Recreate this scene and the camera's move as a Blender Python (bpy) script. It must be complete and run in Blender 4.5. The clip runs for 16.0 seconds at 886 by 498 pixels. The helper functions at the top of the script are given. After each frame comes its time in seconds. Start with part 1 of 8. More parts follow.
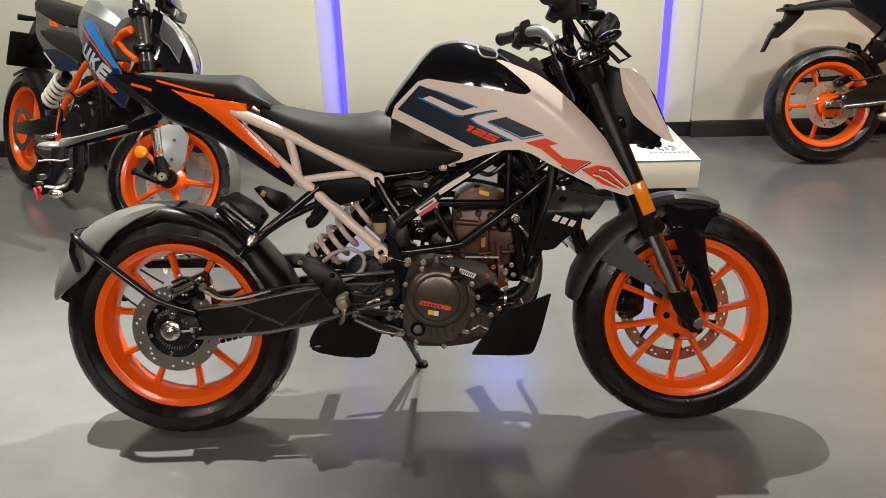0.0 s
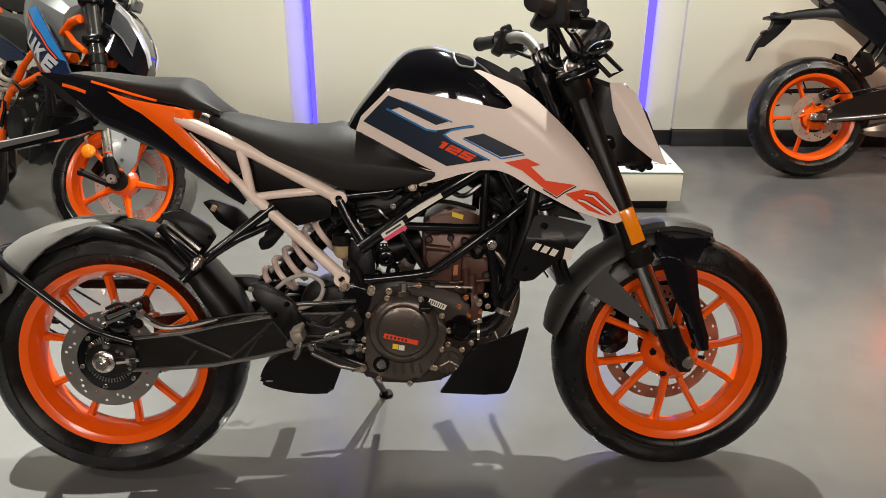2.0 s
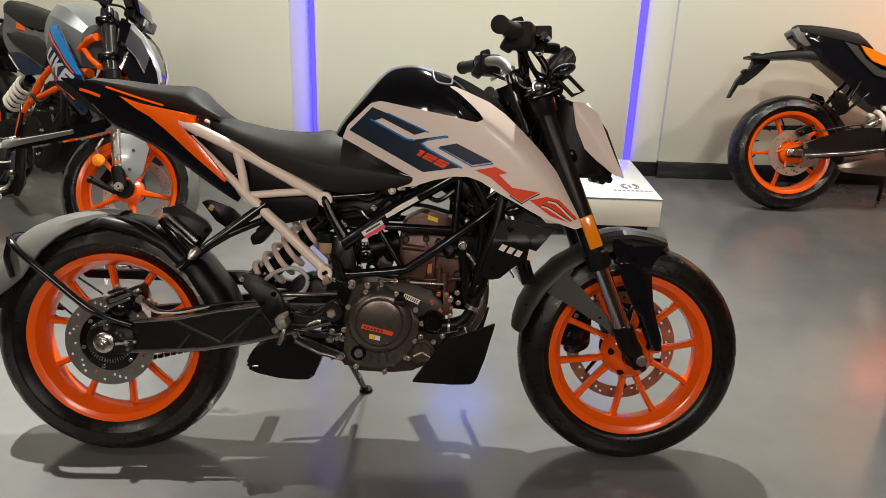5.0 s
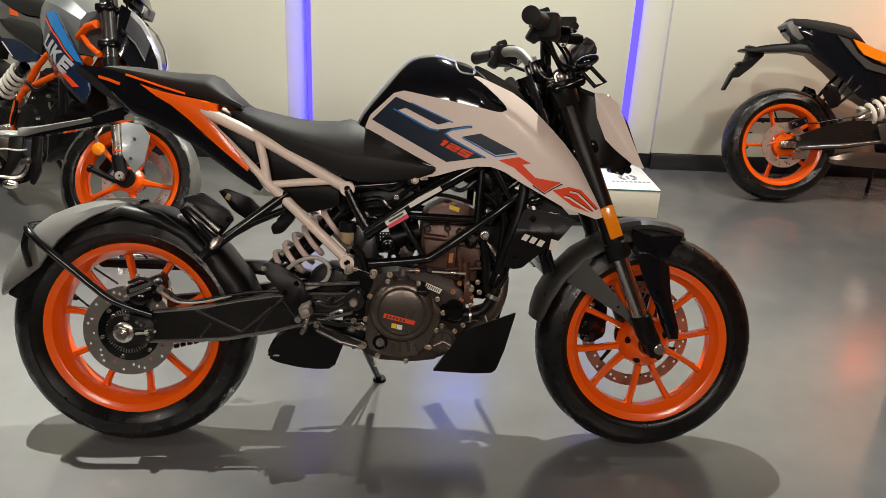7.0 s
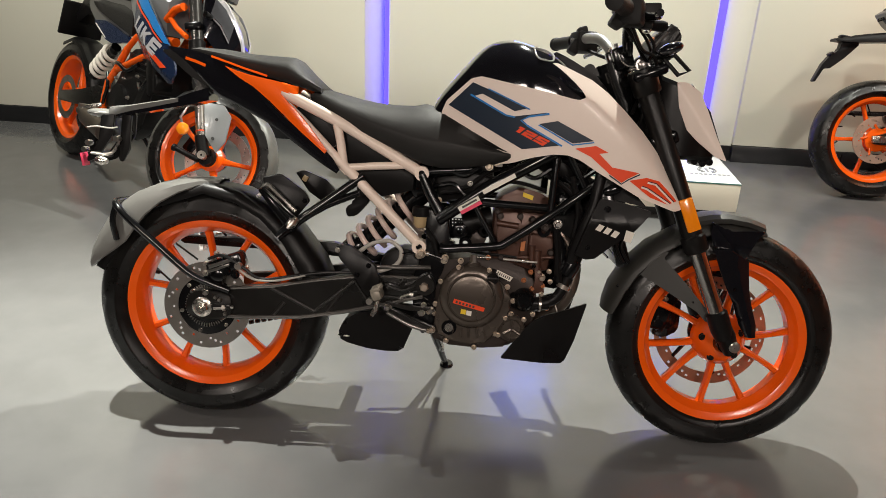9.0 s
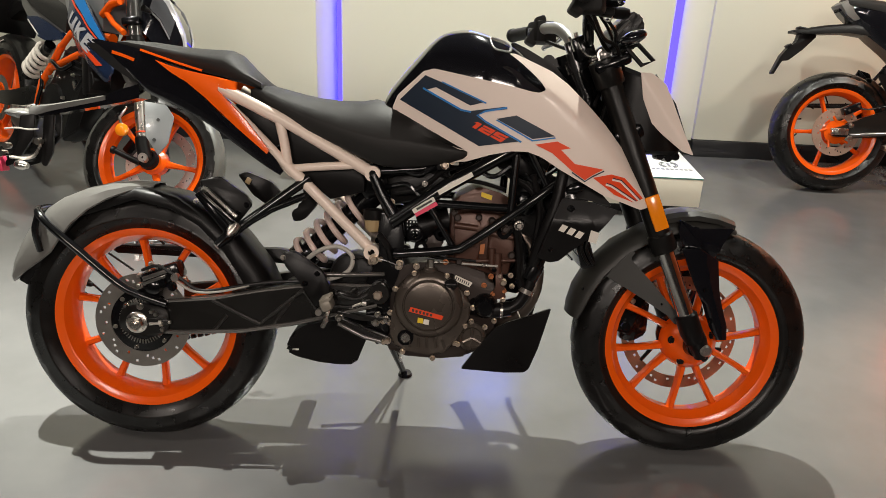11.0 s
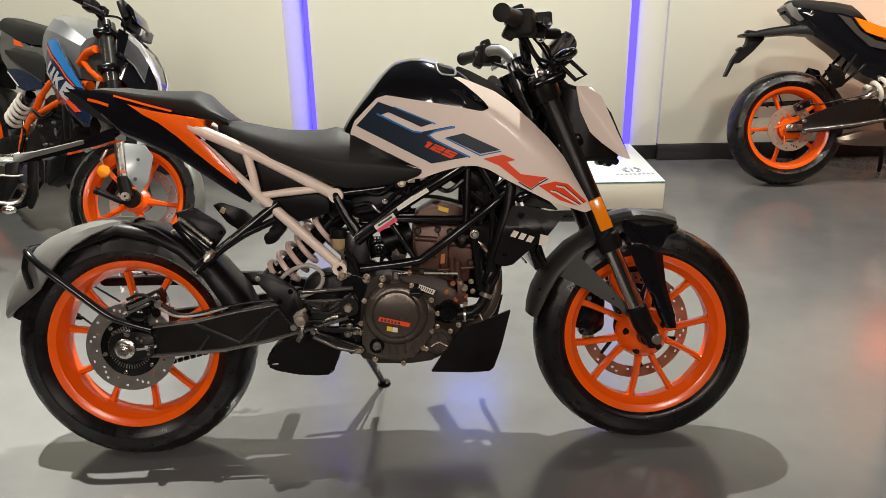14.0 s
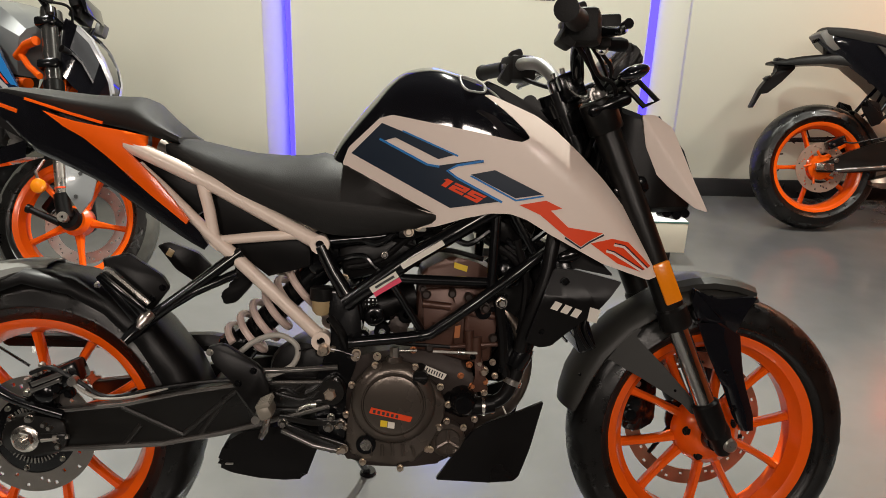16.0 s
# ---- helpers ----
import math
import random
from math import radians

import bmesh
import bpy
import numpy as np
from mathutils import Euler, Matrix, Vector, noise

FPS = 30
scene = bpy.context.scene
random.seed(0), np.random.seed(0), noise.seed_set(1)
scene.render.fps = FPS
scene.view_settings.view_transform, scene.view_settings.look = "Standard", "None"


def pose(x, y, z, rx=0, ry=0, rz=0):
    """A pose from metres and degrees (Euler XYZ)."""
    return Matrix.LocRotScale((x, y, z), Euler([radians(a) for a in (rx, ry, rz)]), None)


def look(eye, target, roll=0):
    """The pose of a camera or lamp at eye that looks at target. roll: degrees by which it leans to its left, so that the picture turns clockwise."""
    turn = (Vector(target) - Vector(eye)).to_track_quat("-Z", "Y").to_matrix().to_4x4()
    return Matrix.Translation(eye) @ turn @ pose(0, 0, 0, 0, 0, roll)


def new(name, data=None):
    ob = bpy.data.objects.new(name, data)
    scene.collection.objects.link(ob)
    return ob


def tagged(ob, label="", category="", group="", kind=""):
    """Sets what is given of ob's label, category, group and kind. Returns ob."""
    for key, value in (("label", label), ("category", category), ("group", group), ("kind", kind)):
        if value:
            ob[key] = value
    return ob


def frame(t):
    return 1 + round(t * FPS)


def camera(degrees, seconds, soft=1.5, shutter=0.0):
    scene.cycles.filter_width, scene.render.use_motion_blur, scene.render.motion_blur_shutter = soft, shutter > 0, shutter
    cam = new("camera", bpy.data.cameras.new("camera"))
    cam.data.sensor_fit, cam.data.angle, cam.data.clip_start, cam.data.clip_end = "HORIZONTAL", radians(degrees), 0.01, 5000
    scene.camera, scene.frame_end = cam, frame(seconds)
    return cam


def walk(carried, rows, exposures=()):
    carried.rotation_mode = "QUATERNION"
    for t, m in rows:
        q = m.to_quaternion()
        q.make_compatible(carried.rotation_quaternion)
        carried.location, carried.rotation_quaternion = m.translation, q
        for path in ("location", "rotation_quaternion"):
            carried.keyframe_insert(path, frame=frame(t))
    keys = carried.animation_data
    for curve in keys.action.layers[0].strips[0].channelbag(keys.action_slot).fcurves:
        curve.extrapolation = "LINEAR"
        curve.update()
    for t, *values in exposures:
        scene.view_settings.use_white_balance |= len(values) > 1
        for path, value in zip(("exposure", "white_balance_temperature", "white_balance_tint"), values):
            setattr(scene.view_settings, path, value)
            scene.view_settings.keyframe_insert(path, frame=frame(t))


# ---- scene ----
cam = camera(60.3, 16.0, 0.6)
PATH = [
    (0, (0.097, -0.003, 1.29), (0.027, 1.829, 0.491), -1.8),
    (0.5, (0.099, 0.008, 1.297), (0.064, 1.845, 0.508), -1.1),
    (1, (0.078, 0.032, 1.282), (0.062, 1.858, 0.466), -0.6),
    (1.5, (0.045, 0.077, 1.29), (0.043, 1.903, 0.474), -0.1),
    (2, (0.1, 0.198, 1.287), (0.103, 2.025, 0.473), 0.3),
    (2.5, (0.111, 0.346, 1.264), (0.106, 2.171, 0.445), 0.8),
    (3, (0.066, 0.471, 1.253), (0.099, 2.284, 0.41), 1.6),
    (3.5, (0.107, 0.366, 1.268), (0.131, 2.2, 0.469), 2.0),
    (3.7, (0.131, 0.296, 1.261), (0.127, 2.133, 0.469), 1.8),
    (5.8, (0.177, -0.034, 1.28), (0.171, 1.838, 0.574), 2.0),
    (6, (0.179, -0.037, 1.279), (0.178, 1.83, 0.562), 2.0),
    (6.5, (0.1, -0.042, 1.282), (0.159, 1.82, 0.556), 2.5),
    (7, (0.059, 0.004, 1.27), (0.113, 1.858, 0.521), 2.7),
    (7.5, (0.075, 0.154, 1.24), (0.085, 1.999, 0.466), 2.7),
    (8, (0.045, 0.155, 1.245), (-0.01, 1.994, 0.461), 2.7),
    (8.3, (0.034, 0.091, 1.261), (-0.062, 1.926, 0.47), 2.7),
    (8.5, (0.033, 0.033, 1.26), (-0.081, 1.869, 0.476), 2.7),
    (8.7, (0.046, 0.005, 1.27), (-0.08, 1.839, 0.482), 2.6),
    (11, (0.062, 0.124, 1.234), (0.037, 1.962, 0.446), 2.6),
    (11.5, (0.08, 0.204, 1.239), (0.077, 2.04, 0.446), 2.4),
    (12, (0.056, 0.103, 1.252), (0.057, 1.948, 0.48), 1.8),
    (12.5, (0.06, 0.009, 1.275), (0.042, 1.866, 0.533), 0.5),
    (13, (0.136, -0.028, 1.29), (0.102, 1.836, 0.565), -0.6),
    (13.5, (0.171, -0.023, 1.267), (0.132, 1.835, 0.528), -1.3),
    (14, (0.141, -0.01, 1.266), (0.133, 1.848, 0.528), -1.1),
    (14.5, (0.068, 0.016, 1.259), (0.089, 1.882, 0.539), -0.6),
    (15, (0.07, 0.129, 1.23), (0.127, 2.0, 0.526), 0.5),
    (15.5, (0.11, 0.309, 1.201), (0.186, 2.183, 0.506), 1.4),
    (16, (0.052, 0.461, 1.193), (0.118, 2.333, 0.492), 2.0),
]
EXPOSURES = [(0, -0.03), (1.5, 0.0), (3.5, 0.02), (6, -0.36), (6.5, -0.22), (7, -0.20), (7.5, -0.06), (8.5, 0.0), (11, -0.06), (12.5, 0.04), (13.5, -0.26), (14.0, -0.04), (15, -0.05), (16, -0.2)]
walk(cam, [(t, look(eye, target, roll)) for t, eye, target, roll in PATH], EXPOSURES)

# ---- light ----
world = bpy.data.worlds.new("world")
scene.world = world
world.use_nodes = True
world.node_tree.nodes["Background"].inputs[0].default_value = (0.9, 0.85, 0.8, 1)
world.node_tree.nodes["Background"].inputs[1].default_value = 0.01
scene.view_settings.exposure = 0.0


def spot(name, eye, target, watts, colour, size, angle, blend=0.6):
    data = bpy.data.lights.new(name, "SPOT")
    data.energy, data.color, data.shadow_soft_size = watts, colour, size
    data.spot_size, data.spot_blend = radians(angle), blend
    ob = new(name, data)
    ob.matrix_world = look(eye, target)
    return ob


WARM = (0.965, 0.96, 0.865)
PINK = (1.0, 0.875, 0.78)
# over the podium, over the tank and the tail, along the walls, and added fill on the visitors' side
spot("unseen_spot", (0.42, 3.38, 3.0), (-0.15, 1.9, 0.0), 720, WARM, 0.012, 92, 0.9)
spot("unseen_spot", (-1.30, 2.38, 3.0), (-1.52, 1.35, 0), 1250, WARM, 0.012, 58, 1.0)
spot("unseen_spot", (1.7, 2.5, 2.95), (1.8, 4.0, 0.5), 150, WARM, 0.05, 125)
spot("unseen_spot", (3.2, 2.8, 2.95), (2.8, 4.2, 0.6), 160, WARM, 0.05, 120)
spot("unseen_spot", (0.3, 3.3, 2.95), (0.3, 4.7, 0.9), 150, WARM, 0.06, 125)
spot("unseen_spot", (-2.2, 3.0, 2.95), (-2.4, 4.3, 0.9), 215, WARM, 0.06, 120)
# orange wash added to tint the wall's right end
spot("unseen_spot", (3.9, 3.4, 2.95), (3.6, 4.6, 1.3), 190, (1.0, 0.36, 0.15), 0.06, 80)
# two wide soft spots, added only to brighten the near sides
spot("unseen_spot", (1.15, -2.2, 2.75), (1.0, 2.6, 0.6), 235, PINK, 0.45, 80, 0.8)
spot("unseen_spot", (-0.9, -2.4, 2.75), (-0.1, 2.4, 0.6), 205, PINK, 0.45, 80, 0.8)


# unseen area lamps below the ceiling, added as weak fill
def fill_area(x, y, w, h, watts):
    data = bpy.data.lights.new("fill_area_light", "AREA")
    data.shape, data.size, data.size_y, data.energy, data.color = "RECTANGLE", w, h, watts, PINK
    ob = new("fill_area_light", data)
    ob.matrix_world = pose(x, y, 3.15)
    return ob


fill_area(-2.8, 0.6, 0.5, 0.2, 30)
fill_area(1.9, -0.6, 0.5, 0.2, 12)

# ---- materials ----


def node_mat(name):
    m = bpy.data.materials.new(name)
    m.use_nodes = True
    nt = m.node_tree
    return m, nt, nt.nodes["Principled BSDF"]


def surface(name, colour, rough=0.5, metal=0.0, vary=0.12, scale=6.0, fine=120.0, bump=0.05, coat=0.0, depth=0.002, rvary=0.12, spec=0.5):
    """A surface with two scales of variation in colour, gloss and relief."""
    m, nt, b = node_mat(name)
    n, l = nt.nodes, nt.links
    tc = n.new("ShaderNodeTexCoord")
    big, small = n.new("ShaderNodeTexNoise"), n.new("ShaderNodeTexNoise")
    big.inputs["Scale"].default_value, big.inputs["Detail"].default_value = scale, 5
    small.inputs["Scale"].default_value, small.inputs["Detail"].default_value = fine, 3
    for t in (big, small):
        l.new(tc.outputs["Object"], t.inputs["Vector"])
    mix = n.new("ShaderNodeMix")
    mix.data_type = "RGBA"
    mix.inputs[6].default_value = (*[c * (1 - vary) for c in colour], 1)
    mix.inputs[7].default_value = (*[min(1, c * (1 + vary)) for c in colour], 1)
    add = n.new("ShaderNodeMath")
    add.operation = "MULTIPLY_ADD"
    l.new(small.outputs["Fac"], add.inputs[0])
    add.inputs[1].default_value = 0.4
    sub = n.new("ShaderNodeMath")
    sub.operation = "MULTIPLY"
    l.new(big.outputs["Fac"], sub.inputs[0])
    sub.inputs[1].default_value = 0.6
    l.new(sub.outputs[0], add.inputs[2])
    l.new(add.outputs[0], mix.inputs[0])
    l.new(mix.outputs[2], b.inputs["Base Color"])
    rr = n.new("ShaderNodeMapRange")
    rr.inputs["From Min"].default_value, rr.inputs["From Max"].default_value = 0.3, 0.7
    rr.inputs["To Min"].default_value, rr.inputs["To Max"].default_value = max(0.02, rough * (1 - rvary)), min(1, rough * (1 + rvary))
    l.new(big.outputs["Fac"], rr.inputs["Value"])
    l.new(rr.outputs[0], b.inputs["Roughness"])
    b.inputs["Metallic"].default_value = metal
    b.inputs["Specular IOR Level"].default_value = spec
    if coat:
        b.inputs["Coat Weight"].default_value, b.inputs["Coat Roughness"].default_value = coat, 0.04
    if bump:
        bp = n.new("ShaderNodeBump")
        bp.inputs["Strength"].default_value, bp.inputs["Distance"].default_value = bump, depth
        l.new(small.outputs["Fac"], bp.inputs["Height"])
        l.new(bp.outputs[0], b.inputs["Normal"])
    return m


def glow(name, colour, strength):
    m, nt, b = node_mat(name)
    b.inputs["Base Color"].default_value = (*colour, 1)
    b.inputs["Emission Color"].default_value = (*colour, 1)
    b.inputs["Emission Strength"].default_value = strength
    return m


RUBBER = surface("tyre_rubber", (0.0055, 0.0050, 0.0046), 0.31, vary=0.45, scale=30, fine=300, bump=0.15, spec=0.42, rvary=0.25)
# rubber again, with the sheen of a lit tread put into its colour
TREAD_LIT = surface("lit_tyre_tread", (0.085, 0.083, 0.074), 0.42, vary=0.25, scale=25, fine=300, bump=0.12, spec=0.5)
GUNMETAL = surface("gunmetal_fork_coating", (0.11, 0.105, 0.10), 0.22, metal=0.8, vary=0.1, bump=0.02)
RIM = surface("orange_wheel_paint", (0.88, 0.108, 0.004), 0.24, vary=0.06, scale=10, bump=0.02, spec=0.4, coat=0.3)
SILVER = surface("silver_lamp_trim", (0.62, 0.62, 0.64), 0.25, metal=0.5, vary=0.08, bump=0.01, coat=0.4)
ORANGE = surface("orange_gloss_paint", (0.90, 0.115, 0.005), 0.25, vary=0.05, bump=0.01, coat=0.35, spec=0.3)
WHITE = surface("satin_white_paint", (0.80, 0.68, 0.60), 0.36, vary=0.03, bump=0.015, coat=0.2)
BLACK_GLOSS = surface("black_gloss_paint", (0.006, 0.006, 0.008), 0.08, vary=0.2, bump=0.0, coat=0.8, rvary=0.3)
BLACK_PLASTIC = surface("black_matte_plastic", (0.0055, 0.005, 0.005), 0.36, vary=0.25, fine=500, bump=0.08, spec=0.20, rvary=0.25)
BLACK_FRAME = surface("black_powder_coat", (0.004, 0.004, 0.0045), 0.18, vary=0.2, bump=0.03, coat=0.25, spec=0.32)
GRIP = surface("grip_rubber", (0.012, 0.0115, 0.011), 0.62, vary=0.2, fine=300, bump=0.3, spec=0.25)
FORK_BLACK = surface("satin_black_fork", (0.006, 0.0055, 0.005), 0.36, vary=0.15, bump=0.03, spec=0.25)
SEAT = surface("seat_vinyl", (0.017, 0.016, 0.015), 0.58, vary=0.18, fine=700, bump=0.25, spec=0.28)
MUDGUARD = surface("dark_grey_moulded_plastic", (0.030, 0.029, 0.026), 0.5, vary=0.2, scale=8, fine=500, bump=0.1, spec=0.4)
ARM_SILVER = surface("grey_painted_plastic", (0.15, 0.147, 0.14), 0.25, metal=0.3, vary=0.1, bump=0.02, coat=0.3)
ARM_PALE = surface("pale_grey_decal", (0.42, 0.41, 0.42), 0.4, vary=0.06, bump=0.0)
GREY = surface("grey_satin_plastic", (0.115, 0.112, 0.104), 0.40, vary=0.15, bump=0.05)
ENGINE = surface("engine_dark_casting", (0.034, 0.024, 0.020), 0.42, metal=0.4, vary=0.25, scale=18, fine=400, bump=0.18)
ENGINE_BROWN = surface("engine_bronze_casting", (0.080, 0.036, 0.024), 0.36, metal=0.3, vary=0.3, scale=16, fine=400, bump=0.18)
COVER = surface("clutch_cover_coating", (0.100, 0.082, 0.068), 0.27, metal=0.58, vary=0.15, fine=500, bump=0.12)
SUBFRAME = surface("white_powder_coat_tube", (0.82, 0.68, 0.58), 0.34, vary=0.04, bump=0.02, coat=0.2)
STEEL = surface("bright_steel", (0.62, 0.58, 0.53), 0.28, metal=1.0, vary=0.12, scale=30, bump=0.05)
BOLT = surface("zinc_bolt", (0.66, 0.55, 0.44), 0.30, metal=0.85, vary=0.15, scale=40, bump=0.04)
DISC = surface("brake_disc_steel", (0.34, 0.31, 0.28), 0.33, metal=0.9, vary=0.15, scale=25, fine=500, bump=0.1)
CHROME = surface("fork_chrome", (0.75, 0.72, 0.68), 0.10, metal=1.0, vary=0.05, bump=0.0)
SWING = surface("swingarm_black_casting", (0.010, 0.009, 0.008), 0.30, metal=0.2, vary=0.2, fine=500, bump=0.1, coat=0.15)
SWING_RIB = surface("swingarm_rib_casting", (0.030, 0.028, 0.026), 0.30, metal=0.4, vary=0.2, fine=500, bump=0.06)
# pale grey; on the swingarm ribs it holds the edge highlight as colour
SWING_EDGE = surface("pale_casting_metal", (0.17, 0.16, 0.15), 0.22, metal=0.7, vary=0.2, bump=0.05)
NAVY = surface("navy_decal", (0.010, 0.019, 0.035), 0.34, vary=0.08, bump=0.0)
BLUE = surface("blue_decal", (0.02, 0.19, 0.52), 0.34, vary=0.05, bump=0.0)
RED = surface("orange_red_decal", (0.80, 0.065, 0.012), 0.34, vary=0.05, bump=0.0)
REFLECTOR = surface("amber_reflector", (0.95, 0.26, 0.006), 0.2, vary=0.1, scale=200, bump=0.05, coat=0.5)
SPRING = surface("pale_spring_paint", (0.72, 0.56, 0.50), 0.35, vary=0.06, bump=0.02)
LABEL_WHITE = surface("white_label", (0.75, 0.70, 0.62), 0.45, vary=0.05, bump=0.0)
LABEL_PINK = surface("pink_label", (0.75, 0.05, 0.12), 0.45, vary=0.05, bump=0.0)
LABEL_YELLOW = surface("yellow_label", (0.80, 0.55, 0.02), 0.45, vary=0.05, bump=0.0)
INK = surface("label_ink", (0.03, 0.03, 0.03), 0.5, vary=0.1, bump=0.0)
PRINT_GREY = surface("grey_printed_ink", (0.22, 0.23, 0.24), 0.4, vary=0.1, bump=0.0)
CREAM = surface("brake_fluid_plastic", (0.40, 0.29, 0.15), 0.35, vary=0.1, bump=0.0)
HOSE = surface("clear_grey_hose", (0.42, 0.40, 0.36), 0.35, vary=0.1, bump=0.0)
COPPER = surface("copper_paint", (0.55, 0.20, 0.08), 0.35, metal=0.5, vary=0.2, bump=0.05)
MUFFLER = surface("exhaust_steel", (0.22, 0.18, 0.15), 0.35, metal=0.9, vary=0.2, bump=0.05)
GREYBODY = surface("grey_metallic_paint", (0.27, 0.28, 0.285), 0.32, metal=0.4, vary=0.06, bump=0.01, coat=0.4)
DARKBLUE = surface("dark_blue_paint", (0.007, 0.017, 0.050), 0.25, vary=0.1, bump=0.0, coat=0.5)
YELLOW = surface("yellow_orange_paint", (0.85, 0.22, 0.006), 0.25, vary=0.06, bump=0.0, coat=0.5)
LAMP_GREY = surface("grey_lamp_lens", (0.10, 0.102, 0.11), 0.12, metal=0.3, vary=0.25, scale=14, bump=0.0, coat=0.8)
LENS_M = surface("clear_lamp_lens", (0.03, 0.032, 0.035), 0.10, vary=0.1, bump=0.0, coat=0.8)

WALL = surface("cream_wall_paint", (0.67, 0.655, 0.55), 0.55, vary=0.035, scale=1.3, fine=160, bump=0.06)
DARK_WALL = surface("dark_grey_wall_paint", (0.06, 0.06, 0.06), 0.6, vary=0.05, scale=1.3, fine=160, bump=0.06)
SKIRT = surface("black_skirting", (0.012, 0.012, 0.013), 0.35, vary=0.2, bump=0.03)
CEIL = surface("dark_ceiling_paint", (0.05, 0.05, 0.05), 0.8, vary=0.1, bump=0.05)
PODIUM = surface("cream_laminate", (0.72, 0.67, 0.55), 0.3, vary=0.03, bump=0.01)
GLASS_TOP = surface("white_backed_glass", (0.82, 0.85, 0.85), 0.06, vary=0.02, bump=0.0)
GLASS_EDGE = surface("green_glass_edge", (0.10, 0.22, 0.19), 0.1, vary=0.1, bump=0.0)
LED = glow("blue_led_strip", (0.10, 0.065, 1.0), 3.0)
LED_DIFFUSER = glow("blue_led_diffuser", (0.045, 0.030, 1.0), 4.5)
LAMP_ON = glow("lamp_diffuser", (1.0, 0.92, 0.8), 34.0)
LAMP_ORANGE = glow("orange_lamp_diffuser", (1.0, 0.13, 0.02), 5.0)
SIGN_BLUE = glow("blue_sign_face", (0.22, 0.30, 1.0), 5.0)


def floor_material():
    m, nt, b = node_mat("grey_polished_floor")
    n, l = nt.nodes, nt.links
    geo = n.new("ShaderNodeNewGeometry")
    big, mid, fine = (n.new("ShaderNodeTexNoise") for _ in range(3))
    for t, s, d in ((big, 0.9, 6), (mid, 7.0, 6), (fine, 180.0, 3)):
        t.inputs["Scale"].default_value, t.inputs["Detail"].default_value = s, d
        l.new(geo.outputs["Position"], t.inputs["Vector"])
    ramp = n.new("ShaderNodeValToRGB")
    ramp.color_ramp.elements[0].position, ramp.color_ramp.elements[0].color = 0.3, (0.112, 0.112, 0.112, 1)
    ramp.color_ramp.elements[1].position, ramp.color_ramp.elements[1].color = 0.72, (0.150, 0.150, 0.149, 1)
    avg = n.new("ShaderNodeMath")
    avg.operation = "MULTIPLY_ADD"
    l.new(mid.outputs["Fac"], avg.inputs[0])
    avg.inputs[1].default_value = 0.45
    half = n.new("ShaderNodeMath")
    half.operation = "MULTIPLY"
    l.new(big.outputs["Fac"], half.inputs[0])
    half.inputs[1].default_value = 0.55
    l.new(half.outputs[0], avg.inputs[2])
    l.new(avg.outputs[0], ramp.inputs[0])
    l.new(ramp.outputs[0], b.inputs["Base Color"])
    rr = n.new("ShaderNodeMapRange")
    rr.inputs["From Min"].default_value, rr.inputs["From Max"].default_value = 0.3, 0.7
    rr.inputs["To Min"].default_value, rr.inputs["To Max"].default_value = 0.14, 0.23
    l.new(mid.outputs["Fac"], rr.inputs["Value"])
    l.new(rr.outputs[0], b.inputs["Roughness"])
    b.inputs["Specular IOR Level"].default_value = 0.7
    bp = n.new("ShaderNodeBump")
    bp.inputs["Strength"].default_value, bp.inputs["Distance"].default_value = 0.03, 0.001
    l.new(fine.outputs["Fac"], bp.inputs["Height"])
    l.new(bp.outputs[0], b.inputs["Normal"])
    return m


BAR_SILVER = surface("satin_aluminium_bar", (0.34, 0.335, 0.32), 0.40, metal=0.6, vary=0.06, bump=0.02)
DISC_LIGHT = surface("light_disc_steel", (0.50, 0.48, 0.45), 0.38, metal=0.4, vary=0.12, scale=25, bump=0.05)
DISC_PALE = surface("pale_disc_steel", (0.46, 0.31, 0.24), 0.38, metal=0.5, vary=0.12, scale=25, bump=0.05)
DISC_BROWN = surface("brown_tinted_disc", (0.36, 0.19, 0.12), 0.36, metal=0.7, vary=0.12, scale=25, fine=500, bump=0.08)
ENGINE_BLACK = surface("black_engine_casting", (0.0080, 0.0075, 0.0075), 0.4, metal=0.3, vary=0.3, scale=18, fine=400, bump=0.15)
FILM = surface("crumpled_plastic_film", (0.72, 0.72, 0.70), 0.18, vary=0.2, scale=40, fine=90, bump=0.9, depth=0.01)
FLOOR = floor_material()

# ---- mesh tools: x ahead, d to the right, z up ----


def lin(x, table):
    return float(np.interp(x, [a for a, _ in table], [b for _, b in table]))


def curve(points, k=6):
    """A smooth line through the points."""
    p = [Vector(q) for q in points]
    p = [2 * p[0] - p[1], *p, 2 * p[-1] - p[-2]]
    out = []
    for a, b, c, d in zip(p, p[1:], p[2:], p[3:]):
        for i in range(k):
            t = i / k
            out.append(0.5 * (2 * b + (c - a) * t + (2 * a - 5 * b + 4 * c - d) * t * t + (3 * b - a - 3 * c + d) * t**3))
    return [*out, p[-2]]


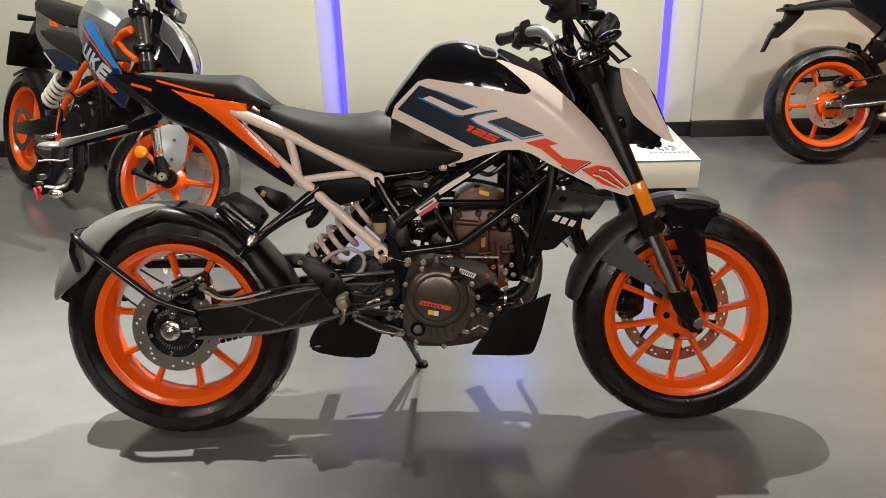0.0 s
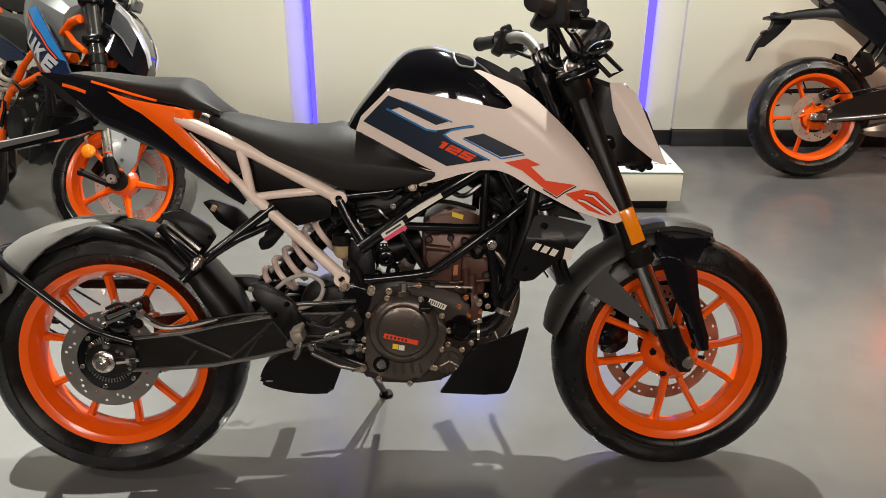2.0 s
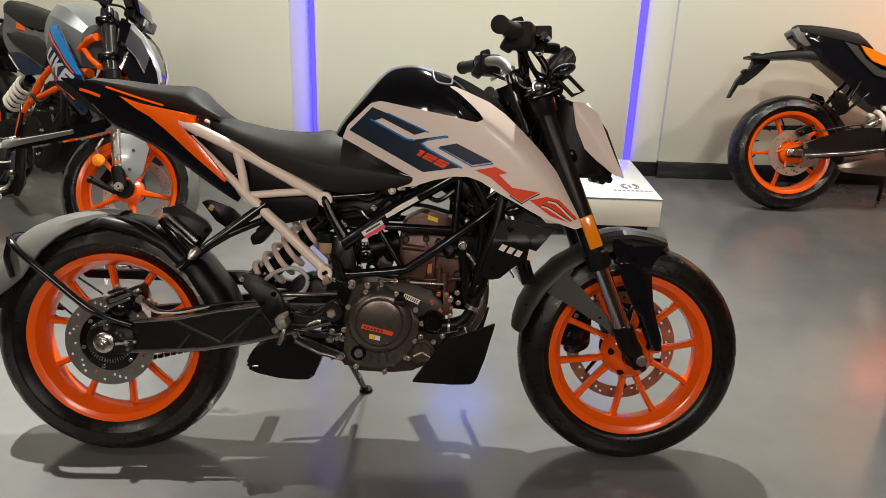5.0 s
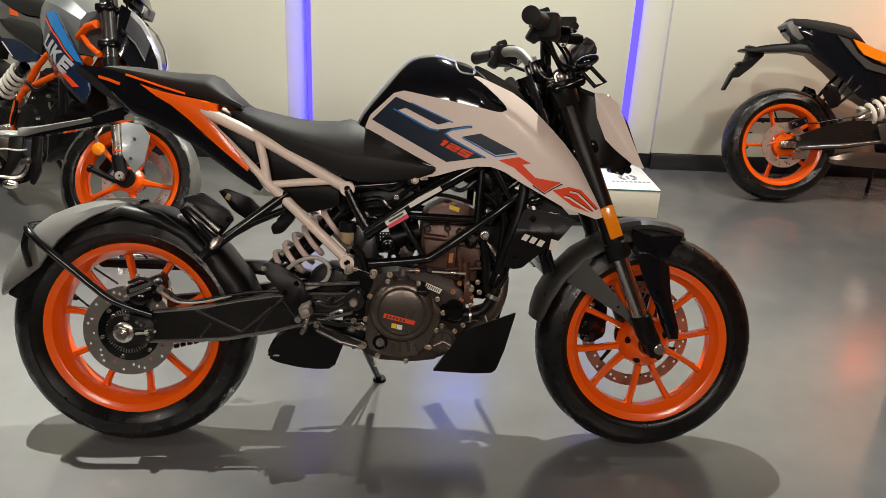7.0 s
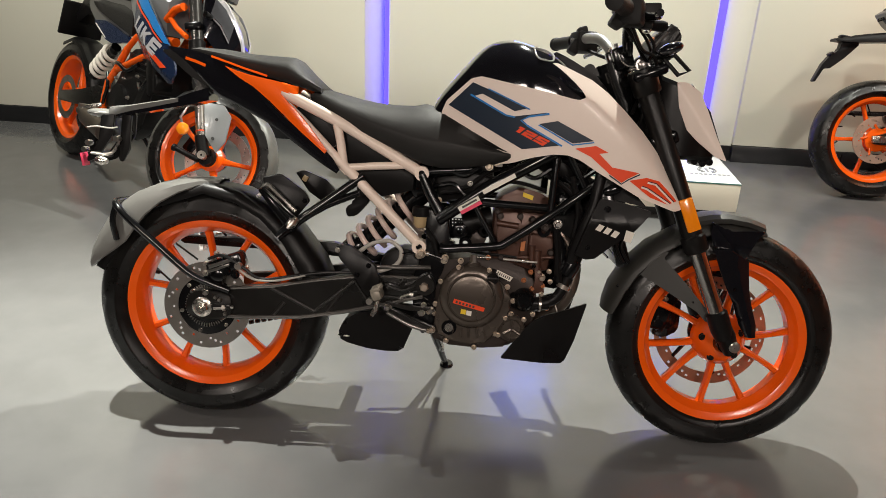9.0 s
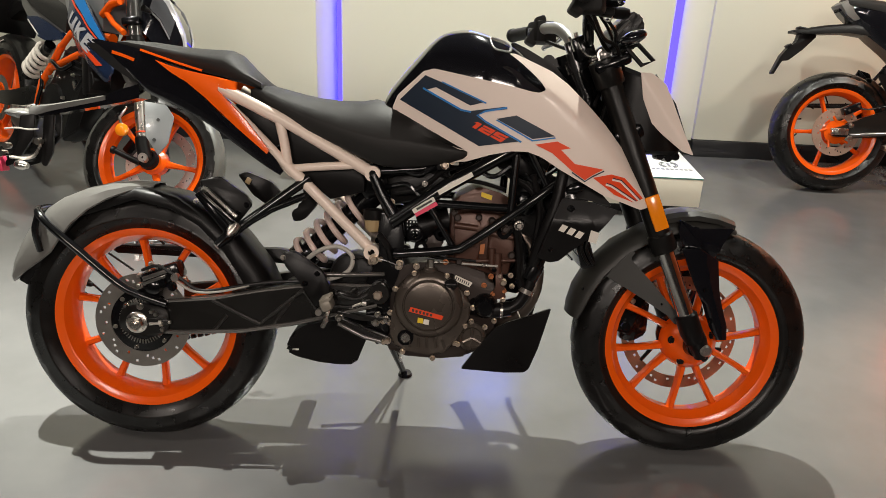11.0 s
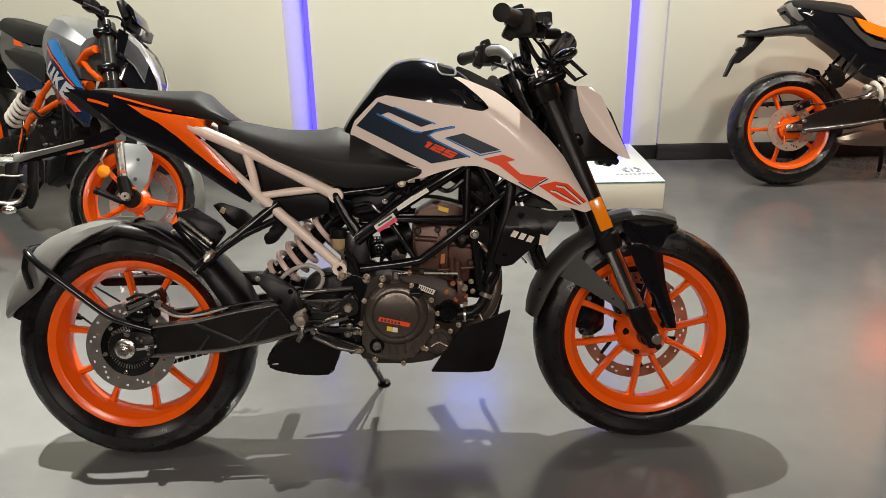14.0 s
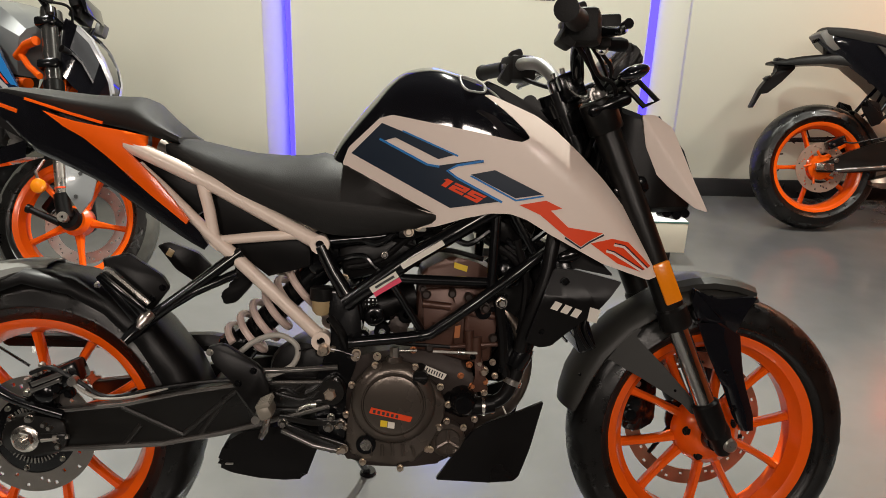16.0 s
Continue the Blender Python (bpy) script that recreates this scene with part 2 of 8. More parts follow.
def tube(bm, points, r, n=10, caps=True):
    """A round bar along the points; r: one radius, or one for each point."""
    pts = [Vector(q) for q in points]
    rads = r if isinstance(r, (list, tuple)) else [r] * len(pts)
    rings, side = [], None
    for i, p in enumerate(pts):
        way = (pts[min(i + 1, len(pts) - 1)] - pts[max(i - 1, 0)]).normalized()
        if side is None:
            side = way.orthogonal().normalized()
        side = (side - way * side.dot(way)).normalized()
        up = way.cross(side)
        rings.append([bm.verts.new(p + rads[i] * (math.cos(2 * math.pi * j / n) * side + math.sin(2 * math.pi * j / n) * up)) for j in range(n)])
    for a, b in zip(rings, rings[1:]):
        for j in range(n):
            bm.faces.new((a[j], a[(j + 1) % n], b[(j + 1) % n], b[j]))
    if caps:
        bm.faces.new(rings[0][::-1])
        bm.faces.new(rings[-1])
    return bm


def loft(bm, sections, caps=True, closed=True):
    rings = [[bm.verts.new(p) for p in s] for s in sections]
    for a, b in zip(rings, rings[1:]):
        m = len(a)
        for j in range(m if closed else m - 1):
            bm.faces.new((a[j], a[(j + 1) % m], b[(j + 1) % m], b[j]))
    if caps:
        bm.faces.new(rings[0][::-1])
        bm.faces.new(rings[-1])
    return bm


def lathe(bm, profile, cx, cz, n=72, turn=0.0, dent=None, closed=True):
    """The profile, pairs of (d, radius), turned about the line across the bike at (cx, cz)."""
    rings = []
    for i in range(n):
        a = turn + 2 * math.pi * i / n
        ring = []
        for k, (d, r) in enumerate(profile):
            rr = r - (dent(i, k) if dent else 0)
            ring.append(bm.verts.new((cx + rr * math.cos(a), d, cz + rr * math.sin(a))))
        rings.append(ring)
    m = len(profile)
    for i in range(n):
        a, b = rings[i], rings[(i + 1) % n]
        for k in range(m if closed else m - 1):
            bm.faces.new((a[k], a[(k + 1) % m], b[(k + 1) % m], b[k]))
    return bm


def rod(bm, a, b, r, r2=None, n=12):
    return tube(bm, (a, b), [r, r if r2 is None else r2], n)


def block(bm, centre, size, turn=None, bevel=0.0):
    m = Matrix.Translation(centre) @ (turn or Matrix()) @ Matrix.Diagonal((*size, 1))
    made = bmesh.ops.create_cube(bm, size=1.0, matrix=m)
    if bevel:
        edges = list({e for v in made["verts"] for e in v.link_edges})
        bmesh.ops.bevel(bm, geom=edges, offset=bevel, segments=2, affect="EDGES", profile=0.5)
    return bm


def plate(bm, outline, d0, d1, bevel=0.003):
    """A flat piece with the outline (x, z) from d0 to d1."""
    a = [bm.verts.new((x, d0, z)) for x, z in outline]
    b = [bm.verts.new((x, d1, z)) for x, z in outline]
    m = len(a)
    made = [bm.faces.new(a[::-1]), bm.faces.new(b)]
    for j in range(m):
        made.append(bm.faces.new((a[j], a[(j + 1) % m], b[(j + 1) % m], b[j])))
    if bevel:
        edges = list({e for f in made[:2] for e in f.edges})
        bmesh.ops.bevel(bm, geom=edges, offset=bevel, segments=2, affect="EDGES", profile=0.5)
    return bm


def rounded(outline, r=0.01, k=3):
    """The outline with its corners rounded."""
    out = []
    m = len(outline)
    for i in range(m):
        p, a, b = Vector(outline[i]), Vector(outline[i - 1]), Vector(outline[(i + 1) % m])
        la, lb = (a - p), (b - p)
        c = min(r, la.length * 0.45, lb.length * 0.45)
        s, e = p + la.normalized() * c, p + lb.normalized() * c
        for j in range(k + 1):
            t = j / k
            out.append(tuple((1 - t) ** 2 * s + 2 * t * (1 - t) * p + t * t * e))
    return out


def skin(bm, outline, depth, thick=0.003, step=0.02, side=1):
    """A thin curved panel: the outline (x, z), laid at depth(x, z) to the right, or to the left with side=-1."""
    t = bmesh.new()
    t.faces.new([t.verts.new((x, 0, z)) for x, z in outline])
    t.normal_update()
    bmesh.ops.triangulate(t, faces=t.faces[:])
    for axis, values in ((0, [x for x, _ in outline]), (2, [z for _, z in outline])):
        v = min(values) + step
        while v < max(values):
            co, no = [0, 0, 0], [0, 0, 0]
            co[axis], no[axis] = v, 1
            bmesh.ops.bisect_plane(t, geom=t.verts[:] + t.edges[:] + t.faces[:], plane_co=co, plane_no=no)
            v += step
    bmesh.ops.triangulate(t, faces=[f for f in t.faces if len(f.verts) > 4])
    outer = {v: bm.verts.new((v.co.x, side * depth(v.co.x, v.co.z), v.co.z)) for v in t.verts}
    inner = {v: bm.verts.new((v.co.x, side * (depth(v.co.x, v.co.z) - thick), v.co.z)) for v in t.verts}
    for f in t.faces:
        bm.faces.new([outer[v] for v in f.verts])
        bm.faces.new([inner[v] for v in reversed(f.verts)])
    for e in t.edges:
        if len(e.link_faces) == 1:
            a, b = e.verts
            bm.faces.new((outer[a], outer[b], inner[b], inner[a]))
    t.free()
    return bm


def along(points, n):
    """n points at even steps along a smooth line (x, z)."""
    p = curve([(x, z, 0) for x, z in points], 8)
    run = [0.0]
    for a, b in zip(p, p[1:]):
        run.append(run[-1] + (b - a).length)
    at = np.linspace(0, run[-1], n)
    return list(zip(np.interp(at, run, [q.x for q in p]).tolist(), np.interp(at, run, [q.y for q in p]).tolist()))


def ribbon(bm, upper, lower, depth, thick=0.004, n=48, m=8, side=1):
    """A smooth panel between two lines (x, z), laid at depth(x, z)."""
    up, low = along(upper, n), along(lower, n)
    lay = []
    for off in (0, thick):
        rows = []
        for (x0, z0), (x1, z1) in zip(up, low):
            pts = [(x0 + (x1 - x0) * k / m, z0 + (z1 - z0) * k / m) for k in range(m + 1)]
            rows.append([bm.verts.new((x, side * (depth(x, z) - off), z)) for x, z in pts])
        lay.append(rows)
    for rows in lay:
        for a, b in zip(rows, rows[1:]):
            for k in range(m):
                bm.faces.new((a[k], a[k + 1], b[k + 1], b[k]))
    o, i = lay
    for k in range(m):
        bm.faces.new((o[0][k], o[0][k + 1], i[0][k + 1], i[0][k]))
        bm.faces.new((o[-1][k], o[-1][k + 1], i[-1][k + 1], i[-1][k]))
    for j in range(n - 1):
        bm.faces.new((o[j][0], o[j + 1][0], i[j + 1][0], i[j][0]))
        bm.faces.new((o[j][m], o[j + 1][m], i[j + 1][m], i[j][m]))
    return bm


def strip(points, w):
    """The outline of a line of width w."""
    p = [Vector(q) for q in points]
    left, right = [], []
    for i, q in enumerate(p):
        way = (p[min(i + 1, len(p) - 1)] - p[max(i - 1, 0)]).normalized()
        nrm = Vector((-way.y, way.x)) * w / 2
        left.append(tuple(q + nrm))
        right.append(tuple(q - nrm))
    return left + right[::-1]


FLIP = Matrix.Diagonal((1, -1, 1, 1))


def part(name, bm, material, parent, label="", turn=None, angle=38):
    """Links the mesh as one part. turn: a matrix laid on it first (a steered fork)."""
    bmesh.ops.transform(bm, matrix=(turn or Matrix()) @ FLIP, verts=bm.verts[:])
    bmesh.ops.recalc_face_normals(bm, faces=bm.faces[:])
    for f in bm.faces:
        f.smooth = True
    me = bpy.data.meshes.new(name)
    bm.to_mesh(me)
    bm.free()
    me.set_sharp_from_angle(angle=radians(angle))
    me.materials.append(material)
    ob = new(name, me)
    ob.parent = parent
    if label:
        tagged(ob, label)
    return ob


def thing(name, m, label, category, group="", kind=""):
    ob = new(name)
    ob.matrix_world = m
    ob.empty_display_size = 0.1
    return tagged(ob, label, category, group, kind)


def solid(name, bm, material, label="", category="", kind="", angle=38, group=""):
    """A thing, or a piece of the setting, of one mesh in world coordinates."""
    bmesh.ops.recalc_face_normals(bm, faces=bm.faces[:])
    for f in bm.faces:
        f.smooth = True
    me = bpy.data.meshes.new(name)
    bm.to_mesh(me)
    bm.free()
    me.set_sharp_from_angle(angle=radians(angle))
    me.materials.append(material)
    return tagged(new(name, me), label, category, group, kind)


def world_box(x0, x1, y0, y1, z0, z1, bevel=0.0):
    return block(bmesh.new(), ((x0 + x1) / 2, (y0 + y1) / 2, (z0 + z1) / 2), (x1 - x0, y1 - y0, z1 - z0), bevel=bevel)


# ---- the showroom ----
W_PANEL, W_BACK, W_LEFT = 4.62, 4.74, 4.50
solid("floor", world_box(-4.2, 4.6, -3.2, 5.0, -0.1, 0.0), FLOOR, "dark grey polished showroom floor", "floor", "structure")
solid("ceiling", world_box(-4.2, 4.6, -3.2, 5.0, 3.2, 3.3), CEIL, "dark painted ceiling", "ceiling", "structure")
solid("wall_north", world_box(-4.2, 4.6, W_BACK, W_BACK + 0.15, 0, 3.2), WALL, "cream painted back wall", "wall", "structure")
solid("wall_west", world_box(-4.35, -4.2, -3.2, 4.85, 0, 3.2), DARK_WALL, "dark grey painted side wall", "wall", "structure")
solid("wall_east", world_box(4.6, 4.75, -3.2, 4.85, 0, 3.2), surface("orange_wall_paint", (0.75, 0.17, 0.05), 0.5, vary=0.05, scale=1.5), "orange painted side wall", "wall", "structure")
solid("wall_south", world_box(-4.2, 4.6, -3.35, -3.2, 0, 3.2), DARK_WALL, "dark grey painted rear wall", "wall", "structure")
for i, (x0, x1) in enumerate(((-4.2, -0.761), (-0.637, 1.243), (1.463, 4.6))):
    solid(f"wall_panel_{i + 1}", world_box(x0, x1, W_PANEL if i else W_LEFT, W_PANEL + 0.03 if i == 1 else W_BACK - 0.002, 0.0 if i == 1 else 0.102, 3.2, 0.002), WALL, "cream raised wall panel", "wall panel", "structure")
for i, (x0, x1) in enumerate(((-4.2, -0.762), (1.463, 4.6))):
    solid(f"baseboard_{i + 1}", world_box(x0, x1, (W_PANEL if i else W_LEFT) - 0.012, W_BACK - 0.004, 0, 0.10, 0.002), SKIRT, "black painted skirting board", "baseboard", "structure")
bm = bmesh.new()
front = [(-0.7605 + 0.1605 * (1 - math.cos(radians(a))), W_LEFT + 0.002 + (W_BACK - 0.006 - W_LEFT) * math.sin(radians(a))) for a in range(0, 91, 6)]
loft(bm, [[(x, y, z) for x, y in front + [(-0.60, W_BACK - 0.0025), (-0.7605, W_BACK - 0.0025)]] for z in (0.102, 3.2)])
solid("cove_west", bm, WALL, "cream curved cove beside the raised panel", "wall panel", "structure")
bm = bmesh.new()
loft(bm, [[(x, y - 0.012, z) for x, y in front] + [(-0.601, W_BACK - 0.003, z), (-0.757, W_BACK - 0.003, z)] for z in (0.0, 0.101)])
solid("baseboard_3", bm, SKIRT, "black painted skirting board", "baseboard", "structure")
solid("led_strip", world_box(-0.632, -0.612, W_PANEL + 0.032, W_PANEL + 0.040, 0.105, 3.19), LED, "blue glowing LED strip behind a wall panel", "led strip", "structure")
solid("led_diffuser", world_box(-0.668, -0.6385, W_PANEL + 0.034, W_PANEL + 0.062, 0.104, 3.19, 0.004), LED_DIFFUSER, "blue glowing diffuser strip beside a wall panel", "led diffuser", "structure")
solid("cove_back", world_box(1.2432, 1.4628, W_PANEL + 0.032, W_BACK - 0.001, 0.0, 3.2), WALL, "cream cove wall beside the raised panel", "wall panel", "structure")
solid("baseboard_5", world_box(1.245, 1.461, W_PANEL + 0.018, W_PANEL + 0.031, 0, 0.09, 0.002), SKIRT, "black painted skirting board", "baseboard", "structure")
solid("led_diffuser", world_box(1.2465, 1.292, W_PANEL + 0.010, W_PANEL + 0.031, 0.092, 3.19, 0.004), LED_DIFFUSER, "blue glowing diffuser strip beside a wall panel", "led diffuser", "structure")
solid("wall_light_panel", world_box(3.0, 3.1, W_PANEL - 0.03, W_PANEL - 0.002, 0.64, 1.0, 0.004), LAMP_ON, "small white light panel on the cream wall", "light panel", "structure")
solid("wall_light_panel", world_box(3.0, 3.25, W_PANEL - 0.03, W_PANEL - 0.002, 1.08, 1.42, 0.004), LAMP_ORANGE, "orange light panel on the cream wall", "light panel", "structure")
solid("lit_wall_sign", world_box(0.10, 0.52, W_PANEL - 0.03, W_PANEL - 0.002, 1.52, 1.92, 0.02), SIGN_BLUE, "blue lit square sign on the cream wall", "sign")

# ---- the motorcycles ----


def bm_new():
    return bmesh.new()


def tyre(parent, cx, R, hw, bead, brim, turn=None, sipes=True, tread=None):
    prof = [(-brim, bead), (-brim - 0.006, bead + 0.012), (-hw + 0.004, R - 0.070), (-hw + 0.0012, R - 0.062), (-hw - 0.0015, R - 0.060), (-hw - 0.0015, R - 0.057), (-hw, R - 0.055), (-hw + 0.003, R - 0.036)]
    crown = [(-0.9, 0.026), (-0.78, 0.0165), (-0.6, 0.0085), (-0.42, 0.004), (-0.22, 0.001), (0, 0), (0.22, 0.001), (0.42, 0.004), (0.6, 0.0085), (0.78, 0.0165), (0.9, 0.026)]
    prof += [(hw * f, R - s) for f, s in crown]
    prof += [(hw - 0.003, R - 0.036), (hw, R - 0.055), (hw + 0.0015, R - 0.057), (hw + 0.0015, R - 0.060), (hw - 0.0012, R - 0.062), (hw - 0.004, R - 0.070), (brim + 0.006, bead + 0.012), (brim, bead)]
    prof += [(brim - 0.012, bead - 0.004), (-brim + 0.012, bead - 0.004)]

    def dent(i, k):
        if not sipes or k < 8 or k > 18:
            return 0
        j = abs(k - 13)
        return 0.0050 if j and (i + 2 * j + (6 if k > 13 else 0)) % 12 in (0, 1) else 0

    bm = lathe(bm_new(), prof, cx, R, 160, dent=dent)
    if tread:
        for f in bm.faces:
            if all(abs(v.co.y) < hw * 0.91 and math.hypot(v.co.x - cx, v.co.z - R) > R - 0.035 for v in f.verts):
                f.material_index = 1
    ob = part("tyre", bm, RUBBER, parent, "black rubber tyre with a grooved tread", turn, 50)
    if tread:
        ob.data.materials.append(tread)
    return ob


def wheel(name, root, cx, R, hw, bead, brim, spokes, phase, style, turn=None, label="cast orange wheel rim", tread=None):
    """The rim with its spokes, hub and tyre."""
    cz = R
    prof = [(-brim, bead + 0.008), (-brim + 0.004, bead + 0.009), (-brim + 0.010, bead - 0.006), (-brim + 0.02, bead - 0.012), (-0.018, bead - 0.020), (0.018, bead - 0.020),
            (brim - 0.02, bead - 0.012), (brim - 0.010, bead - 0.006), (brim - 0.004, bead + 0.009), (brim, bead + 0.008), (brim, bead - 0.002), (brim - 0.008, bead - 0.018),
            (brim - 0.022, bead - 0.026), (0.016, bead - 0.035), (-0.016, bead - 0.035), (-brim + 0.022, bead - 0.026), (-brim + 0.008, bead - 0.018), (-brim, bead - 0.002)]
    rim = part(name, lathe(bm_new(), prof, cx, cz, 120), RIM, root, label, turn, 30)
    for i in range(spokes):
        a = radians(phase) + 2 * math.pi * i / spokes
        bm = bm_new()
        lean = 0.10 if style == "pair" else 0.0
        sgn = 1 if i % 2 else -1
        r0, r1 = 0.045, bead - 0.028
        secs = []
        for s in (0.0, 0.12, 0.3, 0.55, 0.8, 0.93, 1.0):
            r = r0 + (r1 - r0) * s
            ang = a + (sgn * lean * (1 - s) if style == "pair" else 0)
            if style == "pair":
                w, h = (0.0105 - 0.0030 * math.sin(math.pi * s * 0.9) + (0.004 if s > 0.95 else 0)), 0.017 - 0.005 * s
            else:
                w, h = (0.017 - 0.008 * math.sin(math.pi * s * 0.8) + (0.010 if s > 0.95 else 0)), 0.017 - 0.005 * s
            er, et = Vector((math.cos(ang), 0, math.sin(ang))), Vector((-math.sin(ang), 0, math.cos(ang)))
            p = Vector((cx, 0, cz)) + er * r
            ring = []
            for u, v in ((1, 0.55), (0.55, 1), (-0.55, 1), (-1, 0.55), (-1, -0.55), (-0.55, -1), (0.55, -1), (1, -0.55)):
                ring.append(p + et * (w * u) + Vector((0, h * v, 0)))
            secs.append(ring)
        part("spoke", loft(bm, secs), RIM, rim, turn=turn)
    bm = bm_new()
    lathe(bm, [(-0.035, 0.018), (-0.035, 0.040), (-0.022, 0.055), (0.022, 0.055), (0.035, 0.040), (0.035, 0.018)], cx, cz, 40)
    part("hub", bm, RIM, rim, turn=turn)
    tyre(rim, cx, R, hw, bead, brim, turn, tread=tread)
    return rim


def disc(name, parent, cx, cz, r0, r1, d, holes, turn=None, material=None):
    """A drilled brake disc."""
    n, bm = holes * 4, bm_new()
    rr = [r0, r0 + (r1 - r0) * 0.22, r0 + (r1 - r0) * 0.40, r0 + (r1 - r0) * 0.60, r0 + (r1 - r0) * 0.78, r1]
    lay = []
    for y in (d - 0.002, d + 0.002):
        lay.append([[bm.verts.new((cx + r * math.cos(2 * math.pi * i / n), y, cz + r * math.sin(2 * math.pi * i / n))) for r in rr] for i in range(n)])
    cut = set()
    for i in range(n):
        for k in range(5):
            if (k, i % 8) in ((1, 1), (3, 5)) or (k == 2 and i % 16 == 11):
                cut.add((i, k))
    for i in range(n):
        j = (i + 1) % n
        for k in range(5):
            if (i, k) in cut:
                q = [(i, k), (j, k), (j, k + 1), (i, k + 1)]
                for (a, b), (c, e) in zip(q, q[1:] + q[:1]):
                    bm.faces.new((lay[0][a][b], lay[0][c][e], lay[1][c][e], lay[1][a][b]))
            else:
                bm.faces.new((lay[0][i][k], lay[0][i][k + 1], lay[0][j][k + 1], lay[0][j][k]))
                bm.faces.new((lay[1][i][k], lay[1][j][k], lay[1][j][k + 1], lay[1][i][k + 1]))
        for k in (0, 5):
            bm.faces.new((lay[0][i][k], lay[0][j][k], lay[1][j][k], lay[1][i][k]))
    return part(name, bm, material or DISC, parent, "drilled steel brake disc", turn)


def bolt(parent, x, d, z, r=0.007, h=0.008, material=None, name="bolt"):
    bm = bm_new()
    r = r * 0.86
    tube(bm, ((x, d - h, z), (x, d + h * 0.6, z), (x, d + h, z)), [r, r, r * 0.75], 6)
    tube(bm, ((x, d - h, z), (x, d - h * 0.3, z)), r * 1.3, 12)
    return part(name, bm, material or BOLT, parent)


def ring_arc(cx, cz, r, a0, a1, n):
    return [(cx + r * math.cos(radians(a0 + (a1 - a0) * i / n)), cz + r * math.sin(radians(a0 + (a1 - a0) * i / n))) for i in range(n + 1)]


def arch(bm, cx, cz, stations, thick=0.003):
    """A mudguard: stations of (angle, radius, half width, drop of the sides)."""
    secs = []
    for a, r, w, drop in stations:
        er = Vector((math.cos(radians(a)), 0, math.sin(radians(a))))
        ring = []
        prof = [(-1.0, -drop), (-0.93, -drop * 0.45), (-0.72, -drop * 0.12), (-0.4, 0), (0, 0.002), (0.4, 0), (0.72, -drop * 0.12), (0.93, -drop * 0.45), (1.0, -drop)]
        for u, q in prof:
            ring.append(Vector((cx, u * w, cz)) + er * (r + q))
        for u, q in reversed(prof):
            ring.append(Vector((cx, u * (w - thick), cz)) + er * (r + q - thick))
        secs.append(ring)
    return loft(bm, secs)


def round_arch(bm, cx, cz, stations, thick=0.003, n=8):
    """A mudguard with a round crown."""
    secs = []
    for a, r, w, drop in stations:
        er = Vector((math.cos(radians(a)), 0, math.sin(radians(a))))
        prof = [(math.sin(math.pi / 2 * k / n), -drop * (1 - math.cos(math.pi / 2 * k / n))) for k in range(-n, n + 1)]
        ring = [Vector((cx, u * w, cz)) + er * (r + q) for u, q in prof]
        ring += [Vector((cx, u * (w - thick), cz)) + er * (r + q - thick) for u, q in reversed(prof)]
        secs.append(ring)
    return loft(bm, secs)


def coil(bm, a, b, radius, wire, turns):
    a, b = Vector(a), Vector(b)
    way = (b - a).normalized()
    s = way.orthogonal().normalized()
    u = way.cross(s)
    n = int(turns * 20)
    pts = [a + (b - a) * (i / n) + radius * (math.cos(2 * math.pi * turns * i / n) * s + math.sin(2 * math.pi * turns * i / n) * u) for i in range(n + 1)]
    return tube(bm, pts, wire, 8)


def text_mesh(body, m, bold=0.0, slant=0.0, spacing=1.0):
    cu = bpy.data.curves.new("lettering", "FONT")
    cu.body, cu.size, cu.extrude, cu.space_character = body, 1.0, 0.01, spacing
    cu.offset, cu.shear = bold, slant
    ob = bpy.data.objects.new("lettering", cu)
    scene.collection.objects.link(ob)
    bpy.context.view_layer.update()
    me = bpy.data.meshes.new_from_object(ob.evaluated_get(bpy.context.evaluated_depsgraph_get()))
    bm = bm_new()
    bm.from_mesh(me)
    bpy.data.objects.remove(ob)
    bpy.data.meshes.remove(me)
    bmesh.ops.transform(bm, matrix=m, verts=bm.verts[:])
    return bm


LEAN_POSE = pose(-0.68, 1.728, 0.002, 0, 0, 1.5) @ pose(0, 0, 0, -14, 0, 0)


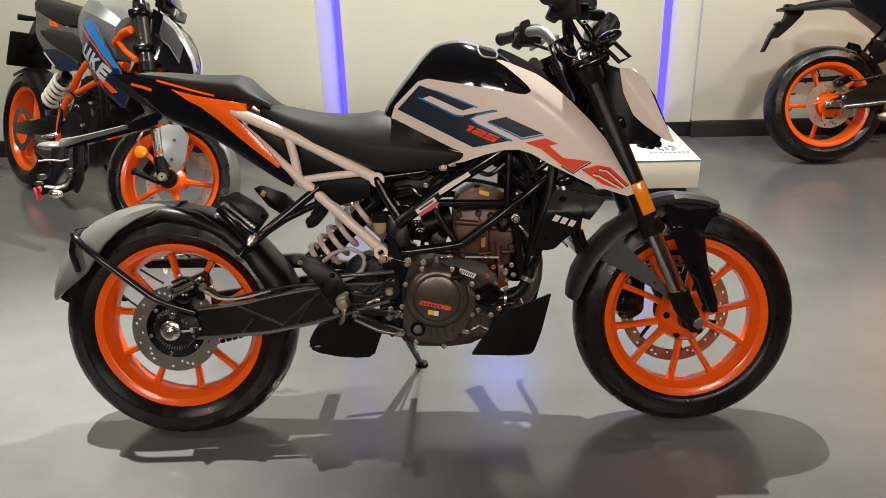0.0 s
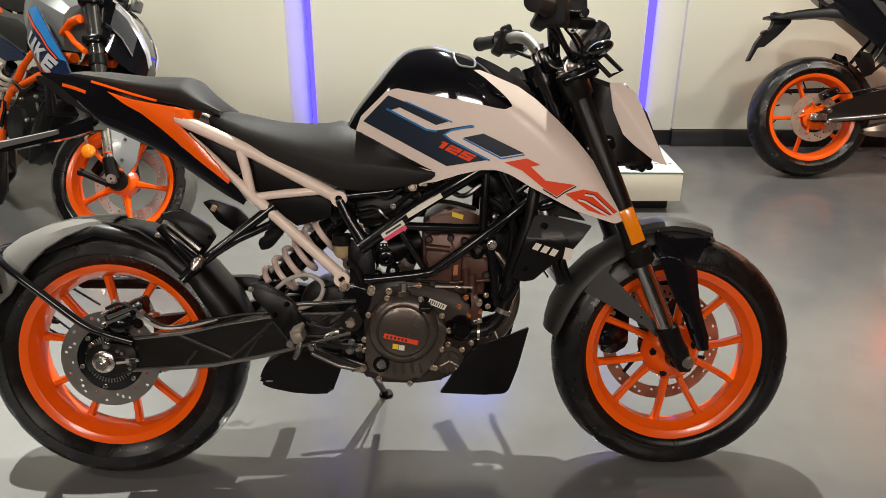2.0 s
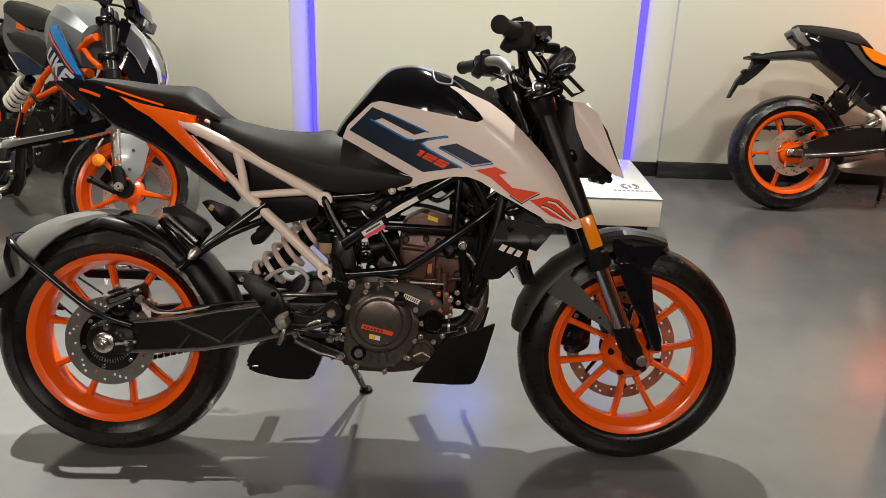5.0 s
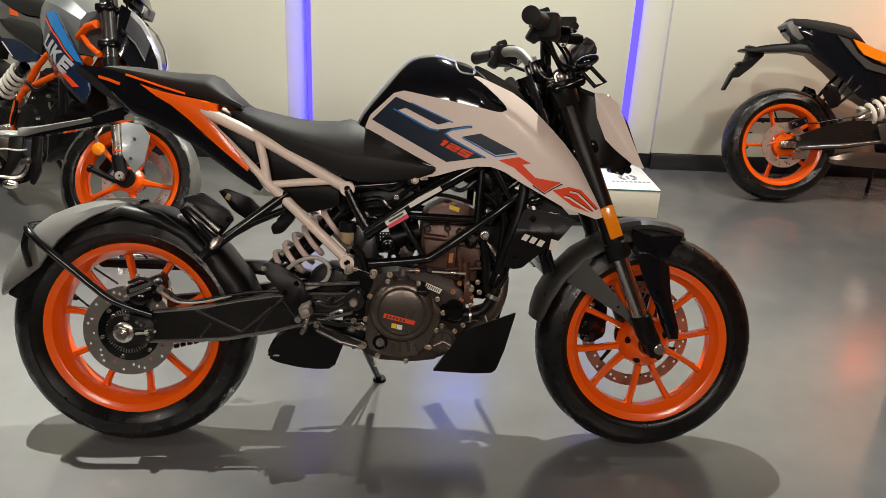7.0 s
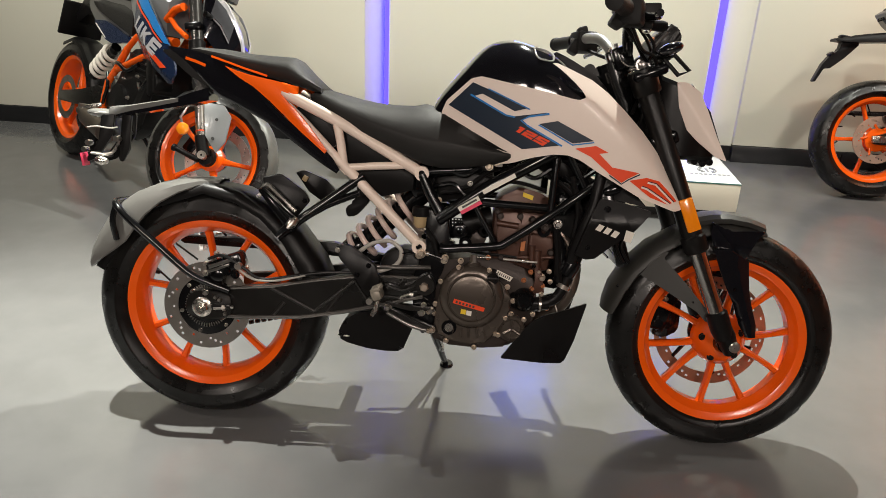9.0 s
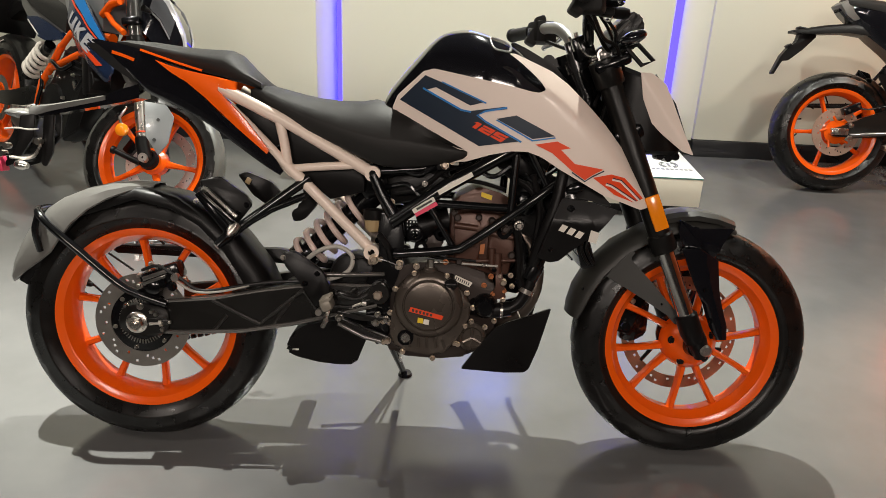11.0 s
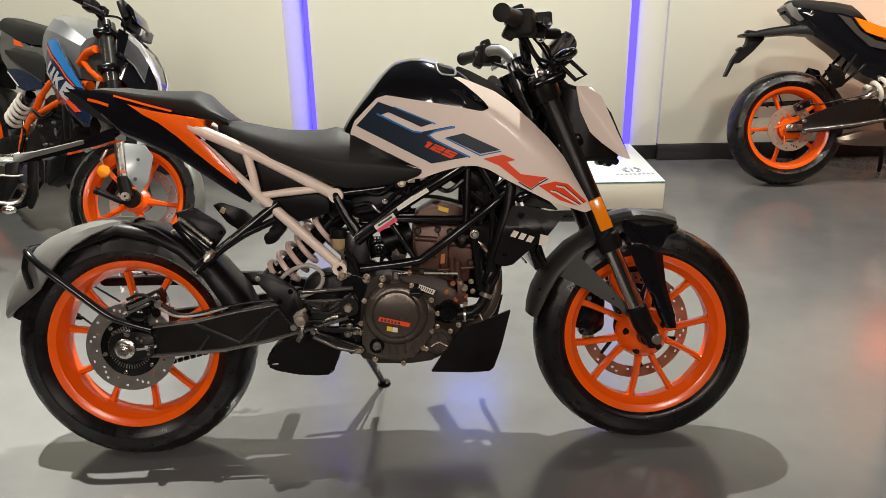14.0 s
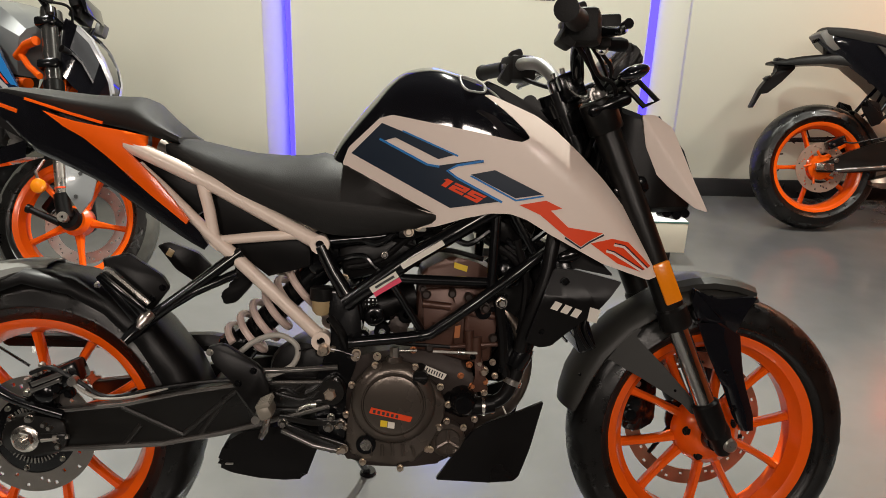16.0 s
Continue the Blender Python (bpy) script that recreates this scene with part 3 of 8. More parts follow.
def build_main():
    root = thing("motorcycle", LEAN_POSE, "white, black and orange naked motorcycle leaning on its side stand", "motorcycle", "motorcycles on display")
    P = lambda name, bm, material, label="", parent=None, angle=38: part(name, bm, material, parent or root, label, None, angle)
    RA, FA = 0.308, 0.293
    FX = 1.348

    # wheels and brakes
    rear = wheel("rear_wheel", root, 0.004, RA, 0.074, 0.222, 0.058, 10, 26, "pair")
    front = wheel("front_wheel", root, FX, FA, 0.056, 0.216, 0.046, 10, 9, "pair")
    disc("rear_brake_disc", rear, 0.004, RA, 0.078, 0.115, 0.075, 24)
    bm = lathe(bm_new(), [(0.066, 0.030), (0.066, 0.082), (0.074, 0.082), (0.078, 0.030)], 0.004, RA, 40)
    P("disc_carrier", bm, BLACK_FRAME, parent=rear)
    for i in range(6):
        a = radians(15 + 60 * i)
        bolt(rear, 0.004 + 0.07 * math.cos(a), 0.078, RA + 0.07 * math.sin(a), 0.005, 0.005, STEEL)
    bm = bm_new()
    for i in range(48):
        a = 2 * math.pi * i / 48
        block(bm, (0.004 + 0.052 * math.cos(a), 0.080, RA + 0.052 * math.sin(a)), (0.010, 0.003, 0.0025), Matrix.Rotation(-a, 4, "Y"))
    P("sensor_ring", bm, STEEL, "toothed steel sensor ring", rear)
    disc("front_brake_disc", front, FX, FA, 0.118, 0.150, -0.062, 28, None, DISC_BROWN)
    bm = lathe(bm_new(), [(-0.064, 0.035), (-0.064, 0.060), (-0.058, 0.060), (-0.054, 0.035)], FX, FA, 40)
    P("disc_carrier", bm, BLACK_FRAME, parent=front)
    for i in range(6):
        a = radians(20 + 60 * i)
        bm = bm_new()
        rod(bm, (FX + 0.05 * math.cos(a), -0.060, FA + 0.05 * math.sin(a)), (FX + 0.122 * math.cos(a + 0.35), -0.061, FA + 0.122 * math.sin(a + 0.35)), 0.006, 0.005, 8)
        P("carrier_arm", bm, BLACK_FRAME, parent=front)
    bm = lathe(bm_new(), [(0.034, 0.010), (0.034, 0.030), (0.062, 0.026), (0.080, 0.022), (0.080, 0.010)], FX, FA, 28)
    P("axle_spacer", bm, BLACK_FRAME, parent=front)
    bm = block(bm_new(), (FX - 0.135, -0.066, FA + 0.050), (0.05, 0.055, 0.115), Matrix.Rotation(radians(18), 4, "Y"), 0.010)
    rod(bm, (FX - 0.15, -0.03, FA + 0.02), (FX - 0.15, -0.02, FA + 0.02), 0.012)
    plate(bm, rounded([(1.219, 0.372), (1.262, 0.372), (1.258, 0.290), (1.222, 0.268), (1.190, 0.274), (1.187, 0.347)], 0.008), -0.082, -0.046, 0.004)
    cal = P("brake_caliper", bm, BLACK_FRAME, "black front brake caliper")
    bolt(cal, FX - 0.148, -0.034, FA + 0.014, 0.006, 0.006, BOLT)
    bolt(cal, FX - 0.132, -0.034, FA + 0.085, 0.006, 0.006, BOLT)

    # swingarm: right leg with ribs, left leg behind the wheel
    top = [(0.050, 0.366), (0.186, 0.380), (0.283, 0.401), (0.381, 0.417), (0.470, 0.424), (0.570, 0.425)]
    bot = [(0.570, 0.372), (0.470, 0.345), (0.437, 0.336), (0.367, 0.318), (0.255, 0.297), (0.115, 0.288), (0.050, 0.287)]
    for s in (1, -1):
        bm = plate(bm_new(), rounded(top + bot, 0.012), s * 0.080, s * 0.106, 0.004)
        arm = P("swingarm", bm, SWING, "black cast swingarm leg with open ribs")
        if s == 1:
            # edge highlights of the black arm, laid on as paler ribs
            bm = bm_new()
            tube(bm, [(x, 0.108, z - 0.003) for x, z in top], 0.0042, 8)
            P("rib", bm, SWING_EDGE, parent=arm)
            bm = bm_new()
            tube(bm, [(x, 0.109, z + 0.004) for x, z in bot], 0.0055, 8)
            P("rib", bm, SWING_EDGE, parent=arm)
            for a, b in (((0.180, 0.372), (0.293, 0.318)), ((0.214, 0.337), (0.183, 0.299)), ((0.361, 0.372), (0.325, 0.320)), ((0.293, 0.318), (0.395, 0.405)), ((0.395, 0.405), (0.437, 0.345)), ((0.437, 0.345), (0.52, 0.415))):
                P("rib", tube(bm_new(), ((a[0], 0.106, a[1]), (b[0], 0.106, b[1])), 0.0052, 8), SWING_RIB, parent=arm)
    bm = bm_new()
    rod(bm, (0.345, -0.1, 0.37), (0.345, 0.1, 0.37), 0.03, n=16)
    P("swingarm_bridge", bm, SWING)
    bm = plate(bm_new(), rounded([(-0.041, 0.318), (-0.034, 0.292), (0.006, 0.280), (0.061, 0.283), (0.080, 0.300), (0.078, 0.345), (0.065, 0.352), (0.019, 0.358), (-0.025, 0.351)], 0.008), 0.085, 0.116, 0.004)
    block(bm, (0.055, 0.118, 0.318), (0.05, 0.010, 0.012), bevel=0.002)
    ab = P("axle_block", bm, SWING)
    bm = tube(bm_new(), ((0.004, 0.100, 0.313), (0.004, 0.117, 0.313), (0.004, 0.120, 0.313)), [0.026, 0.026, 0.022], 24)
    tube(bm, ((0.004, 0.118, 0.313), (0.004, 0.128, 0.313), (0.004, 0.130, 0.313)), [0.0185, 0.0185, 0.016], 6)
    rod(bm, (0.004, 0.12, 0.313), (0.004, 0.137, 0.313), 0.010)
    rod(bm, (0.004, 0.13, 0.313), (0.004, 0.142, 0.313), 0.006)
    P("axle_nut", bm, STEEL, "steel axle nut", ab)
    for x, z in ((0.050, 0.335), (0.065, 0.299), (-0.020, 0.353), (0.016, 0.352), (0.040, 0.341)):
        bolt(ab, x, 0.118, z, 0.0065, 0.007, STEEL)
    # rear caliper
    bm = block(bm_new(), (0.060, 0.090, 0.425), (0.095, 0.055, 0.042), Matrix.Rotation(radians(-22), 4, "Y"), 0.008)
    block(bm, (0.030, 0.085, 0.392), (0.05, 0.04, 0.05), Matrix.Rotation(radians(10), 4, "Y"), 0.008)
    lathe(bm, [(0.085, 0.0), (0.085, 0.019), (0.116, 0.019), (0.120, 0.012), (0.120, 0.0)], 0.040, 0.398, 20, closed=False)
    cal = P("brake_caliper", bm, BLACK_FRAME, "black rear brake caliper")
    for x, z in ((0.010, 0.425), (0.030, 0.438), (0.055, 0.447), (0.085, 0.440), (0.10, 0.424), (0.115, 0.42)):
        bolt(cal, x, 0.112, z, 0.006, 0.009, STEEL)
    bm = tube(bm_new(), curve([(0.02, 0.118, 0.440), (0.06, 0.124, 0.452), (0.11, 0.124, 0.425), (0.16, 0.122, 0.397), (0.25, 0.120, 0.412), (0.33, 0.118, 0.424), (0.42, 0.118, 0.430)]), 0.0042, 8)
    P("brake_hose", bm, BLACK_PLASTIC)
    bm = tube(bm_new(), curve([(0.10, 0.122, 0.418), (0.14, 0.124, 0.396), (0.20, 0.122, 0.397), (0.27, 0.120, 0.414)]), 0.0036, 8)
    P("brake_pipe", bm, HOSE)
    P("hose_banjo", tube(bm_new(), ((0.100, 0.118, 0.428), (0.100, 0.134, 0.428)), 0.009, 10), STEEL)
    for x, z, r in ((0.088, 0.402, 0.010), (0.068, 0.412, 0.012), (0.122, 0.405, 0.007), (0.040, 0.455, 0.006), (0.012, 0.402, 0.007), (0.024, 0.376, 0.008), (0.012, 0.352, 0.008)):
        bolt(cal, x, 0.118, z, r, r * 0.8, STEEL if r < 0.0085 else BLACK_FRAME)
    P("caliper_fin", block(bm_new(), (0.055, 0.121, 0.432), (0.070, 0.008, 0.010), Matrix.Rotation(radians(-22), 4, "Y"), 0.002), SWING_EDGE, parent=cal)
    P("caliper_fin", block(bm_new(), (0.048, 0.121, 0.418), (0.060, 0.008, 0.008), Matrix.Rotation(radians(-22), 4, "Y"), 0.002), SWING_EDGE, parent=cal)
    P("adjuster", rod(bm_new(), (0.035, 0.120, 0.312), (0.085, 0.118, 0.318), 0.0045), STEEL, parent=ab)
    P("adjuster_nut", tube(bm_new(), ((0.058, 0.119, 0.315), (0.066, 0.119, 0.316)), 0.009, 6), STEEL, parent=ab)
    # thin stays of the far side, seen through the wheel
    for pts, r in ((((-0.20, 0.465), (-0.09, 0.391)), 0.003), (((-0.218, 0.366), (-0.163, 0.319)), 0.003), (((-0.227, 0.329), (-0.176, 0.298)), 0.003), (((-0.034, 0.491), (-0.009, 0.464)), 0.003), (((0.02, 0.500), (0.05, 0.462)), 0.004)):
        P("stay_wire", tube(bm_new(), [(x, -0.11, z) for x, z in pts], r, 6), BLACK_FRAME)
    P("stay_stub", tube(bm_new(), ((-0.230, -0.108, 0.353), (-0.201, -0.108, 0.349), (-0.198, -0.108, 0.349)), [0.007, 0.007, 0.005], 10), BLACK_PLASTIC)
    # chain, sprocket guard
    bm = plate(bm_new(), rounded([(-0.14, 0.462), (0.30, 0.468), (0.46, 0.44), (0.46, 0.42), (0.22, 0.436), (-0.126, 0.441)], 0.006), -0.115, -0.085, 0.003)
    P("chain_guard", bm, BLACK_PLASTIC)
    bm = bm_new()
    for i in range(34):
        x = -0.02 + 0.018 * i
        block(bm, (x, -0.098, 0.200 + 0.0045 * i), (0.014, 0.014, 0.012), Matrix.Rotation(radians(-14), 4, "Y"), 0.002)
    P("chain", bm, BLACK_FRAME, "black drive chain")
    bm = lathe(bm_new(), [(-0.101, 0.06), (-0.101, 0.088), (-0.095, 0.088), (-0.095, 0.06)], 0.004, RA, 60, dent=lambda i, k: 0.006 if i % 2 and k in (1, 2) else 0)
    P("sprocket", bm, DISC, parent=rear)

    # crumpled protective film behind the wheel
    bm = bm_new()
    rnd = random.Random(4)
    grid = [[bm.verts.new((-0.10 + 0.014 * i + rnd.uniform(-0.004, 0.004), -0.135 + rnd.uniform(-0.016, 0.016), 0.462 + 0.012 * j * (1 + (i < 5) * 0.0) - (0.05 if i < 4 and j == 0 else 0) + rnd.uniform(-0.004, 0.004))) for j in range(5)] for i in range(18)]
    for a, b in zip(grid, grid[1:]):
        for j in range(4):
            bm.faces.new((a[j], b[j], b[j + 1], a[j + 1]))
    P("protective_film", bm, FILM, "crumpled clear plastic film", angle=10)

    # mudguards
    bm = arch(bm_new(), 0.0, 0.306, [(167, 0.340, 0.030, 0.002), (164, 0.341, 0.058, 0.020), (158, 0.344, 0.072, 0.045), (150, 0.347, 0.082, 0.070), (142, 0.350, 0.088, 0.085), (133, 0.351, 0.090, 0.080), (124, 0.347, 0.090, 0.065), (114, 0.341, 0.087, 0.048), (104, 0.336, 0.082, 0.032), (95, 0.333, 0.070, 0.018), (86, 0.331, 0.045, 0.008)])
    P("rear_mudguard", bm, GREY, "grey satin rear mudguard")
    bm = arch(bm_new(), 0.0, 0.306, [(165, 0.326, 0.062, 0.07), (150, 0.328, 0.070, 0.05), (120, 0.328, 0.075, 0.04), (92, 0.327, 0.078, 0.03), (75, 0.322, 0.078, 0.035), (60, 0.318, 0.078, 0.04), (42, 0.320, 0.080, 0.05), (25, 0.328, 0.080, 0.06), (8, 0.342, 0.078, 0.06)])
    P("inner_mudguard", bm, BLACK_PLASTIC, angle=70)
    bm = tube(bm_new(), curve([(-0.232, -0.100, 0.548), (-0.240, -0.03, 0.560), (-0.240, 0.05, 0.566), (-0.226, 0.098, 0.562), (-0.187, 0.116, 0.530), (-0.115, 0.118, 0.470), (-0.035, 0.118, 0.404), (0.015, 0.118, 0.380), (0.075, 0.116, 0.360)], 8), 0.0095, 10)
    tube(bm, curve([(-0.226, 0.100, 0.560), (-0.236, 0.098, 0.52), (-0.232, 0.085, 0.47)]), 0.008, 8)
    P("mudguard_bracket", bm, BLACK_FRAME, "black steel tube carrying the rear mudguard")
    # front mudguard
    bm = round_arch(bm_new(), FX, FA, [(169, 0.318, 0.062, 0.020), (164, 0.323, 0.067, 0.030), (156, 0.327, 0.070, 0.036), (145, 0.328, 0.072, 0.038), (130, 0.325, 0.072, 0.036), (115, 0.322, 0.071, 0.034), (104, 0.320, 0.067, 0.034), (92, 0.317, 0.060, 0.032), (82, 0.311, 0.055, 0.026), (73, 0.304, 0.040, 0.012)])
    P("front_mudguard", bm, MUDGUARD, "dark grey matte front mudguard")
    side = lambda x, z: lin(math.hypot(x - FX, z - FA), [(0.08, 0.092), (0.2, 0.079), (0.26, 0.0728), (0.286, 0.0712), (0.297, 0.0672), (0.305, 0.0625), (0.313, 0.0555)])
    shape = [(1.116, 0.461), (1.190, 0.420), (1.266, 0.374), (1.288, 0.351), (1.304, 0.364), (1.288, 0.383), (1.225, 0.452), (1.172, 0.506), (1.184, 0.523), (1.172, 0.522), (1.138, 0.488), (1.108, 0.449)]
    P("mudguard_side", skin(bm_new(), rounded(shape, 0.006), side, 0.004, 0.015), MUDGUARD, "dark grey matte mudguard side and arm", angle=50)
    P("mudguard_side", skin(bm_new(), rounded(shape, 0.006), side, 0.004, 0.03, -1), BLACK_PLASTIC, angle=50)
    for x, z in ((1.066, 0.424), (1.252, 0.400)):
        bolt(root, x, side(x, z), z, 0.0035, 0.002, BLACK_FRAME, "guard_pin")
    secs = []
    for x, z, w in ((1.245, 0.610, 0.050), (1.29, 0.621, 0.058), (1.33, 0.624, 0.060), (1.38, 0.617, 0.056), (1.415, 0.606, 0.046), (1.43, 0.600, 0.034)):
        secs.append([(x, w, z - 0.022), (x, w + 0.004, z - 0.010), (x, w * 0.8, z), (x, 0, z + 0.003), (x, -w * 0.8, z), (x, -w - 0.004, z - 0.010), (x, -w, z - 0.022)])
    P("mudguard_visor", loft(bm_new(), secs), MUDGUARD, "angular matte visor on the front mudguard", angle=25)
    for s in (1, -1):
        shape = [(1.283, 0.606), (1.325, 0.584), (1.415, 0.589), (1.398, 0.567), (1.371, 0.506), (1.337, 0.533), (1.293, 0.541), (1.280, 0.575)]
        P("mudguard_cheek", plate(bm_new(), rounded(shape, 0.005), s * 0.060, s * 0.076, 0.004), BLACK_GLOSS, "black gloss mudguard cheek")
    for s in (1, -1):
        secs = []
        for z, xb, xf, xt in ((0.538, 1.288, 1.322, 1.336), (0.510, 1.300, 1.336, 1.381), (0.480, 1.312, 1.344, 1.384), (0.433, 1.335, 1.358, 1.390), (0.405, 1.350, 1.368, 1.397), (0.350, 1.371, 1.386, 1.415), (0.318, 1.390, 1.400, 1.416)):
            dt = 0.092 - 0.30 * (xt - xf)
            secs.append([(xb, s * 0.087, z), (xf, s * 0.092, z), (xt, s * dt, z), (xt - 0.004, s * (dt - 0.003), z), (xf - 0.002, s * 0.087, z), (xb, s * 0.083, z)])
        P("fork_guard", loft(bm_new(), secs), BLACK_GLOSS, "black gloss fork guard", angle=75)
    bolt(root, 1.372, 0.092, 0.365, 0.006, 0.004, BLACK_FRAME, "guard_pin")
    bolt(root, 1.352, 0.092, 0.440, 0.006, 0.004, BLACK_FRAME, "guard_pin")
    bm = lathe(bm_new(), [(0.0, 0.02), (0.0, 0.070), (0.028, 0.066), (0.046, 0.048), (0.056, 0.036), (0.058, 0.02)], FX, FA, 40)
    P("hub_flange", bm, RIM, parent=front)
    for i in range(5):
        a = radians(27 + 72 * i)
        bolt(front, FX + 0.050 * math.cos(a), 0.044, FA + 0.050 * math.sin(a), 0.009, 0.004, BLACK_PLASTIC, "hub_hole")

    # fork
    ax = Vector((-0.385, 0, 0.923)).normalized()
    for s in (1, -1):
        low = Vector((1.318, s * 0.103, 0.352))
        at = lambda k: low + ax * k
        bm = tube(bm_new(), (at(0.195), at(0.20), at(0.235), at(0.24)), [0.028, 0.031, 0.031, 0.027], 20)
        tube(bm, (at(0.23), at(0.655), at(0.66)), [0.0265, 0.0265, 0.024], 20)
        tube(bm, (at(0.60), at(0.605), at(0.66), at(0.664)), [0.031, 0.034, 0.034, 0.030], 20)
        leg = P("fork_tube", bm, FORK_BLACK, "satin black upper fork tube")
        P("slider", tube(bm_new(), (at(0.0), at(0.21)), 0.0205, 20), CHROME, "chromed fork slider", leg)
        bm = tube(bm_new(), (at(0.035), at(0.03), at(-0.015), at(-0.04)), [0.022, 0.027, 0.027, 0.022], 16)
        tube(bm, (at(0.0), (1.340, s * 0.098, 0.318), (1.350, s * 0.092, 0.296), (1.356, s * 0.09, 0.272)), [0.024, 0.024, 0.022, 0.014], 12)
        lathe(bm, [(s * 0.066, 0.0), (s * 0.066, 0.021), (s * 0.088, 0.020), (s * 0.09, 0.0)], FX + 0.002, FA, 20, closed=False)
        P("axle_clamp", bm, BLACK_PLASTIC, parent=leg)
        lathe(bm := bm_new(), [(s * 0.088, 0.0), (s * 0.088, 0.015), (s * 0.117, 0.014), (s * 0.121, 0.010), (s * 0.121, 0.0)], FX + 0.010, FA + 0.004, 24, closed=False)
        P("axle_bolt", bm, STEEL, "bright axle bolt", leg)
        if s == 1:
            u = ax
            t = Matrix.Rotation(math.atan2(ax.x, ax.z), 4, "Y")
            bm = block(bm_new(), at(0.295) + Vector((0.004, 0.028, 0)), (0.034, 0.008, 0.084), t, 0.004)
            P("reflector", bm, REFLECTOR, "amber reflector", leg)
    # yokes
    bm = block(bm_new(), (1.083, 0, 0.955), (0.085, 0.275, 0.026), Matrix.Rotation(radians(-22), 4, "Y"), 0.010)
    P("top_yoke", bm, BLACK_FRAME)
    bm = block(bm_new(), (1.135, 0, 0.80), (0.070, 0.235, 0.034), Matrix.Rotation(radians(-22), 4, "Y"), 0.010)
    P("lower_yoke", bm, BLACK_FRAME)
    bm = tube(bm_new(), ((1.005, 0, 0.985), (1.085, 0, 0.79)), 0.036, 18)
    tube(bm, ((1.012, 0, 0.965), (1.022, 0, 0.94)), 0.046, 18)
    tube(bm, ((1.04, 0, 0.90), (1.048, 0, 0.88)), 0.046, 18)
    P("steering_head", bm, BLACK_FRAME)
    for s in (1, -1):
        bolt(root, 1.068, s * 0.103, 0.975, 0.016, 0.004, SWING_EDGE, "fork_cap")

    # handlebar, steered a little to the left
    line = [(0.944, 0.375, 1.074), (0.986, 0.27, 1.078), (1.008, 0.19, 1.076), (1.020, 0.13, 1.066), (1.028, 0.085, 1.040), (1.036, 0.055, 1.004), (1.030, 0.0, 0.998), (1.022, -0.055, 1.006), (1.008, -0.080, 1.034), (0.990, -0.11, 1.054), (0.972, -0.16, 1.062), (0.950, -0.24, 1.062), (0.900, -0.375, 1.064)]
    bar = P("handlebar", tube(bm_new(), curve(line, 6), 0.0132, 14), BLACK_FRAME, "black tubular handlebar")
    P("silver_bend", tube(bm_new(), curve([(0.962, -0.20, 1.0625), (0.972, -0.16, 1.062), (0.990, -0.11, 1.054), (1.008, -0.080, 1.034), (1.018, -0.062, 1.014)], 6), 0.0142, 14), BAR_SILVER, "bare silver bend of the handlebar", bar)
    for s, a, b in ((1, (0.942, 0.380, 1.074), (0.984, 0.270, 1.079)), (-1, (0.898, -0.380, 1.064), (0.946, -0.262, 1.063))):
        a, b = Vector(a), Vector(b)
        way = (b - a).normalized()
        bm = tube(bm_new(), [a, a + way * 0.002, a + way * 0.010, a + way * 0.012, a + way * 0.10, a + way * 0.116], [0.014, 0.0195, 0.0195, 0.0175, 0.017, 0.0195], 18)
        P("grip", bm, GRIP, "black rubber grip", bar)
        c = a + way * 0.168
        bm = block(bm_new(), c + Vector((0.002, 0, -0.006)), (0.062, 0.070, 0.058), Matrix.Rotation(radians(s * 18), 4, "Z"), 0.010)
        block(bm, c + Vector((-0.022, 0, -0.020)), (0.030, 0.055, 0.042), Matrix.Rotation(radians(28), 4, "Y"), 0.007)
        block(bm, c + Vector((-0.006, -s * 0.01, 0.024)), (0.028, 0.045, 0.020), Matrix.Rotation(radians(-20), 4, "Y"), 0.006)
        sw = P("switch_box", bm, GRIP, "black switch housing", bar)
        bm = tube(bm_new(), [c + Vector((0.035, -s * 0.02, -0.008)), c + Vector((0.062, s * 0.01, -0.012)), c + Vector((0.050, s * 0.08, -0.022)), c + Vector((0.030, s * 0.15, -0.028)), c + Vector((0.032, s * 0.17, -0.028))], [0.009, 0.008, 0.007, 0.006, 0.008], 10)
        P("lever", bm, BLACK_FRAME, "black hand lever", sw)
        P("switch_button", block(bm_new(), c + Vector((-0.032, -s * 0.012, -0.002)), (0.008, 0.016, 0.010), None, 0.002), GREY, parent=sw)
        bm = block(bm_new(), (1.028, s * 0.045, 0.995), (0.046, 0.030, 0.056), Matrix.Rotation(radians(-22), 4, "Y"), 0.006)
        P("bar_clamp", bm, BLACK_FRAME, parent=bar)
        for dx in (-0.014, 0.014):
            P("bolt", tube(bm_new(), ((1.026 + dx, s * 0.045, 1.014), (1.022 + dx, s * 0.045, 1.028)), 0.005, 8), STEEL, parent=bar)
    bm = block(bm_new(), (1.058, 0.170, 1.088), (0.044, 0.050, 0.034), Matrix.Rotation(radians(-3), 4, "Y"), 0.005)
    block(bm, (1.050, 0.170, 1.058), (0.030, 0.030, 0.016), None, 0.003)
    P("fluid_reservoir", bm, GRIP, "black brake fluid reservoir", bar)
    P("master_cylinder", tube(bm_new(), ((1.030, 0.150, 1.062), (1.095, 0.135, 1.062), (1.106, 0.132, 1.062)), [0.010, 0.0135, 0.011], 14), BLACK_PLASTIC, parent=bar)
    P("ring_clip", tube(bm_new(), [(1.058 + 0.010 * math.cos(a * 0.5236), 0.150, 1.052 + 0.010 * math.sin(a * 0.5236)) for a in range(13)], 0.0016, 6), STEEL, parent=bar)
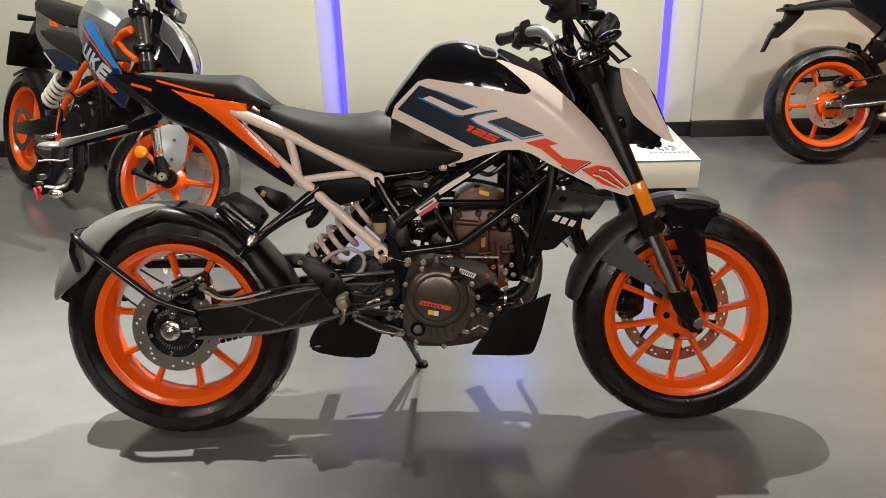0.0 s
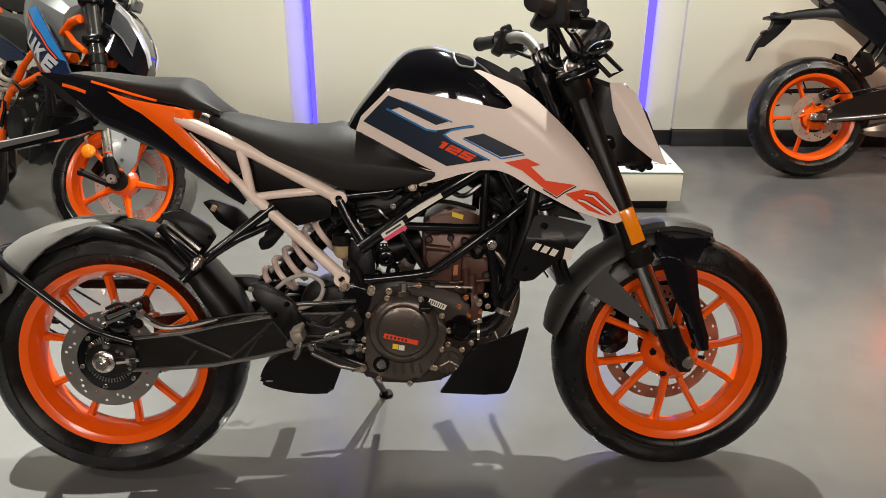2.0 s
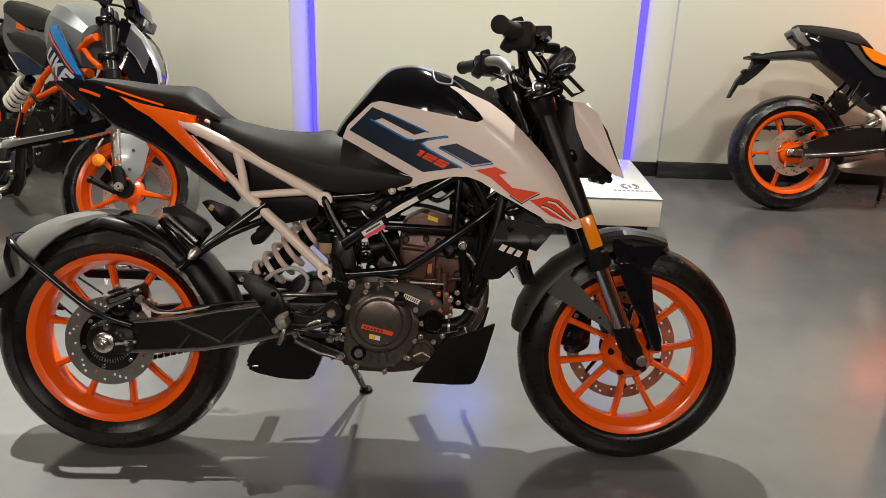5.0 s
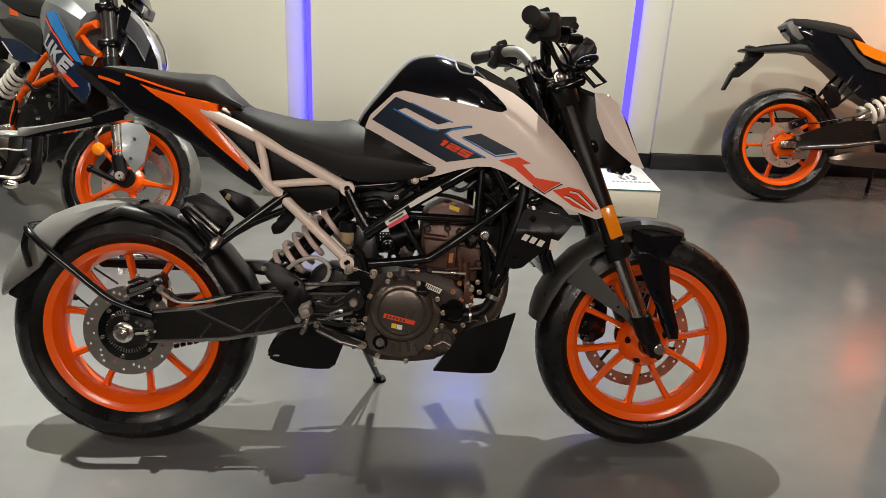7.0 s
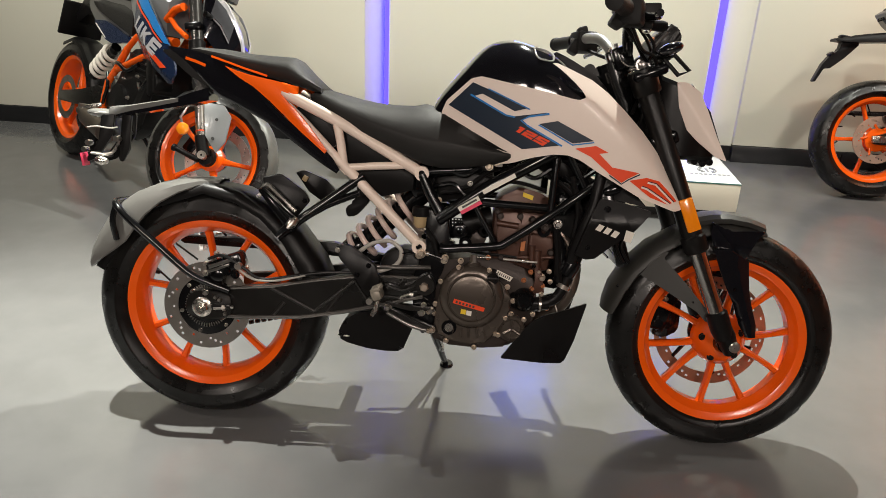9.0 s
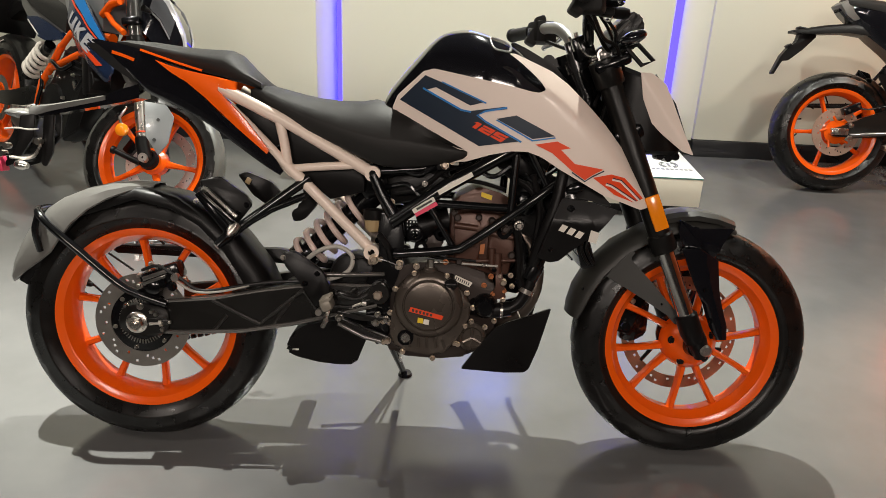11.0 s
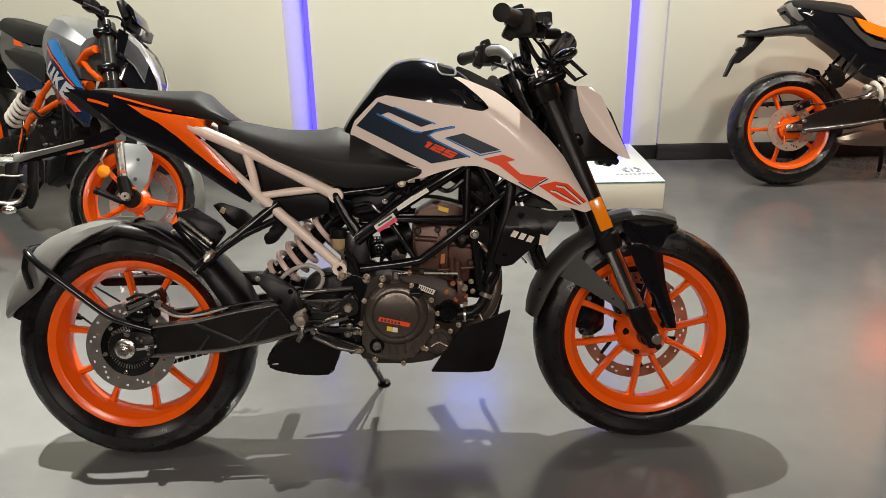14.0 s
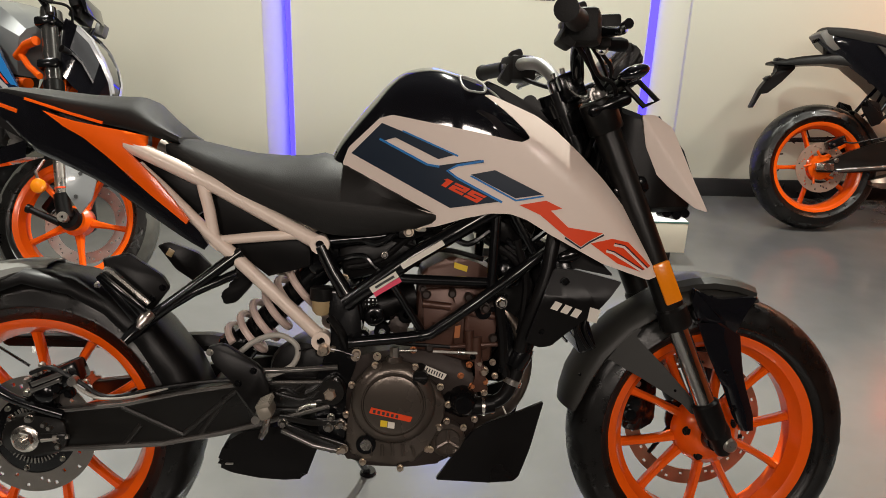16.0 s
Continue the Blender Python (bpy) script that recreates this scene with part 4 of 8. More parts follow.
    # instrument, folded indicator and its loop bracket
    P("instrument_panel", plate(bm_new(), rounded([(1.092, 1.042), (1.130, 1.080), (1.146, 1.078), (1.163, 1.060), (1.164, 1.036), (1.130, 0.996), (1.099, 1.015)], 0.006), -0.07, 0.055, 0.006), BLACK_PLASTIC, "black instrument housing")
    P("instrument_rim", tube(bm_new(), ((1.098, 0.056, 1.022), (1.112, 0.058, 1.040), (1.128, 0.058, 1.058)), 0.004, 8), GREY)
    for s in (1, -1):
        m = Matrix.Translation((1.118, s * 0.15, 1.010)) @ Matrix.Rotation(radians(-22), 4, "Y") @ Matrix.Diagonal((0.031, 0.022, 0.0145, 1))
        bm = bm_new()
        bmesh.ops.create_uvsphere(bm, u_segments=20, v_segments=12, radius=1, matrix=m)
        ind = P("indicator", bm, BLACK_GLOSS, "dark folded indicator")
        P("indicator_stem", tube(bm_new(), ((1.100, s * 0.05, 0.990), (1.105, s * 0.10, 0.996), (1.110, s * 0.145, 1.004)), 0.008, 10), BLACK_PLASTIC, parent=ind)
        sq = [(1.110, s * 0.13, 0.988), (1.134, s * 0.13, 0.998), (1.171, s * 0.13, 0.964), (1.146, s * 0.13, 0.953), (1.110, s * 0.13, 0.988)]
        P("loop_bracket", tube(bm_new(), sq, 0.0055, 8), BLACK_PLASTIC, "black square loop bracket", ind)
        P("bracket_stem", tube(bm_new(), ((1.09, s * 0.09, 0.975), (1.122, s * 0.13, 0.993)), 0.006, 8), BLACK_PLASTIC, parent=ind)
    for pts, r in (([(1.00, 0.20, 1.050), (1.035, 0.16, 1.02), (1.06, 0.12, 0.995), (1.10, 0.07, 0.95), (1.08, 0.05, 0.82)], 0.005), ([(1.01, 0.21, 1.055), (1.05, 0.16, 1.005), (1.09, 0.13, 0.985), (1.11, 0.08, 0.90), (1.10, 0.06, 0.82)], 0.0045),
                   ([(0.96, -0.22, 1.04), (1.01, -0.13, 1.01), (1.06, -0.06, 0.99), (1.09, 0.02, 0.94), (1.06, 0.06, 0.86)], 0.005), ([(1.04, 0.15, 1.055), (1.07, 0.11, 1.03), (1.095, 0.06, 0.995), (1.1, 0.0, 0.93)], 0.004), ([(1.06, 0.13, 1.05), (1.085, 0.12, 1.02), (1.08, 0.10, 0.99), (1.05, 0.08, 0.97)], 0.004)):
        P("control_cable", tube(bm_new(), curve(pts), r, 8), BLACK_PLASTIC)
    P("connector", block(bm_new(), (1.080, 0.11, 1.034), (0.012, 0.012, 0.010), None, 0.002), COPPER, "small orange connector")
    P("yoke_plate", block(bm_new(), (1.066, 0.06, 0.972), (0.055, 0.05, 0.008), Matrix.Rotation(radians(-20), 4, "Y"), 0.003), SWING_EDGE, "dark top yoke plate")
    P("cable_guide", tube(bm_new(), curve([(1.012, 0.06, 1.004), (1.02, 0.075, 0.985), (1.04, 0.08, 0.972), (1.07, 0.09, 0.975)]), 0.0022, 6), STEEL)
    # ignition key
    bm = lathe(bm_new(), [(-0.01, 0.0), (-0.01, 0.014), (0.01, 0.014), (0.01, 0.0)], 0.955, 0.965, 16, closed=False)
    lathe(bm, [(0.0, 0.0), (0.0, 0.016), (0.006, 0.016), (0.006, 0.0)], 0.982, 0.960, 16, closed=False)
    rod(bm, (0.97, 0, 0.95), (1.0, 0.0, 0.92), 0.004)
    P("ignition_key", bm, BLACK_PLASTIC)

    # headlight
    def cowl_d(x, z):
        off = (x - 1.158) * 0.809 + (z - 0.930) * 0.588
        return 0.106 - 0.45 * 0.5 * (off + math.sqrt(off * off + 1e-5)) + 0.35 * 0.5 * (off - math.sqrt(off * off + 1e-5))

    cowl = rounded([(1.152, 0.940), (1.180, 0.940), (1.218, 0.917), (1.236, 0.876), (1.262, 0.815), (1.290, 0.757), (1.264, 0.765), (1.216, 0.802), (1.180, 0.836), (1.164, 0.880)], 0.006)
    for s in (1, -1):
        P("headlight_cowl", skin(bm_new(), cowl, cowl_d, 0.004, 0.005, s), WHITE, "white headlight cowl")
    secs = []
    for x, z0, z1, w in ((1.09, 0.80, 0.955, 0.055), (1.12, 0.765, 0.955, 0.085), (1.16, 0.755, 0.940, 0.098), (1.20, 0.755, 0.895, 0.092), (1.24, 0.755, 0.835, 0.075), (1.268, 0.756, 0.785, 0.06)):
        secs.append([(x, w, z0 + 0.01), (x, w * 0.85, z0), (x, -w * 0.85, z0), (x, -w, z0 + 0.01), (x, -w, z1 - 0.012), (x, -w * 0.85, z1), (x, w * 0.85, z1), (x, w, z1 - 0.012)])
    P("headlight_housing", loft(bm_new(), secs), BLACK_PLASTIC, "black headlight housing")
    bm = loft(bm_new(), [[(1.185, 0.07, 0.935), (1.185, -0.07, 0.935), (1.197, -0.07, 0.94), (1.197, 0.07, 0.94)], [(1.235, 0.075, 0.87), (1.235, -0.075, 0.87), (1.247, -0.075, 0.874), (1.247, 0.075, 0.874)], [(1.288, 0.05, 0.765), (1.288, -0.05, 0.765), (1.298, -0.05, 0.768), (1.298, 0.05, 0.768)]])
    P("headlight_lens", bm, LENS_M, "clear headlight lens")
    bm = bm_new()
    for x, z in ((1.225, 0.752), (1.245, 0.748), (1.262, 0.752)):
        lathe(bm, [(0.02, 0), (0.02, 0.009), (0.06, 0.009), (0.06, 0)], x, z, 12, closed=False)
    P("lamp_plug", bm, BLACK_FRAME)

    # tank
    secs = []
    top_z = [(0.560, 0.835), (0.578, 0.876), (0.606, 0.914), (0.633, 0.947), (0.661, 0.979), (0.682, 1.000), (0.710, 1.018), (0.759, 1.026), (0.802, 1.017), (0.860, 0.998), (0.897, 0.973), (0.930, 0.950), (0.985, 0.928)]
    top_z = [(p.x, p.y) for p in curve([(x, z, 0) for x, z in top_z], 6)]
    for x in np.linspace(0.562, 0.985, 36):
        x, zt = float(x), lin(x, top_z)
        w = lin(x, [(0.562, 0.066), (0.60, 0.076), (0.66, 0.090), (0.72, 0.106), (0.80, 0.118), (0.88, 0.118), (0.985, 0.080)])
        zb, zm = 0.74, lin(x, [(0.562, 0.80), (0.66, 0.90), (0.80, 0.925), (0.92, 0.885), (0.985, 0.87)])
        q = [(w * 0.93, zb), (w, zm - 0.03), (w * 0.985, zm), (w * 0.93, zm + (zt - zm) * 0.30), (w * 0.80, zm + (zt - zm) * 0.62), (w * 0.60, zm + (zt - zm) * 0.86), (w * 0.34, zm + (zt - zm) * 0.98), (0, zt)]
        secs.append([(x, d, z) for d, z in q] + [(x, -d, z) for d, z in q[-2::-1]])
    P("fuel_tank", loft(bm_new(), secs), BLACK_GLOSS, "black gloss fuel tank", angle=60)
    bm = bm_new()
    m = Matrix.Translation((0.829, 0.0, 0.996)) @ Matrix.Rotation(radians(12), 4, "Y") @ Matrix.Rotation(radians(-14), 4, "X")
    bmesh.ops.create_cone(bm, cap_ends=True, segments=32, radius1=0.044, radius2=0.040, depth=0.014, matrix=m)
    cap = P("filler_cap", bm, BLACK_FRAME)

    def tank_z(x, d):
        zt, w = lin(x, top_z), lin(x, [(0.72, 0.106), (0.80, 0.118), (0.88, 0.118), (0.985, 0.080)])
        zm = lin(x, [(0.66, 0.90), (0.80, 0.925), (0.92, 0.885)])
        return zm + (zt - zm) * lin(d / w, [(0.0, 1.0), (0.34, 0.98), (0.60, 0.86), (0.80, 0.62), (0.93, 0.30)])

    # a reflected ring of light, modelled as a pale tube on the gloss
    ring = rounded([(0.806, 0.058), (0.853, 0.052), (0.860, 0.086), (0.814, 0.096)], 0.016, 5)
    ring.append(ring[0])
    P("ring_reflection", tube(bm_new(), [(x, d, tank_z(x, d) + 0.001) for x, d in ring], 0.0026, 8), BAR_SILVER, "pale ring standing for a reflection on the tank", cap)
    bm = plate(bm_new(), rounded([(0.86, 1.004), (0.90, 0.985), (0.965, 0.95), (1.0, 0.915), (0.985, 0.90), (0.92, 0.93), (0.86, 0.96)], 0.01), -0.05, 0.05, 0.006)
    P("tank_nose", bm, BLACK_PLASTIC)

    # shrouds with their decals
    crease = [(0.60, 1.10), (0.78, 0.99), (0.823, 0.958), (0.877, 0.928), (0.924, 0.886), (0.947, 0.872), (1.018, 0.822), (1.090, 0.744), (1.135, 0.690), (1.172, 0.650), (1.20, 0.62)]
    ridge = [(0.59, 0.098), (0.65, 0.116), (0.72, 0.134), (0.80, 0.150), (0.88, 0.164), (0.95, 0.174), (1.03, 0.174), (1.10, 0.162), (1.19, 0.136)]

    crease_fit = [float(c) for c in np.polyfit([a for a, _ in crease], [b for _, b in crease], 5)]
    ridge_fit = [float(c) for c in np.polyfit([a for a, _ in ridge], [b for _, b in ridge], 4)]

    def shroud_d(x, z):
        up = z - float(np.polyval(crease_fit, x))
        over = 0.5 * (up + math.sqrt(up * up + 0.013**2))
        return float(np.polyval(ridge_fit, x)) + 0.06 * (up - over) - 0.75 * over

    outer = [(0.590, 0.838), (0.602, 0.868), (0.660, 0.922), (0.684, 0.928), (0.786, 0.908), (0.862, 0.893), (0.900, 0.884), (0.917, 0.882), (0.932, 0.889), (0.922, 0.904), (0.903, 0.923), (0.872, 0.950), (0.848, 0.966), (0.862, 0.966), (0.890, 0.955), (0.947, 0.931), (0.985, 0.905),
             (1.030, 0.864), (1.079, 0.816), (1.124, 0.763), (1.154, 0.715), (1.190, 0.645), (1.186, 0.636), (1.166, 0.631), (1.073, 0.663), (0.973, 0.716), (0.930, 0.742), (0.900, 0.752), (0.865, 0.752), (0.820, 0.742), (0.765, 0.724), (0.700, 0.716), (0.640, 0.760)]
    for s in (1, -1):
        panel = P("tank_shroud", skin(bm_new(), rounded(outer, 0.004, 2), shroud_d, 0.006, 0.010, s), WHITE, "satin white tank shroud with navy and orange graphics", angle=25)

        def decal(shape, material, lift=0.0016, label="", name="decal"):
            P(name, skin(bm_new(), shape, lambda x, z: shroud_d(x, z) + lift, 0.0012, 0.010, s), material, label, panel, 25)

        decal([(0.607, 0.857), (0.664, 0.913), (0.705, 0.897), (0.797, 0.857), (0.768, 0.849), (0.689, 0.887), (0.669, 0.881), (0.747, 0.840), (0.768, 0.837), (0.843, 0.849), (0.850, 0.844), (0.802, 0.837), (0.786, 0.830), (0.803, 0.817), (0.884, 0.775), (0.791, 0.760)], NAVY, label="navy decal")
        decal([(0.827, 0.822), (0.870, 0.831), (0.957, 0.789), (0.908, 0.781)], NAVY, label="navy decal")
        decal(strip([(0.660, 0.884), (0.748, 0.8385), (0.770, 0.835)], 0.004), BLUE, 0.0022, "blue decal edge")
        decal(strip([(0.702, 0.899), (0.803, 0.855)], 0.003), BLUE, 0.0022, "blue decal edge")
        decal(strip([(0.849, 0.847), (0.802, 0.838), (0.784, 0.828), (0.803, 0.815), (0.884, 0.773)], 0.004), BLUE, 0.0022, "blue decal edge")
        decal([(0.829, 0.8205), (0.909, 0.7785), (0.957, 0.787), (0.959, 0.7845), (0.908, 0.7755), (0.824, 0.8195)], BLUE, 0.0022, "blue decal edge")
        decal([(0.915, 0.769), (0.963, 0.778), (0.993, 0.764), (0.972, 0.760), (1.005, 0.730), (1.070, 0.720), (1.045, 0.706), (1.030, 0.695), (1.000, 0.714), (0.953, 0.752)], RED, label="orange decal")
        decal([(1.048, 0.701), (1.089, 0.710), (1.121, 0.703), (1.172, 0.657), (1.147, 0.648), (1.101, 0.664)], RED, label="orange decal")
        for line in ([(1.092, 0.6985), (1.112, 0.6945), (1.162, 0.6515)], [(1.078, 0.687), (1.092, 0.683), (1.152, 0.648)]):
            decal(strip(line, 0.0042), WHITE, 0.0022, "white gap in the decal")
            decal(strip([(x + 0.0015, z + 0.003) for x, z in line], 0.0018), NAVY, 0.0026)
        decal(strip([(1.000, 0.711), (1.030, 0.692), (1.046, 0.7035), (1.072, 0.717)], 0.003), NAVY, 0.0022)
        if s == 1:
            def glyph(points):
                out = []
                for u, v in points:
                    low, high = Vector((0.768 + 0.071 * u, 0.8040 - 0.0335 * u)), Vector((0.781 + 0.075 * u, 0.8155 - 0.0325 * u))
                    out.append(tuple(low.lerp(high, v)))
                return out

            decal(glyph([(0.05, 1), (0.20, 1), (0.20, 0), (0.08, 0), (0.08, 0.72), (0.02, 0.72)]), RED, 0.0036, "orange figure 1", "figure")
            decal(glyph([(0.26, 1), (0.61, 1), (0.61, 0.38), (0.38, 0.38), (0.38, 0.28), (0.61, 0.28), (0.61, 0), (0.26, 0), (0.26, 0.65), (0.50, 0.65), (0.50, 0.75), (0.26, 0.75)]), RED, 0.0036, "orange figure 2", "figure")
            decal(glyph([(0.65, 1), (1, 1), (1, 0.75), (0.77, 0.75), (0.77, 0.65), (1, 0.65), (1, 0), (0.65, 0), (0.65, 0.28), (0.89, 0.28), (0.89, 0.38), (0.65, 0.38)]), RED, 0.0036, "orange figure 5", "figure")

    # seats
    def seat_loft(rows):
        secs = []
        for x, zt, dt, zc, dc, zb, db in rows:
            q = [(db * 0.9, zb - 0.004), (db, zb), (dc, zc - 0.004), (dc * 0.985, zc + 0.004), (dc * 0.86, zc + (zt - zc) * 0.45), (dt, zc + (zt - zc) * 0.86), (dt * 0.5, zt), (0, zt + 0.001)]
            secs.append([(x, d, z) for d, z in q] + [(x, -d, z) for d, z in q[-2::-1]])
        return loft(bm_new(), secs)

    rows = [(0.262, 0.868, 0.05, 0.862, 0.075, 0.852, 0.072), (0.275, 0.878, 0.055, 0.864, 0.085, 0.845, 0.082), (0.300, 0.878, 0.06, 0.853, 0.095, 0.832, 0.09), (0.340, 0.869, 0.06, 0.832, 0.108, 0.806, 0.10), (0.380, 0.860, 0.062, 0.817, 0.116, 0.788, 0.108),
            (0.420, 0.853, 0.065, 0.804, 0.122, 0.771, 0.114), (0.470, 0.850, 0.068, 0.788, 0.128, 0.750, 0.118), (0.520, 0.851, 0.07, 0.775, 0.132, 0.728, 0.122), (0.550, 0.857, 0.072, 0.769, 0.134, 0.715, 0.124), (0.568, 0.852, 0.074, 0.767, 0.135, 0.710, 0.125),
            (0.600, 0.841, 0.098, 0.765, 0.136, 0.706, 0.126), (0.630, 0.823, 0.112, 0.762, 0.137, 0.707, 0.126), (0.660, 0.806, 0.12, 0.758, 0.138, 0.710, 0.126), (0.700, 0.784, 0.128, 0.753, 0.139, 0.716, 0.126), (0.735, 0.764, 0.132, 0.748, 0.139, 0.724, 0.128), (0.758, 0.752, 0.13, 0.745, 0.137, 0.731, 0.130), (0.766, 0.745, 0.12, 0.742, 0.13, 0.737, 0.126)]
    P("rider_seat", seat_loft(rows), SEAT, "black vinyl rider seat", angle=70)
    rows = [(-0.055, 0.966, 0.03, 0.960, 0.042, 0.955, 0.04), (-0.03, 0.969, 0.035, 0.958, 0.055, 0.948, 0.05), (0.025, 0.967, 0.04, 0.950, 0.07, 0.936, 0.066), (0.107, 0.958, 0.045, 0.938, 0.086, 0.914, 0.08), (0.16, 0.956, 0.05, 0.930, 0.095, 0.903, 0.088), (0.205, 0.955, 0.055, 0.924, 0.10, 0.894, 0.092), (0.222, 0.948, 0.06, 0.914, 0.10, 0.889, 0.092), (0.25, 0.918, 0.06, 0.897, 0.098, 0.881, 0.09), (0.29, 0.881, 0.06, 0.876, 0.092, 0.870, 0.086)]
    P("pillion_seat", seat_loft(rows), SEAT, "black vinyl pillion seat", angle=52)

    # tail panels
    tail_w = [(-0.12, 0.045), (0.0, 0.075), (0.10, 0.098), (0.20, 0.112), (0.34, 0.118)]
    tail_mid = [(-0.12, 0.955), (0.0, 0.905), (0.10, 0.862), (0.20, 0.800), (0.30, 0.722), (0.345, 0.682)]

    mid_fit = [float(c) for c in np.polyfit([a for a, _ in tail_mid], [b for _, b in tail_mid], 4)]
    tail_fit = [float(c) for c in np.polyfit([a for a, _ in tail_w], [b for _, b in tail_w], 3)]

    def tail_d(x, z):
        up = z - float(np.polyval(mid_fit, x))
        soft = math.sqrt(up * up + 0.03**2)
        return float(np.polyval(tail_fit, x)) + 0.007 - 0.16 * (soft - up) - 0.05 * (soft + up)
    for s in (1, -1):
        bm = ribbon(bm_new(), [(-0.110, 0.966), (-0.056, 0.960), (0.009, 0.945), (0.060, 0.922), (0.126, 0.875), (0.205, 0.806), (0.313, 0.728), (0.348, 0.684)], [(-0.112, 0.962), (-0.080, 0.944), (-0.030, 0.903), (0.020, 0.852), (0.073, 0.829), (0.165, 0.787), (0.232, 0.743), (0.299, 0.698), (0.340, 0.674)], tail_d, 0.006, 56, 10, s)
        P("tail_panel", bm, BLACK_GLOSS, "black gloss tail panel", angle=70)
        bm = skin(bm_new(), [(0.050, 0.922), (0.080, 0.912), (0.111, 0.904), (0.154, 0.896), (0.196, 0.889), (0.237, 0.880), (0.238, 0.862), (0.217, 0.862), (0.199, 0.867), (0.198, 0.860), (0.210, 0.848), (0.228, 0.831), (0.259, 0.800), (0.290, 0.763), (0.316, 0.729), (0.311, 0.722), (0.288, 0.741), (0.246, 0.775), (0.204, 0.811), (0.169, 0.842), (0.127, 0.874), (0.090, 0.894)], lambda x, z: tail_d(x, z) + 0.008 - 3.0 * (z - lin(x, [(0.05, 0.918), (0.13, 0.890), (0.20, 0.850), (0.31, 0.724)])) ** 2, 0.01, 0.008, s)
        P("tail_insert", bm, ORANGE, "orange gloss tail insert", angle=70)
        bm = skin(bm_new(), strip([(-0.060, 0.938), (-0.030, 0.930), (-0.004, 0.921)], 0.007), lambda x, z: tail_d(x, z) + 0.0015, 0.003, 0.03, s)
        P("tail_stripe", bm, ORANGE, "thin orange stripe")
        bm = skin(bm_new(), strip([(0.012, 0.944), (0.060, 0.930), (0.100, 0.918), (0.160, 0.902)], 0.005), lambda x, z: tail_d(x, z) + 0.003, 0.003, 0.03, s)
        P("tail_stripe", bm, ORANGE, "thin orange stripe")
    bm = plate(bm_new(), rounded([(-0.13, 0.958), (-0.05, 0.958), (0.2, 0.90), (0.2, 0.86), (0.0, 0.865), (-0.06, 0.90)], 0.01), -0.05, 0.05, 0.006)
    P("tail_core", bm, BLACK_PLASTIC)
    # number plate carrier
    secs = []
    for x, z, h, w in ((-0.010, 0.853, 0.016, 0.036), (-0.060, 0.838, 0.015, 0.034), (-0.10, 0.826, 0.011, 0.032), (-0.19, 0.804, 0.008, 0.030), (-0.26, 0.788, 0.006, 0.028)):
        secs.append([(x, w, z - h), (x, -w, z - h), (x, -w, z + h), (x, w, z + h)])
    arm = P("plate_arm", loft(bm_new(), secs), BLACK_GLOSS, "black gloss number plate arm")
    secs = []
    for x, z, h, w in ((-0.090, 0.8345, 0.006, 0.036), (-0.15, 0.821, 0.007, 0.036), (-0.215, 0.807, 0.008, 0.036), (-0.262, 0.797, 0.012, 0.036), (-0.272, 0.793, 0.013, 0.034)):
        secs.append([(x, w, z - h), (x, -w, z - h), (x, -w, z + h * 0.6), (x, -w * 0.85, z + h), (x, w * 0.85, z + h), (x, w, z + h * 0.6)])
    P("arm_cover", loft(bm_new(), secs), ARM_SILVER, "grey cover along the plate arm", arm, 50)
    bm = bm_new()
    bmesh.ops.create_uvsphere(bm, u_segments=24, v_segments=14, radius=1, matrix=Matrix.Translation((-0.300, 0, 0.789)) @ Matrix.Rotation(radians(4), 4, "Y") @ Matrix.Diagonal((0.044, 0.040, 0.0125, 1)))
    P("arm_tip", bm, ARM_SILVER, "rounded grey plate arm tip", arm)
    bm = tube(bm_new(), ((-0.09, 0, 0.945), (-0.06, 0.0, 0.900), (-0.035, 0.0, 0.862)), [0.008, 0.008, 0.014], 10)
    rod(bm, (-0.045, 0, 0.858), (0.0, 0, 0.866), 0.010)
    tube(bm, ((-0.040, 0, 0.850), (-0.038, 0, 0.866), (-0.036, 0, 0.872)), [0.022, 0.019, 0.012], 14)
    P("tail_stay", bm, ARM_SILVER, "grey cast tail stay")
    bm = plate(bm_new(), rounded([(-0.292, 0.785), (-0.245, 0.790), (-0.250, 0.73), (-0.300, 0.668), (-0.338, 0.655), (-0.335, 0.668), (-0.300, 0.715)], 0.006), -0.075, -0.066, 0.002)
    pl_ = P("plate_holder", bm, BLACK_PLASTIC, "black number plate holder")
    P("holder_side", plate(bm_new(), rounded([(-0.292, 0.785), (-0.255, 0.790), (-0.262, 0.735), (-0.305, 0.672), (-0.330, 0.662), (-0.332, 0.672), (-0.300, 0.715)], 0.006), 0.030, 0.038, 0.002), BLACK_PLASTIC, parent=pl_)
    P("holder_side", plate(bm_new(), rounded([(-0.240, 0.79), (-0.215, 0.79), (-0.222, 0.70), (-0.240, 0.665), (-0.250, 0.67)], 0.005), 0.02, 0.03, 0.002), BLACK_PLASTIC, parent=pl_)
    P("holder_web", block(bm_new(), (-0.27, -0.02, 0.755), (0.012, 0.11, 0.05), Matrix.Rotation(radians(-30), 4, "Y"), 0.003), BLACK_PLASTIC, parent=pl_)
    P("holder_web", block(bm_new(), (-0.318, -0.02, 0.680), (0.008, 0.11, 0.02), Matrix.Rotation(radians(-40), 4, "Y"), 0.002), BLACK_PLASTIC, parent=pl_)
    P("wire_loop", tube(bm_new(), curve([(-0.318, 0.04, 0.686), (-0.285, 0.042, 0.684), (-0.262, 0.04, 0.690), (-0.248, 0.038, 0.712), (-0.246, 0.036, 0.735)]), 0.004, 8), STEEL, "bright wire loop", pl_)
